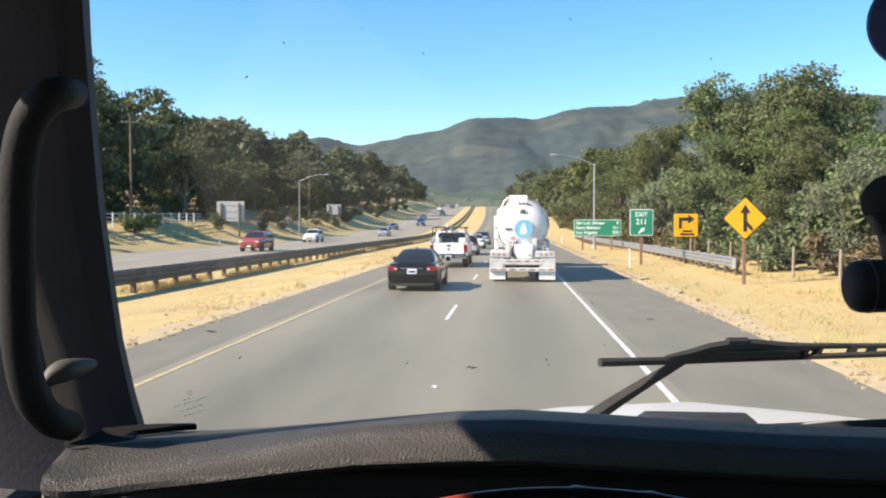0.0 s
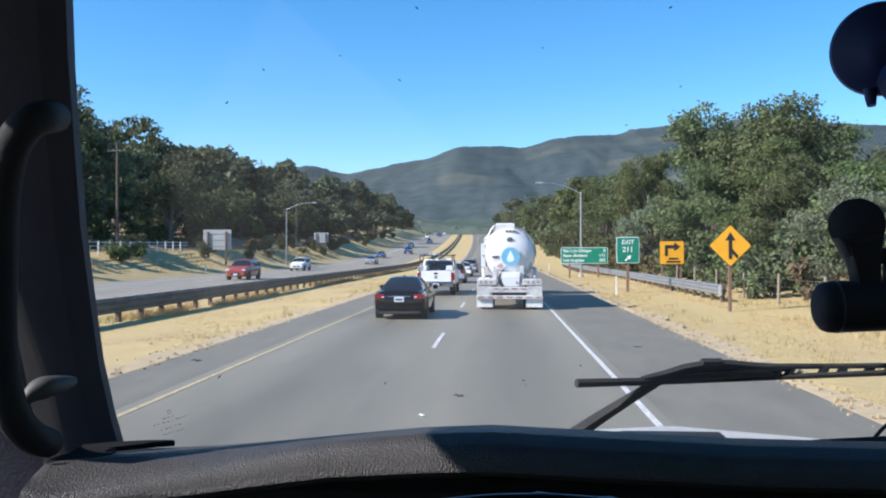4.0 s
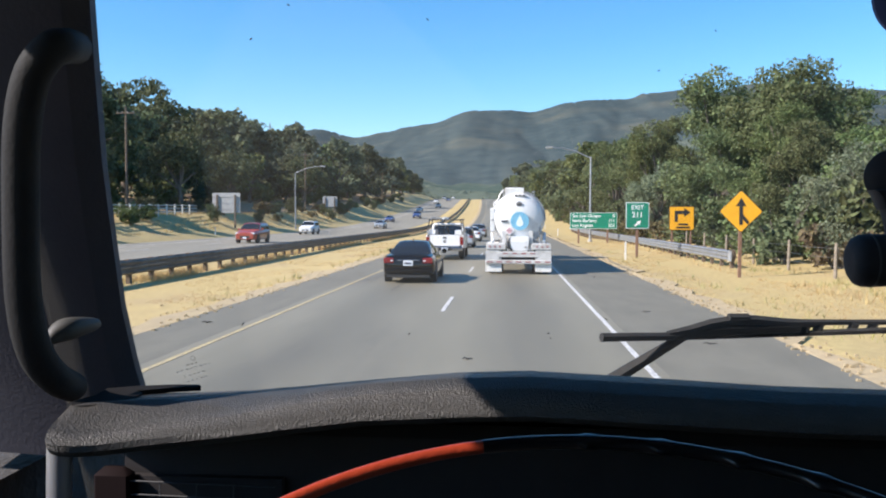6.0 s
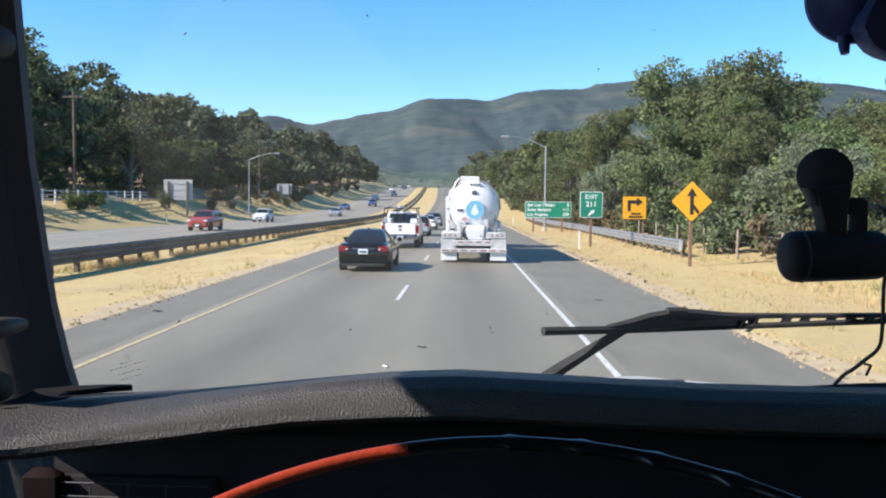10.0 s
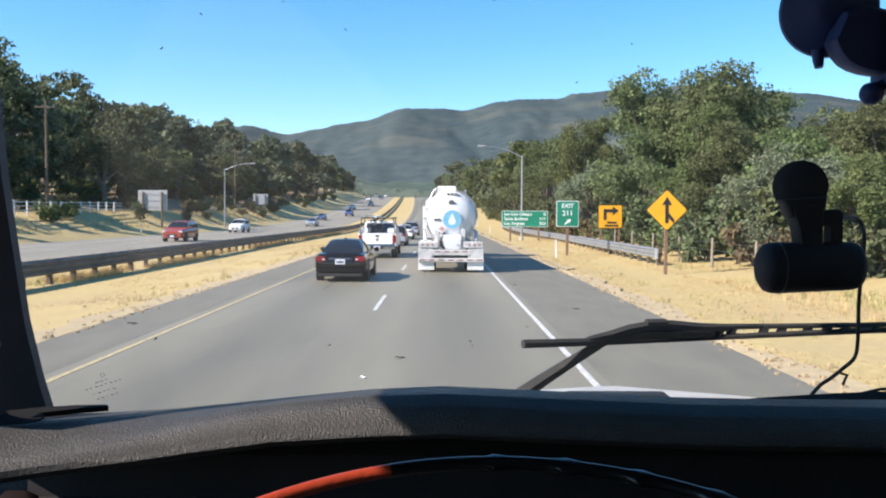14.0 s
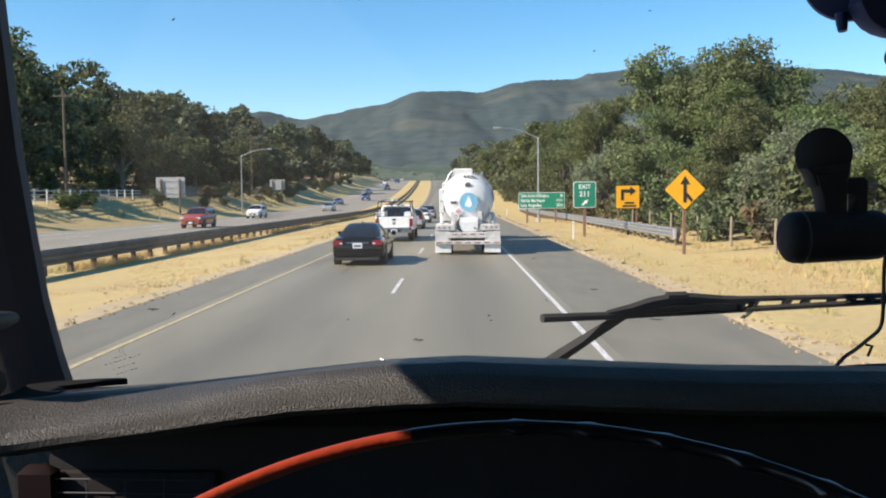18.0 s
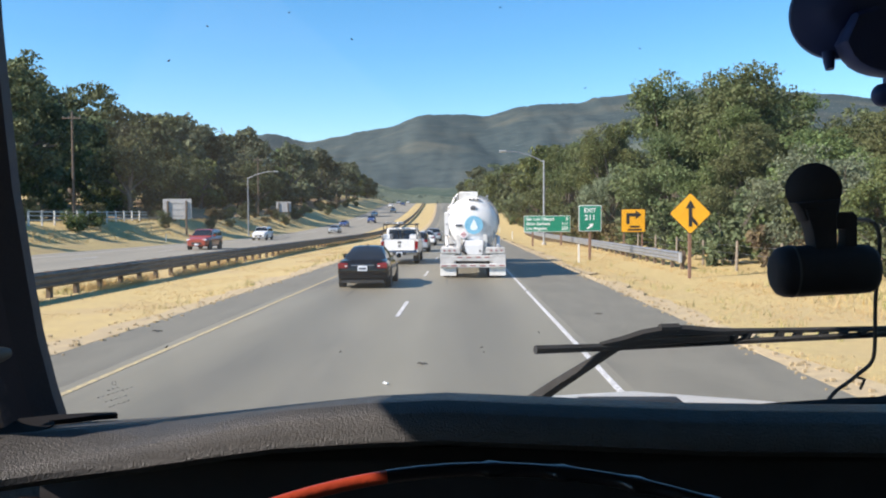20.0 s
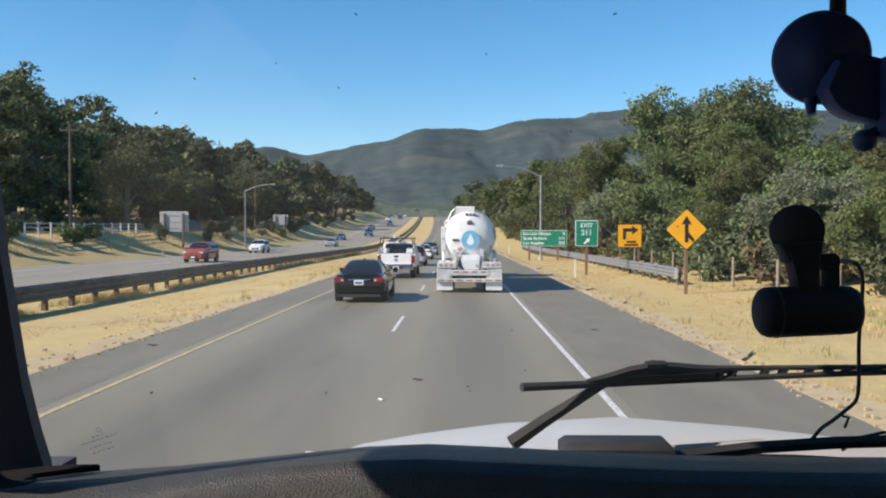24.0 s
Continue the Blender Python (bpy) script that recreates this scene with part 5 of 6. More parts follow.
def pickup():
    root = thing("pickup_truck", "white crew-cab pickup with ladder rack in the passing lane", "pickup truck")
    hw = 1.0
    part("bed_side", Geo().box(-hw, -hw + 0.09, 0.05, 2.15, 0.62, 1.32, 0.03), M_WHITE, root)
    part("bed_side", Geo().box(hw - 0.09, hw, 0.05, 2.15, 0.62, 1.32, 0.03), M_WHITE, root)
    part("bed_floor", Geo().box(-0.92, 0.92, 0.08, 2.15, 0.72, 0.78), M_GREY, root)
    tg = part("tailgate", Geo().box(-0.80, 0.80, 0.0, 0.08, 0.74, 1.31, 0.02), M_WHITE, root, smooth=True)
    part("gate_handle", Geo().box(-0.10, 0.10, -0.012, 0.02, 1.12, 1.22, 0.01), M_TRIM, tg)
    part("gate_badge", Geo().lathe((0, -0.008, 0.98), (0, 1, 0), [(0, 0.02), (0.0, 0.09), (0.012, 0.09)], 18), M_GREY, tg)
    bp = part("rear_bumper", Geo().box(-0.96, 0.96, -0.16, 0.06, 0.48, 0.70, 0.03), M_CHROME, root)
    part("bumper_step", Geo().box(-0.35, 0.35, -0.17, -0.05, 0.50, 0.67, 0.01), M_TRIM, bp)
    pl = part("number_plate", Geo().box(-0.16, 0.16, -0.18, -0.172, 0.51, 0.66), M_PLATE, root)
    part("plate_bars", Geo().box(-0.12, 0.12, -0.184, -0.181, 0.55, 0.62), M_BARS, pl)
    part("tow_hitch", Geo().tube([(0, 0.1, 0.42), (0, -0.2, 0.42), (0, -0.22, 0.50)], 0.03, 8), M_GREY, root)
    for sx in (-1, 1):
        part("tail_light", Geo().box(sx * 0.90 - 0.09, sx * 0.90 + 0.09, -0.015, 0.12, 0.80, 1.22, 0.02), M_TAIL, root)
        for y in (1.15, 4.9):
            wheel(root, sx * 0.86, y, 0.40, 0.27)
        part("fender", Geo().box(sx * 0.985 - 0.03, sx * 0.985 + 0.03, 0.6, 1.75, 0.6, 1.02, 0.05), M_WHITE, root, smooth=True)
        part("side_mirror", Geo().box(sx * 1.22 - 0.10, sx * 1.22 + 0.10, 3.85, 3.97, 1.22, 1.56, 0.03), M_TRIM, root)
        part("tool_box", Geo().box(sx * 0.74 - 0.22, sx * 0.74 + 0.22, 0.25, 2.1, 1.32, 1.58, 0.03), M_WHITE, root)
        part("mud_flap", Geo().box(sx * 0.86 - 0.16, sx * 0.86 + 0.16, 0.55, 0.58, 0.2, 0.6), M_TRIM, root)
    rings = []
    for y, w_, z0, z1 in ((2.18, 0.98, 0.55, 1.28), (2.3, 1.0, 0.5, 1.3), (4.2, 1.0, 0.5, 1.3), (4.5, 0.99, 0.5, 1.28), (5.5, 0.97, 0.55, 1.22), (5.9, 0.9, 0.6, 1.12)):
        half = [(w_ * 0.92, z0), (w_, z0 + 0.12), (w_, z1 - 0.1), (w_ * 0.92, z1)]
        rings.append([(x, y, z) for x, z in half] + [(-x, y, z) for x, z in reversed(half)])
    part("cab_body", Geo().loft(rings, True, True), M_WHITE, root, smooth=True)
    gl = Geo()
    gl.add([(-0.93, 2.22, 1.27), (0.93, 2.22, 1.27), (0.93, 4.4, 1.27), (-0.93, 4.4, 1.27), (-0.76, 2.36, 1.84), (0.76, 2.36, 1.84), (0.76, 3.7, 1.84), (-0.76, 3.7, 1.84)],
           [(0, 1, 5, 4), (1, 2, 6, 5), (2, 3, 7, 6), (3, 0, 4, 7), (4, 5, 6, 7)])
    part("cab_glass", gl, M_CARGLASS, root)
    part("roof", Geo().box(-0.80, 0.80, 2.30, 3.75, 1.80, 1.93, 0.05), M_WHITE, root, smooth=True)
    for sx in (-1, 1):
        part("pillar", Geo().tube([(sx * 0.92, 2.24, 1.25), (sx * 0.77, 2.36, 1.85)], 0.085, 6), M_WHITE, root)
        part("pillar", Geo().tube([(sx * 0.93, 4.4, 1.25), (sx * 0.77, 3.7, 1.85)], 0.06, 6), M_WHITE, root)
        part("rack_upright", Geo().tube([(sx * 0.93, 0.2, 1.3), (sx * 0.84, 0.2, 2.12)], 0.03, 6), M_TRIM, root)
        part("rack_upright", Geo().tube([(sx * 0.93, 2.1, 1.3), (sx * 0.84, 2.1, 2.12)], 0.03, 6), M_TRIM, root)
        part("rack_rail", Geo().tube([(sx * 0.84, 0.1, 2.14), (sx * 0.84, 3.9, 2.14)], 0.03, 6), M_TRIM, root)
    for y in (0.2, 1.2, 2.1, 3.8):
        part("rack_bar", Geo().tube([(-0.84, y, 2.12), (0.84, y, 2.12)], 0.028, 6), M_TRIM, root)
    ld = part("ladder", Geo().box(-0.72, -0.66, -0.1, 3.8, 2.16, 2.26).box(-0.36, -0.30, -0.1, 3.8, 2.16, 2.26), M_ALU, root)
    for k in range(12):
        part("rung", Geo().tube([(-0.68, 0.05 + 0.31 * k, 2.21), (-0.33, 0.05 + 0.31 * k, 2.21)], 0.018, 6), M_ALU, ld)
    part("pipe_rack", Geo().tube([(-0.08, -0.05, 2.2), (-0.08, 3.6, 2.2)], 0.06, 8), M_MARKER, root)
    return root


park(pickup(), -3.3, 44.0)


def tanker():
    """Bulk tanker trailer seen from behind: tail at y=0, facing +y."""
    root = thing("tanker_trailer", "white bulk tanker trailer with round blue emblem on its rear", "tanker truck")
    cz, r, L = 2.22, 1.04, 10.5
    prof = [(0.0, 0.02), (0.012, 0.20), (0.035, 0.40), (0.08, 0.62), (0.15, 0.81), (0.25, 0.94), (0.36, 1.01), (0.46, 1.04), (L - 0.4, 1.04), (L - 0.1, 0.7), (L, 0.05)]
    tank = part("tank", Geo().lathe((0, 0.35, cz), (0, 1, 0), prof, 48), M_TANK, root, smooth=True)
    for y in (0.84, 3.2, 5.6, 8.0):
        part("tank_hoop", Geo().lathe((0, y, cz), (0, 1, 0), [(0, r), (0, r + 0.03), (0.07, r + 0.03), (0.07, r)], 48), M_TANK, tank, smooth=True)
    for y in (2.0, 5.2, 8.4):
        part("hopper_cone", Geo().lathe((0, y, 1.75), (0, 0, -1), [(0, 1.0), (0.3, 0.86), (0.95, 0.22), (1.15, 0.18)], 20), M_TANK, root, smooth=True)
    part("top_housing", Geo().box(-0.55, 0.22, 0.75, 1.7, cz + 0.85, cz + 1.24, 0.04), M_TANK, root, "boxy white housing on top of the tank", smooth=True)
    part("walkway_strut", Geo().tube([(-0.58, 0.95, cz + 1.16), (-0.72, 0.92, cz + 1.0), (-0.86, 0.9, cz + 0.68)], 0.035, 8), M_GALV, root, smooth=True)
    mh = part("marker_housing", Geo().box(-0.17, 0.27, 0.50, 0.70, cz + 0.86, cz + 0.97, 0.02), M_DIRTY, root)
    for k in range(3):
        part("marker_lamp", Geo().lathe((-0.10 + 0.15 * k, 0.488, cz + 0.915), (0, 1, 0), [(0, 0.01), (0.0, 0.038), (0.03, 0.042)], 12), M_BARS, mh)
    part("vent_plate", Geo().lathe((0.02, 0.375, cz + 0.55), (0, 1, 0.35), [(0, 0.03), (0.0, 0.11), (0.05, 0.125)], 16), M_GREY, tank, smooth=True)
    part("vent_cap", Geo().box(-0.06, 0.10, 0.36, 0.42, cz + 0.53, cz + 0.57, 0.01), M_BARS, tank)
    curve = [(1.07 * math.sin(radians(q)), 0.72, cz + 1.09 * math.cos(radians(q))) for q in range(14, 96, 9)]
    part("side_hose", Geo().tube(curve, 0.03, 8), M_GREY, root, "dark hose curving over the tank", smooth=True)
    for q in (25, 50, 75):
        part("hose_clip", Geo().box(1.05 * math.sin(radians(q)) - 0.03, 1.05 * math.sin(radians(q)) + 0.03, 0.69, 0.75, cz + 1.05 * math.cos(radians(q)) - 0.03, cz + 1.07 * math.cos(radians(q)) + 0.03, 0.006), M_GREY, root)
    part("side_locker", Geo().box(-1.13, -0.95, 0.62, 1.5, cz - 0.55, cz + 0.42, 0.03), M_TANK, root, "tall white locker beside the tank", smooth=True)
    part("locker_latch", Geo().box(-1.08, -1.0, 0.605, 0.625, cz - 0.1, cz - 0.04, 0.008), M_GREY, root)
    for sx in (-1, 1):
        part("walkway_rail", Geo().tube([(sx * 0.62, 0.9, cz + 0.82), (sx * 0.62, 0.9, cz + 1.1), (sx * 0.62, 8.5, cz + 1.1)], 0.022, 6), M_GALV, root)
        part("side_pipe", Geo().tube([(sx * 1.02, 0.6, 1.25), (sx * 1.06, 1.2, 1.6), (sx * 1.06, 9.5, 1.6)], 0.07, 8), M_TANK, root, smooth=True)
    # emblem
    em = part("emblem", Geo().lathe((0.05, 0.343, cz - 0.11), (0, 1, 0), [(0, 0.02), (0.0, 0.37), (0.10, 0.37)], 32), M_EMBLEM, tank, "round blue emblem with a pale drop")
    drop = [(0.0, 0.25), (0.11, 0.02), (0.15, -0.10), (0.11, -0.18), (0.0, -0.22), (-0.11, -0.18), (-0.15, -0.10), (-0.11, 0.02)]
    part("drop_shape", Geo().prism([(0.05 + x, cz - 0.11 + z) for x, z in drop], 0.334, 0.35), M_EMBLEM_L, tank)
    for k in range(3):
        part("caption_bar", Geo().box(-0.68 + 0.09 * k, -0.61 + 0.09 * k, 0.40 - 0.02 * k, 0.60, cz - 0.16, cz - 0.08), M_BARS, tank)
    dia = part("placard", Geo().prism([(0, 0.2), (0.2, 0), (0, -0.2), (-0.2, 0)], -0.01, 0.01), M_SIGNWHITE, root, at=Matrix.Translation((-0.36, 0.36, 1.73)))
    part("placard_mark", Geo().prism([(0, 0.15), (0.15, 0), (0, -0.15), (-0.15, 0)], -0.016, -0.011), M_PINK, dia)
    part("placard_bar", Geo().box(-0.09, 0.09, -0.02, -0.017, -0.02, 0.02), M_STRIPE_R, dia)
    part("placard_bracket", Geo().box(-0.50, -0.22, 0.375, 0.45, 1.55, 1.60, 0.01), M_GREY, root)
    # rear frame
    for sx, x in ((-1, -0.56), (1, 0.50)):
        part("chassis_rail", Geo().box(x - 0.10, x + 0.10, 0.1, 10.0, 0.80, 1.10), M_DIRTY, root)
        part("tank_post", Geo().box(x - 0.09, x + 0.07, 0.12, 0.28, 0.85, 1.72, 0.015), M_DIRTY, root)
        part("gusset", Geo().prism([(x - 0.06, 1.10), (x + 0.34 * sx, 1.10), (x, 1.55)] if sx > 0 else [(x + 0.06, 1.10), (x, 1.55), (x - 0.34, 1.10)], 0.22, 0.26), M_GREY, root)
    part("valve_housing", Geo().loft([[(-0.40, 0.05, 1.50), (0.42, 0.05, 1.50), (0.42, 0.6, 1.50), (-0.40, 0.6, 1.50)], [(-0.34, 0.0, 1.30), (0.40, 0.0, 1.30), (0.40, 0.6, 1.30), (-0.34, 0.6, 1.30)],
                                      [(-0.26, 0.0, 0.95), (0.38, 0.0, 0.95), (0.38, 0.6, 0.95), (-0.26, 0.6, 0.95)], [(-0.12, 0.05, 0.88), (0.30, 0.05, 0.88), (0.30, 0.6, 0.88), (-0.12, 0.6, 0.88)]], True, True), M_TANK, root, "white discharge hopper")
    # added dark tube that draws the curved shadow beside the hopper
    part("discharge_pipe", Geo().tube([(-0.30, 0.10, 1.5), (-0.42, 0.0, 1.25), (-0.38, -0.02, 1.05), (-0.25, 0.0, 0.95)], 0.045, 10), M_TRIM, root, "dark curved tube standing for shade beside the hopper", smooth=True)
    part("valve_knob", Geo().lathe((0.28, -0.03, 1.08), (0, 1, 0), [(0, 0.01), (0.0, 0.03), (0.05, 0.03)], 10), M_TRIM, root)
    bumper = part("rear_bumper", Geo().box(-1.30, 1.30, -0.12, 0.0, 0.42, 0.57, 0.02), M_DIRTY, root)
    for k in range(7):
        part("red_stripe", Geo().box(-1.25 + 0.38 * k, -1.02 + 0.38 * k, -0.125, -0.118, 0.47, 0.53), M_STRIPE_R, bumper)
    bar = part("under_bar", Geo().box(-0.78, 0.80, -0.08, 0.04, 0.68, 0.90, 0.02), M_DIRTY, root)
    for k in range(4):
        part("red_stripe", Geo().box(-0.62 + 0.36 * k, -0.42 + 0.36 * k, -0.086, -0.081, 0.80, 0.86), M_STRIPE_R, bar)
    # black tube put in where the gap under the bar is only shaded
    part("shadow_gap_tube", Geo().tube([(-0.6, 0.0, 0.62), (0.6, 0.0, 0.62)], 0.035, 8), M_TRIM, root)
    for sx in (-1, 1):
        bx = part("lamp_box", Geo().box(sx * 0.89 - 0.38, sx * 0.89 + 0.38, -0.10, 0.25, 0.97, 1.23, 0.03), M_DIRTY, root)
        part("rear_panel", Geo().box(sx * 1.02 - 0.27, sx * 1.02 + 0.27, -0.07, -0.02, 0.57, 0.965, 0.01), M_DIRTY, root)
        for k in (-1, 0, 1):
            part("tail_lamp", Geo().lathe((sx * 0.93 + 0.2 * k, -0.112, 1.10), (0, 1, 0), [(0, 0.01), (0.0, 0.045), (0.03, 0.05)], 12), M_STRIPE_R, bx)
        part("lamp_strut", Geo().box(sx * 0.72 - 0.05, sx * 0.72 + 0.05, -0.02, 0.05, 0.45, 0.98), M_DIRTY, root)
        part("fender", Geo().box(sx * 0.98 - 0.30, sx * 0.98 + 0.30, 0.25, 3.2, 1.12, 1.2, 0.03), M_DIRTY, root)
        part("mud_flap", Geo().box(sx * 0.98 - 0.32, sx * 0.98 + 0.32, -0.02, 0.01, 0.10, 0.42, 0.004), M_MARKER, root, "white mud flap")
        part("side_panel", Geo().box(sx * 1.16 - 0.03, sx * 1.16 + 0.03, 0.3, 2.0, 0.45, 0.9, 0.02), M_GREY, root)
        for y in (0.85, 2.15):
            wheel(root, sx * 1.06, y, 0.51, 0.30)
            wheel(root, sx * 0.74, y, 0.51, 0.28)
    for y in (0.85, 2.15):
        part("axle", Geo().tube([(-1.0, y, 0.51), (1.0, y, 0.51)], 0.07, 8), M_GREY, root)
    part("rear_ladder", Geo().tube([(0.86, 0.55, 0.9), (0.86, 0.62, 2.2), (0.70, 0.8, 3.0)], 0.025, 6).tube([(0.62, 0.50, 0.9), (0.62, 0.55, 2.2), (0.5, 0.8, 3.0)], 0.025, 6), M_GALV, root)
    # tractor, mostly hidden by the tank
    part("tractor_cab", Geo().box(-1.2, 1.2, 12.2, 14.4, 0.9, 3.2, 0.15), M_DIRTY, root, smooth=True)
    part("tractor_frame", Geo().box(-0.5, 0.5, 9.5, 12.4, 0.7, 1.0), M_TRIM, root)
    for sx in (-1, 1):
        for y in (10.4, 11.7, 15.2):
            wheel(root, sx * 1.02, y, 0.51, 0.30)
    part("tractor_nose", Geo().box(-0.95, 0.95, 14.3, 16.2, 0.8, 1.95, 0.2), M_DIRTY, root, smooth=True)
    return root


park(tanker(), 0.45, 33.0)


# ---- the cab of the lorry that carries the view ----
cab = thing("truck_cab", "dark interior shell of a white lorry cab with windscreen", "truck cab")


def screen_y(x, z):
    return 1.24 - 0.75 * (x - 0.45) ** 2 - 0.36 * (z - 2.07)


# roof, back wall, doors, floor: unseen shell with an open driver's window
top = []
for x in [-0.56 + 0.11 * i for i in range(19)]:
    # overhang past the glass is added to keep the sun off the mounts
    yf = screen_y(max(-0.4, min(1.3, x)), 2.72) + 0.32
    top.append([(x, -1.1, 2.81), (x, yf, 2.78), (x, yf + 0.02, 2.87), (x, -1.1, 2.91)])
part("roof_panel", Geo().loft(top, True, True), M_LINING, cab, smooth=True)
part("header", Geo().tube([(x, screen_y(x, 2.70) - 0.05, 2.75) for x in [-0.36 + 0.1 * i for i in range(17)]], 0.06, 8), M_LINING, cab, smooth=True)
part("back_wall", Geo().box(-0.56, 1.42, -1.16, -1.1, 0.9, 2.92), M_LINING, cab)
part("floor_panel", Geo().box(-0.56, 1.42, -1.1, 1.1, 0.86, 0.92), M_LINING, cab)
part("firewall", Geo().box(-0.50, 1.36, 1.16, 1.20, 0.9, 1.92), M_LINING, cab)
for x0, x1, nm in ((-0.56, -0.47, "driver_door"), (1.33, 1.42, "passenger_door")):
    d = part(nm, Geo().box(x0, x1, -1.1, 0.62, 0.9, 2.02, 0.02), M_LINING, cab)
    # unseen door top, its height set to place the shadow edge on the dash
    part("door_top", Geo().box(x0, x1, -1.1, 0.62, 2.515, 2.83, 0.01), M_LINING, d)
    part("door_rear", Geo().box(x0, x1, -1.1, -0.35, 2.0, 2.78), M_LINING, d)
    part("cowl_side", Geo().box(x0, x1, 0.6, 1.06, 0.9, 2.0), M_LINING, d)
# windscreen
g = Geo()
rings = []
for k in range(8):
    z = 1.96 + 0.74 * k / 7
    xs = [-0.40 + 1.64 * i / 24 for i in range(25)]
    rings.append([(x, screen_y(x, z), z) for x in xs] + [(x, screen_y(x, z) + 0.006, z) for x in reversed(xs)])
g.loft(rings, True, True)
ws = part("windscreen", g, M_GLASS, cab, "clear windscreen with a few insect specks", smooth=True)
ws.visible_shadow = False
for x, z, r in ((0.22, 2.56, 0.0045), (0.04, 2.085, 0.004), (-0.155, 2.46, 0.0025), (0.043, 2.078, 0.003), (-0.25, 2.40, 0.003), (0.17, 2.42, 0.0032), (0.33, 2.30, 0.003), (-0.08, 2.52, 0.0032), (0.12, 2.10, 0.003), (0.28, 2.07, 0.003), (-0.20, 2.55, 0.0034), (-0.27, 2.50, 0.003), (-0.10, 2.445, 0.0026), (0.06, 2.50, 0.003), (0.24, 2.47, 0.0028), (-0.22, 2.435, 0.0028), (-0.28, 2.13, 0.003), (-0.13, 2.10, 0.003), (0.10, 2.16, 0.0028)):
    slant = math.sin(x * 91 + z * 57)
    ys_ = screen_y(x, z) - 0.003
    part("insect_speck", Geo().tube([(x - r * 0.5, ys_, z - r * 0.4 * slant), (x, ys_, z), (x + r * 0.45, ys_, z + r * 0.5 * slant)], [r * 0.08, r * 0.24, r * 0.12], 6), M_SPECK, ws)
for i, row in enumerate(((0.006, 3, 0.0026), (-0.002, 8, 0.0025), (0.003, 5, 0.0024), (0.005, 5, 0.0022))):
    for j in range(row[1]):
        x = -0.330 + row[0] + 0.0032 * j + 0.0005 * ((i * 5 + j * 3) % 3)
        z = 2.0940 - 0.0056 * i + 0.0007 * j
        w_ = row[2] - 0.0006 * ((i + j) % 3)
        part("etched_bar", Geo().box(x, x + w_, screen_y(x, z) - 0.004, screen_y(x, z) - 0.003, z, z + 0.0005), M_ETCH, ws)
ring = [(-0.319 + 0.0022 * math.cos(a), screen_y(-0.319, 2.1) - 0.0035, 2.1005 + 0.002 * math.sin(a)) for a in [0.5236 * i for i in range(13)]]
part("etched_ring", Geo().tube(ring, 0.00018, 4), M_ETCH, ws)
# left pillar with its grab handle
inner = [(-0.346, 0.752, 2.02), (-0.352, 0.745, 2.07), (-0.3555, 0.735, 2.10), (-0.3575, 0.715, 2.155), (-0.3525, 0.690, 2.21), (-0.3465, 0.66, 2.28), (-0.3385, 0.636, 2.335), (-0.3255, 0.600, 2.41), (-0.300, 0.54, 2.56), (-0.26, 0.46, 2.80)]
rings = []
for x, y, z in inner:
    rings.append([(x, y, z), (x - 0.012, y - 0.02, z), (x - 0.06, y - 0.035, z), (x - 0.17, y - 0.02, z), (x - 0.19, y + 0.08, z), (x - 0.02, y + 0.05, z)])
part("a_pillar", Geo().loft(rings, True, True), M_PILLAR, cab, "dark grey trimmed windscreen pillar", smooth=True)
part("a_pillar", Geo().loft([[(0.82 - x, y, z) for x, y, z in reversed(r)] for r in rings], True, True), M_PILLAR, cab, smooth=True)


def eased(pts, n=6):
    """A smooth curve through the given points."""
    P, out = [Vector(p) for p in pts], []
    for i in range(len(P) - 1):
        p0, p1, p2, p3 = P[max(i - 1, 0)], P[i], P[i + 1], P[min(i + 2, len(P) - 1)]
        for j in range(n):
            t = j / n
            out.append(0.5 * (2 * p1 + (p2 - p0) * t + (2 * p0 - 5 * p1 + 4 * p2 - p3) * t * t + (3 * p1 - p0 - 3 * p2 + p3) * t ** 3))
    return out + [P[-1]]


hp = [(-0.339, 0.605, 2.364), (-0.325, 0.562, 2.356), (-0.328, 0.549, 2.349), (-0.339, 0.547, 2.331), (-0.349, 0.552, 2.297), (-0.357, 0.562, 2.242), (-0.362, 0.572, 2.179), (-0.363, 0.587, 2.138), (-0.363, 0.612, 2.114), (-0.376, 0.662, 2.096)]
part("grab_handle", Geo().tube(eased(hp), 0.0125, 12), M_HANDLE, cab, "grey rubber grab handle on the pillar", smooth=True)
part("pillar_lever", Geo().tube(eased([(-0.362, 0.602, 2.142), (-0.359, 0.612, 2.148), (-0.352, 0.622, 2.151), (-0.345, 0.646, 2.151)], 3), [0.002, 0.0045, 0.0065, 0.008, 0.0088, 0.009, 0.0085, 0.0075, 0.006, 0.004], 10), M_KNOB, cab, "light grey rounded lever", smooth=True)
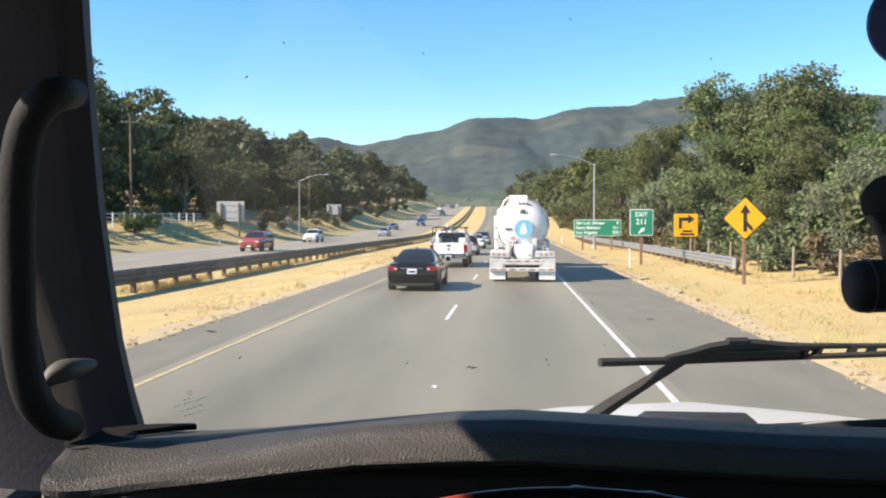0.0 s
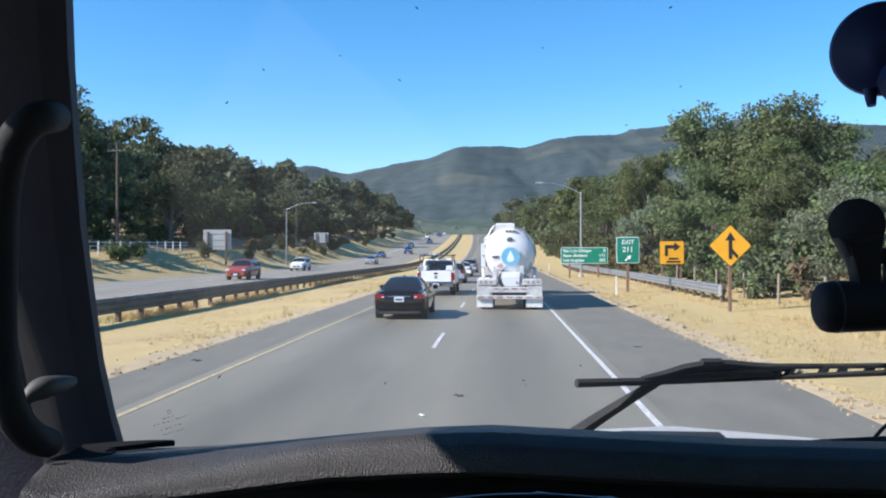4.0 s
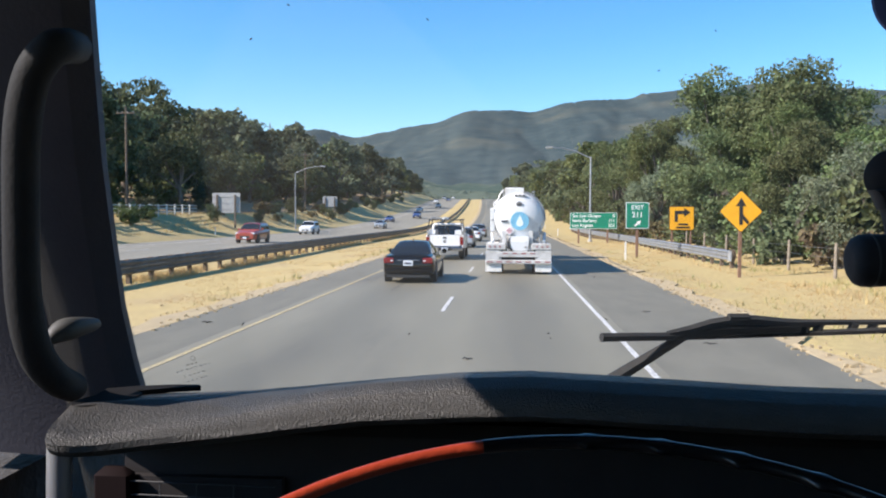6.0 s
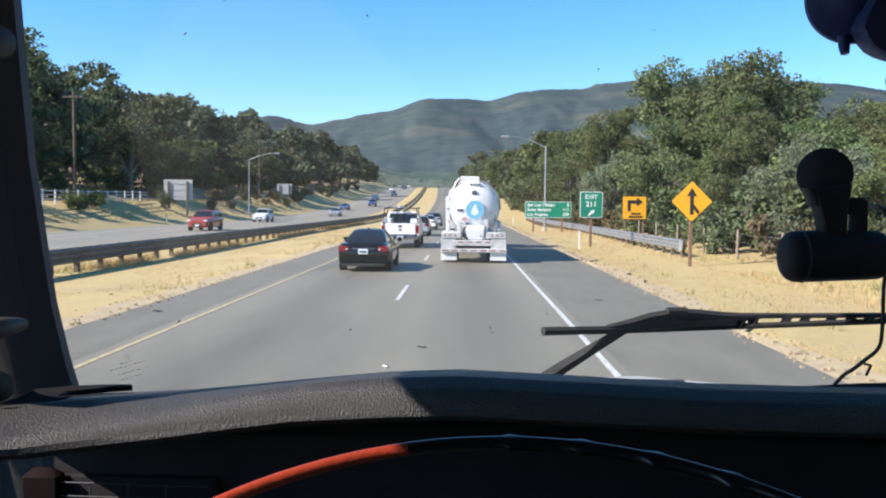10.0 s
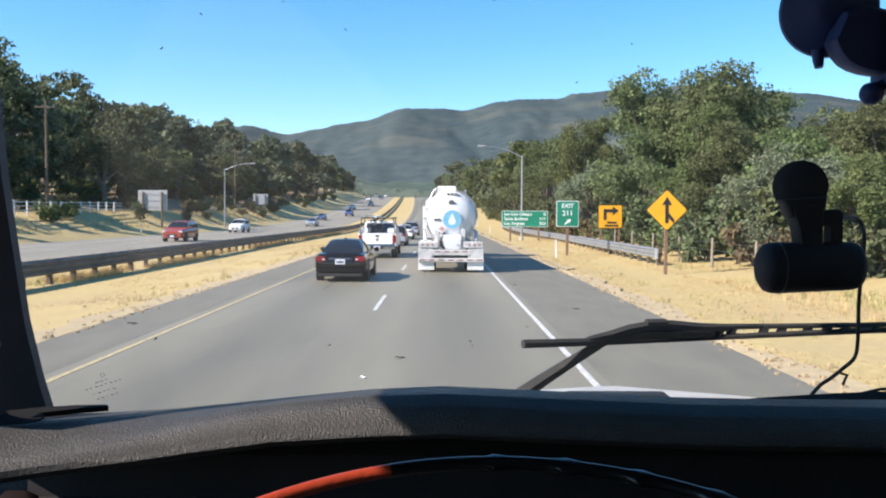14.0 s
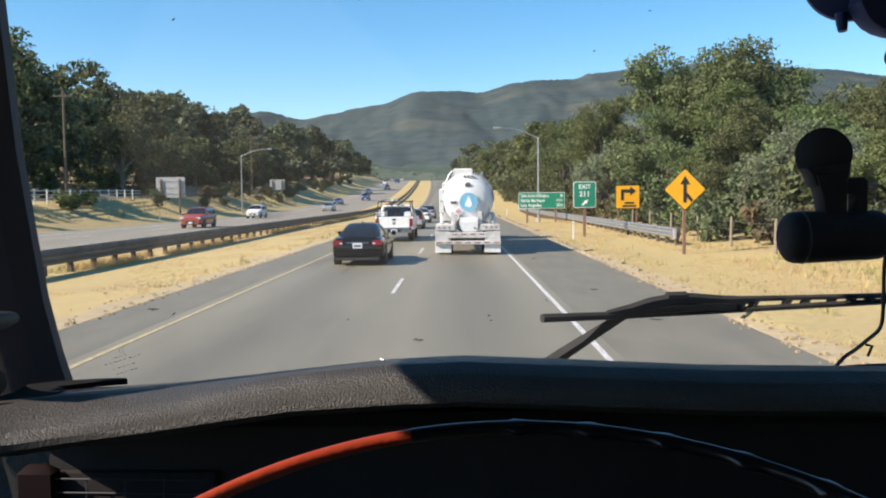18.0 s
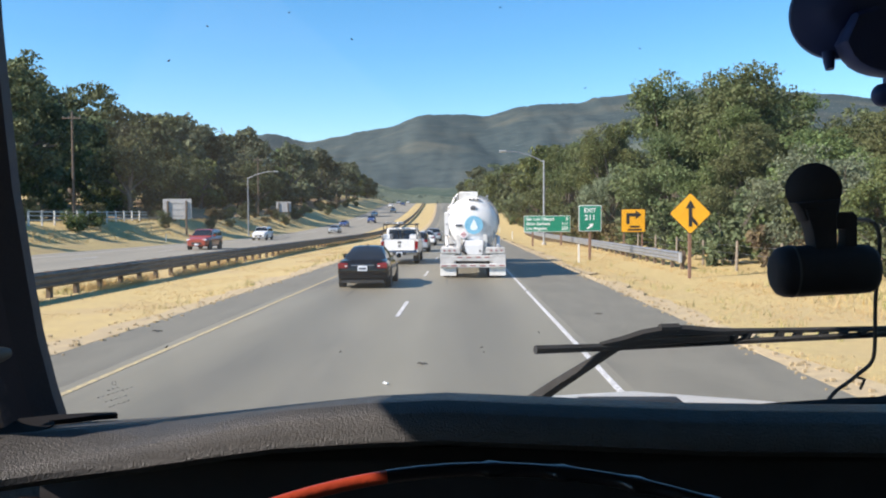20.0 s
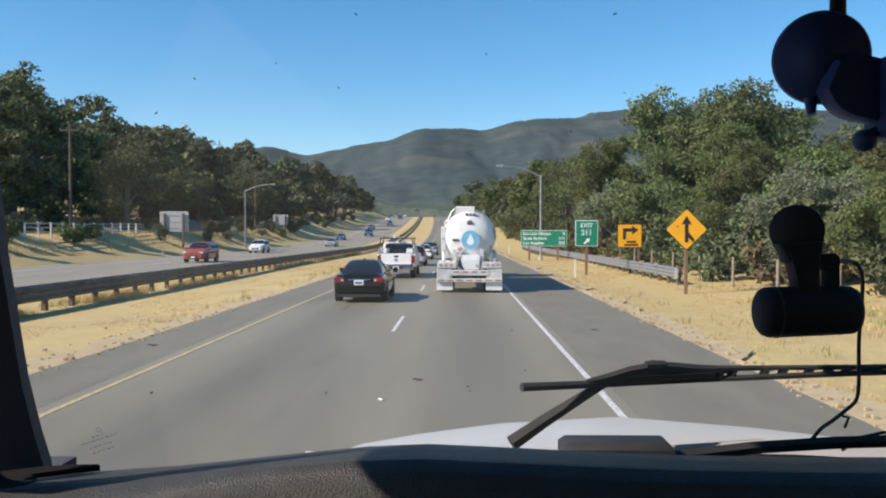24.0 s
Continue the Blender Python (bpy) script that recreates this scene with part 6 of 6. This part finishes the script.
# dashboard: a padded roll along the top, sections from the driver's door to the far side
dash = thing("dashboard", "black lorry dashboard with grained padded top roll", "dashboard")
dash.matrix_basis = Matrix.Translation((0, 0, 2.25)) @ Matrix.Scale(0.907, 4) @ Matrix.Translation((0, 0, -2.25))
ROLL = [(-0.3655, 0.590, 2.070, 2.0745, 0.84), (-0.363, 0.589, 2.068, 2.0760, 0.96), (-0.357, 0.589, 2.0665, 2.0765, 1), (-0.345, 0.594, 2.0645, 2.077, 1), (-0.33, 0.600, 2.064, 2.077, 1), (-0.30, 0.612, 2.066, 2.0775, 1),
        (-0.24, 0.618, 2.074, 2.081, 1), (-0.188, 0.620, 2.084, 2.086, 1), (-0.13, 0.622, 2.0945, 2.092, 1), (-0.058, 0.624, 2.1005, 2.099, 1), (0.002, 0.625, 2.1025, 2.1015, 1), (0.092, 0.626, 2.0985, 2.0975, 1),
        (0.207, 0.628, 2.0935, 2.0915, 1), (0.341, 0.632, 2.091, 2.0885, 1), (0.5, 0.64, 2.088, 2.0865, 1), (0.8, 0.66, 2.08, 2.08, 1), (1.30, 0.70, 2.07, 2.07, 1)]
rings = []
for x, yn, zn, zs, k in ROLL:
    d = yn - 0.621
    e = 0.010 * smooth_step(-0.32, -0.05, x)
    ring = [(x, 0.93, zs - 0.085), (x, 0.86 + d, zs - 0.036), (x, 0.80 + d, zs - 0.015), (x, 0.75 + d * 0.4, zs - 0.004), (x, 0.712 + d, zs + 0.0035), (x, 0.678 + d, zs + 0.0070),
            (x, 0.655 + d, zn + 0.0080), (x, 0.641 + d, zn + 0.0055 - e * 0.4), (x, 0.633 + d, zn + 0.0020 - e * 0.8), (x, 0.629 + d, zn - 0.0025 - e), (x, 0.629 + d, zn - 0.0075 - e), (x, 0.634 + d, zn - 0.0125 - e),
            (x, 0.648 + d, zn - 0.0160 - e), (x, 0.70 + d, zn - 0.0175 - e), (x, 0.93, zn - 0.12)]
    mid_z = (zn + zs) / 2
    skew = 0.16 * (1 - smooth_step(-0.35, -0.28, x))
    rings.append([(px - skew * (py - 0.60), py + (0.64 - py) * (1 - k) * 0.3, mid_z + (pz - mid_z) * k) for px, py, pz in ring])
part("top_roll", Geo().loft(rings, True, True), M_DASH, dash, "grained dark grey vinyl roll", smooth=True)
# flat black plate stands in for the shade inside the tray hollow
tray = [(-0.353 + 0.019 * math.cos(a) + 0.010 * math.sin(a), 0.674 + 0.030 * math.sin(a), 2.0818) for a in [2 * math.pi * i / 28 for i in range(28)]]
part("tray_recess", Geo().loft([tray, [(x, y, z + 0.0012) for x, y, z in tray]], True, True), M_DASHLOW, dash, "small tray hollow, its shade a flat dark plate")
lip = [(-0.372, 0.690), (-0.345, 0.712), (-0.320, 0.728), (-0.296, 0.738), (-0.300, 0.744), (-0.325, 0.742), (-0.352, 0.734), (-0.376, 0.720)]
part("screen_lip", Geo().loft([[(x, y, 2.0770) for x, y in lip], [(x, y, 2.0815) for x, y in lip]], True, True), M_DASHLOW, dash, "black lip at the pillar foot")
face = [[(x, 0.76, 2.045), (x, 0.748, 2.035), (x, 0.742, 1.99), (x, 0.75, 1.86), (x, 0.77, 1.70), (x, 0.93, 1.70), (x, 0.93, 1.96)] for x in (-0.372, -0.2, 0.0, 0.3, 0.6, 0.9, 1.30)]
part("fascia", Geo().loft(face, True, True), M_FASCIA, dash, smooth=True)
DEEPER = Matrix.Translation((0, 0, 2.25)) @ Matrix.Scale(1.125, 4) @ Matrix.Translation((0, 0, -2.25))
part("side_pad", Geo().box(-0.347, -0.318, 0.640, 0.655, 1.93, 2.035, 0.006), M_REDPAD, dash, "dark red-brown side pad", smooth=True, at=DEEPER)
part("end_strip", Geo().tube([(-0.366, 0.622, 1.90), (-0.3665, 0.620, 2.0), (-0.365, 0.620, 2.066)], 0.0095, 14), M_SILVER_TRIM, dash, "satin silver end strip", smooth=True)
vent = part("air_vent", Geo().box(-0.328, -0.195, 0.652, 0.668, 1.96, 2.026), M_FASCIA, dash, at=DEEPER)
for k in range(4):
    part("vent_slat", Geo().tube([(-0.324, 0.644, 2.0245 - 0.011 * k), (-0.199, 0.644, 2.0225 - 0.011 * k)], 0.0007, 6), M_STRIP, vent)
for k in range(4):
    part("vent_bar", Geo().tube([(-0.324 + 0.0305 * k, 0.645, 2.024), (-0.327 + 0.0305 * k, 0.645, 1.968)], 0.0006, 6), M_STRIP, vent)
# dash deck running forward to the glass, with the black box and ledge at its foot
deck = []
for x in [-0.36 + 0.09 * i for i in range(18)]:
    yg = screen_y(x, 1.95) - 0.02
    deck.append([(x, min(0.76, yg - 0.03), 2.03), (x, yg, 1.955), (x, yg, 1.93), (x, min(0.76, yg - 0.03), 1.99)])
tagged(part("dash_deck", Geo().loft(deck, True, True), M_DASHLOW), "black dash deck below the windscreen", "dashboard deck")
tagged(part("deck_box", Geo().box(0.166, 0.316, 1.09, 1.15, 1.94, 2.011, 0.008), M_TRIM, smooth=True), "flat black plastic box on the dash deck", "plastic box")
tagged(part("screen_ledge", Geo().tube([(0.30, 1.15, 1.975), (0.45, 1.19, 1.982), (0.57, 1.19, 1.990), (0.67, 1.18, 1.996), (1.0, 1.0, 1.99)], 0.010, 6), M_TRIM, smooth=True), "dark ledge at the foot of the windscreen", "window ledge")
# steering wheel
sw = thing("steering_wheel", "red-brown covered lorry steering wheel lit by the sun", "steering wheel")
apex, tau, rad = Vector((0.030, 0.470, 2.1115)), radians(19), 0.2345
e2 = Vector((0, math.cos(tau), math.sin(tau)))
cen = apex - e2 * rad
ax = Vector((1, 0, 0)).cross(e2)
RIM_R = 0.0037


def rim_arc(a0, a1, n, ridged):
    rings = []
    for i in range(n + 1):
        a = radians(a0 + (a1 - a0) * i / n)
        d = Vector((1, 0, 0)) * math.sin(a) + e2 * math.cos(a)
        lump = 0.0030 * max(0.0, math.cos(a * 36)) ** 3 if ridged and -0.02 < a < 1.9 else 0.0
        rr = RIM_R + (0.0002 if ridged else 0.0)
        rings.append([cen + d * (rad + (rr + lump) * math.cos(b)) + ax * rr * math.sin(b) for b in [2 * math.pi * j / 12 for j in range(12)]])
    return Geo().loft(rings, True, True)


# rim split at the sun edge: red sunlit part, shaded part coloured black
part("rim_cover", rim_arc(-150, -14.5, 60, False), M_WHEEL, sw, "red-brown sunlit cover of the rim", smooth=True)
part("rim_grip", rim_arc(-14.5, 210, 220, True), M_RIM_SHADE, sw, "shaded part of the rim, coloured black, with finger ridges", smooth=True)
for a in (50, 130, 230, 310):
    d = Vector((1, 0, 0)) * math.sin(radians(a)) + e2 * math.cos(radians(a))
    part("spoke", Geo().tube([cen - ax * 0.03 * (1 if ax.z > 0 else -1) + d * 0.06, cen + d * (rad - 0.005)], [0.016, 0.009], 8), M_TRIM, sw, smooth=True)
dn = -ax if ax.z > 0 else ax
part("hub", Geo().lathe(cen + dn * 0.055, -dn, [(0, 0.06), (0.02, 0.085), (0.045, 0.08), (0.055, 0.05)], 22), M_TRIM, sw, smooth=True)
part("column", Geo().tube([cen + dn * 0.05, cen + dn * 0.2 + Vector((0, 0.12, 0)), Vector((0.018, 0.70, 1.80))], 0.04, 10), M_TRIM, sw, smooth=True)
# dashcam on its suction mount
dc = thing("dashcam", "small black dashcam hanging from a suction mount on the windscreen", "dashcam")
dc.matrix_basis = Matrix.Translation((0, 0, 2.25)) @ Matrix.Scale(1.41, 4) @ Matrix.Translation((0, 0, -2.25))
def slab(poly, y0, y1, soft=0.003):
    """A flat piece with eased edges: poly of (x, z), thick from y0 to y1."""
    cx, cz = sum(p[0] for p in poly) / len(poly), sum(p[1] for p in poly) / len(poly)
    reach = max(math.hypot(x - cx, z - cz) for x, z in poly)
    rows = ((y0, 1 - soft / reach), (y0 + soft, 1.0), (y1 - soft, 1.0), (y1, 1 - soft / reach))
    return Geo().loft([[(cx + (x - cx) * k, y, cz + (z - cz) * k) for x, z in poly] for y, k in rows], True, True)


barrel = [(0.0, 0.012), (0.0015, 0.0175), (0.005, 0.0222), (0.010, 0.0243), (0.018, 0.0247), (0.080, 0.0236), (0.090, 0.0230), (0.0945, 0.0205), (0.0970, 0.015), (0.0975, 0.008)]
body = part("body", Geo().lathe((0.3068, 0.800, 2.2022), (0.0975, 0, 0.0030), barrel, 36), M_MOUNT, dc, "black barrel-shaped camera body", smooth=True)
part("end_ring", Geo().lathe((0.3235, 0.800, 2.2027), (0.0975, 0, 0.0030), [(0, 0.0240), (0.0004, 0.0251), (0.0022, 0.0251), (0.0026, 0.0240)], 36), M_TRIM, body, smooth=True)
part("neck", slab([(0.3325, 2.264), (0.3632, 2.264), (0.3641, 2.220), (0.3434, 2.220), (0.3400, 2.240)], 0.788, 0.812), M_MOUNT, dc, smooth=True)
part("collar", slab([(0.3245, 2.268), (0.3290, 2.262), (0.3340, 2.250), (0.3640, 2.252), (0.3672, 2.262), (0.3685, 2.272)], 0.790, 0.812), M_MOUNT, dc, smooth=True)
part("clamp", slab([(0.3722, 2.220), (0.3722, 2.2430), (0.3625, 2.2440), (0.3625, 2.2590), (0.3800, 2.2595), (0.3838, 2.2560), (0.3842, 2.220)], 0.792, 0.808, 0.002), M_MOUNT, dc)
part("suction_cup", Geo().lathe((0.345, 0.800, 2.281), (0.395, 0.918, 0.036), [(0.0, 0.010), (0.003, 0.019), (0.007, 0.0252), (0.012, 0.0255), (0.014, 0.024)], 28), M_MOUNT, dc, smooth=True)
def inside(p, gap=0.02):
    """Carries a point along the driver's line of sight to just inside the glass."""
    d = Vector((p[0], p[1], p[2] - 2.25)) / p[1]
    y = 1.15
    for _ in range(8):
        y = screen_y(d.x * y, 2.25 + d.z * y) - gap
    return ((d.x * y) / 1.41, y / 1.41, 2.25 + d.z * y / 1.41)


wire = [(0.381, 0.80, 2.252), (0.41, 0.82, 2.250)] + [inside(p) for p in ((0.438, 0.86, 2.236), (0.458, 0.90, 2.205), (0.470, 0.93, 2.16), (0.480, 0.95, 2.115), (0.487, 0.97, 2.088), (0.482, 0.99, 2.070), (0.472, 1.0, 2.056), (0.464, 1.01, 2.045), (0.456, 1.03, 2.02))]
part("cable", Geo().tube(eased(wire, 4), 0.0021, 6), M_INSUL, dc, smooth=True)
part("cable_tie", Geo().tube([inside(p) for p in ((0.478, 0.985, 2.066), (0.486, 0.985, 2.064), (0.481, 0.985, 2.052))], 0.0016, 5), M_INSUL, dc)
w2 = Geo().tube([tuple(Vector((0, 0, 2.25)) + (Vector(inside(p, 0.05)) - Vector((0, 0, 2.25))) * 1.41) for p in ((0.50, 1.03, 2.015), (0.52, 1.02, 2.034), (0.545, 1.02, 2.040), (0.58, 1.02, 2.040))], 0.0024, 6)
tagged(part("loose_wire", w2, M_INSUL, smooth=True), "thin black loose wire at the windscreen base", "wire")
# second mount higher up
mt = thing("phone_mount", "dark suction-cup device mount high on the windscreen", "device mount")
mt.matrix_basis = Matrix.Translation((0, 0, 2.25)) @ Matrix.Scale(1.46, 4) @ Matrix.Translation((0, 0, -2.25))
cup = part("suction_cup", Geo().lathe((0.3315, 0.716, 2.4280), (0.30, 0.93, 0.20), [(-0.004, 0.006), (-0.003, 0.013), (0.0, 0.016), (0.004, 0.030), (0.009, 0.0388), (0.014, 0.0404), (0.016, 0.039)], 40), M_CUP, mt, smooth=True)
part("release_tab", Geo().tube([(0.3240, 0.722, 2.3955), (0.3246, 0.722, 2.386), (0.3248, 0.721, 2.3802)], [0.0055, 0.0046, 0.0036], 10), M_CUP, cup, smooth=True)
part("hanging_stem", Geo().tube([(0.3495, 0.728, 2.455), (0.3500, 0.728, 2.50), (0.3505, 0.725, 2.60)], [0.0072, 0.0066, 0.0066], 12), M_MOUNT, mt, smooth=True)
part("holder_arm", slab([(0.328, 2.400), (0.3337, 2.388), (0.3400, 2.3812), (0.3474, 2.3770), (0.3560, 2.3742), (0.3660, 2.3725), (0.3800, 2.3720), (0.3800, 2.4240), (0.3560, 2.4300), (0.3380, 2.4240)], 0.700, 0.724, 0.004), M_CUP, mt, smooth=True)
hold = part("holder", slab([(0.3725, 2.363), (0.3770, 2.358), (0.3860, 2.3570), (0.50, 2.3560), (0.50, 2.4255), (0.3860, 2.4265), (0.3760, 2.4255), (0.3725, 2.4200)], 0.690, 0.730, 0.004), M_CUP, mt, smooth=True)
part("ball_knob", Geo().lathe((0.3640, 0.708, 2.3562), (0, 1, 0), [(-0.010, 0.003), (-0.008, 0.0065), (-0.004, 0.0092), (0.002, 0.0098), (0.006, 0.0080), (0.009, 0.003)], 20), M_CUP, mt, smooth=True)
part("knob_shank", Geo().tube([(0.3660, 0.708, 2.3590), (0.3760, 0.708, 2.3650)], 0.0052, 10), M_CUP, mt, smooth=True)
# wiper outside the glass
wp = thing("windscreen_wiper", "black windscreen wiper resting low across the glass", "wiper")


def wiper_y(x, z):
    return screen_y(x, z) + 0.03


def on_glass(ax_, az):
    """Where the direction (ax_, az) from the driver's eye meets the plane of the wiper."""
    y = 1.2
    for _ in range(8):
        y = wiper_y(ax_ * y, 2.25 + az * y)
    return (ax_ * y, y, 2.25 + az * y)


def wp_dir(pts, r, n=6):
    rad_ = [q * 1.25 for q in r] if isinstance(r, list) else r * 1.2
    return Geo().tube([on_glass(x / 1.15, (z - 2.25) / 1.15) for x, z in pts], rad_, n)


part("blade_rubber", wp_dir([(0.115, 2.0745), (0.223, 2.078), (0.306, 2.081), (0.378, 2.0845), (0.584, 2.0945), (0.75, 2.10)], [0.0055, 0.005, 0.004, 0.004, 0.004, 0.003]), M_WIPER, wp)
part("bridge", wp_dir([(0.205, 2.081), (0.235, 2.087), (0.262, 2.0955), (0.290, 2.1005), (0.32, 2.1015), (0.36, 2.0985), (0.40, 2.098)], [0.004, 0.006, 0.0065, 0.0065, 0.0065, 0.006, 0.005]), M_WIPER, wp)
part("yoke", wp_dir([(0.225, 2.079), (0.262, 2.087), (0.32, 2.0905), (0.38, 2.0925)], [0.005, 0.0075, 0.0075, 0.0065]), M_WIPER, wp)
part("frame_top", wp_dir([(0.36, 2.099), (0.45, 2.1005), (0.584, 2.1025), (0.75, 2.108)], [0.0045, 0.0035, 0.0035, 0.003]), M_WIPER, wp)
for x in (0.385, 0.402, 0.447, 0.472, 0.508, 0.535, 0.56, 0.60, 0.65):
    part("frame_tie", wp_dir([(x, 2.0865 + (x - 0.385) * 0.04), (x + 0.006, 2.0995 + (x - 0.385) * 0.02)], 0.0055), M_WIPER, wp)
part("pivot_clip", wp_dir([(0.286, 2.104), (0.312, 2.1045)], 0.006), M_WIPER, wp)
part("arm", wp_dir([(0.10, 1.995), (0.145, 2.026), (0.19, 2.055), (0.225, 2.077), (0.245, 2.086)], [0.010, 0.0085, 0.007, 0.006, 0.005]), M_WIPER, wp)
# white hood beyond the glass
hood = thing("truck_hood", "white lorry hood with a dark cowl panel", "truck hood")
rings = []
for y, dz, ex in ((1.30, 0.245, 0.0), (1.5, 0.205, 0.0), (2.0, 0.11, 0.0), (2.4, 0.038, 0.0), (2.6, -0.004, 0.0), (2.68, -0.05, -0.02), (2.72, -0.3, -0.03)):
    ring = []
    for x, z in ((-0.52, 1.40), (-0.46, 1.56), (-0.28, 1.633), (-0.10, 1.666), (0.16, 1.701), (0.515, 1.722), (0.87, 1.695), (1.13, 1.666), (1.31, 1.633), (1.49, 1.56), (1.55, 1.40)):
        ring.append((0.515 + (x - 0.515) * (1 + ex), y, z + dz))
    rings.append(ring + [(1.5, y, 1.2), (-0.5, y, 1.2)])
part("bonnet", Geo().loft(rings, True, True), M_HOOD, hood, smooth=True)
part("cowl_panel", Geo().box(-0.40, 1.30, 1.265, 1.33, 1.86, 1.915, 0.015), M_TRIM, hood, smooth=True)
# outside of the lorry: white skin, frame and wheels that carry the cab
part("cab_skin", Geo().box(-0.575, -0.562, -1.16, 0.62, 0.9, 2.02, 0.004), M_HOOD, cab)
part("cab_skin", Geo().box(1.422, 1.435, -1.16, 0.62, 0.9, 2.02, 0.004), M_HOOD, cab)
part("cab_skin", Geo().box(-0.575, 1.435, -1.185, -1.162, 0.9, 2.92, 0.006), M_HOOD, cab)
part("roof_skin", Geo().box(-0.57, 1.43, -1.18, 0.42, 2.915, 2.93, 0.006), M_HOOD, cab)
for sx, x in ((-1, -0.575), (1, 1.422)):
    part("cab_skin", Geo().box(x, x + 0.013, -1.16, -0.36, 2.02, 2.92, 0.003), M_HOOD, cab)
    part("door_step", Geo().box(x - (0.02 if sx < 0 else -0.02), x + 0.013 - (0.02 if sx < 0 else -0.02), -0.3, 0.5, 0.45, 0.88, 0.01), M_ALU, cab)
part("front_bumper", Geo().box(-0.72, 1.75, 2.70, 2.86, 0.42, 0.86, 0.05), M_CHROME, hood, smooth=True)
gr = part("front_grille", Geo().box(-0.05, 1.08, 2.70, 2.74, 0.92, 1.58, 0.03), M_TRIM, hood)
for k in range(8):
    part("grille_bar", Geo().box(-0.02, 1.05, 2.742, 2.752, 0.98 + 0.075 * k, 1.005 + 0.075 * k), M_CHROME, gr)
for sx in (-1, 1):
    cx = 0.515 + sx * 0.92
    part("front_fender", Geo().lathe((cx - 0.20, 1.95, 0.62), (1, 0, 0), [(0.0, 0.60), (0.02, 0.66), (0.38, 0.66), (0.40, 0.60)], 24), M_HOOD, hood, smooth=True)
    part("headlight", Geo().box(cx - 0.15, cx + 0.15, 2.62, 2.72, 0.95, 1.15, 0.03), M_LAMP, hood)
    part("chassis_rail", Geo().box(0.515 + sx * 0.42 - 0.05, 0.515 + sx * 0.42 + 0.05, -5.6, 2.7, 0.72, 0.98), M_TRIM, cab)
    part("fuel_tank", Geo().lathe((0.515 + sx * 0.85, -2.6, 0.72), (0, 1, 0), [(0, 0.02), (0.0, 0.30), (1.3, 0.30), (1.3, 0.02)], 20), M_ALU, cab, smooth=True)
    ft_ = wheel(hood, sx * 0.95, 1.95, 0.52, 0.30)
    ft_.matrix_basis = Matrix.Translation((0.515, 0, 0)) @ ft_.matrix_basis
    for y in (-3.7, -5.0):
        rw = wheel(cab, sx * 0.90, y, 0.52, 0.30)
        rw.matrix_basis = Matrix.Translation((0.515, 0, 0)) @ rw.matrix_basis
part("front_axle", Geo().tube([(-0.45, 1.95, 0.52), (1.48, 1.95, 0.52)], 0.07, 8), M_TRIM, hood)
for y in (-3.7, -5.0):
    part("rear_axle", Geo().tube([(-0.45, y, 0.52), (1.48, y, 0.52)], 0.09, 8), M_TRIM, cab)
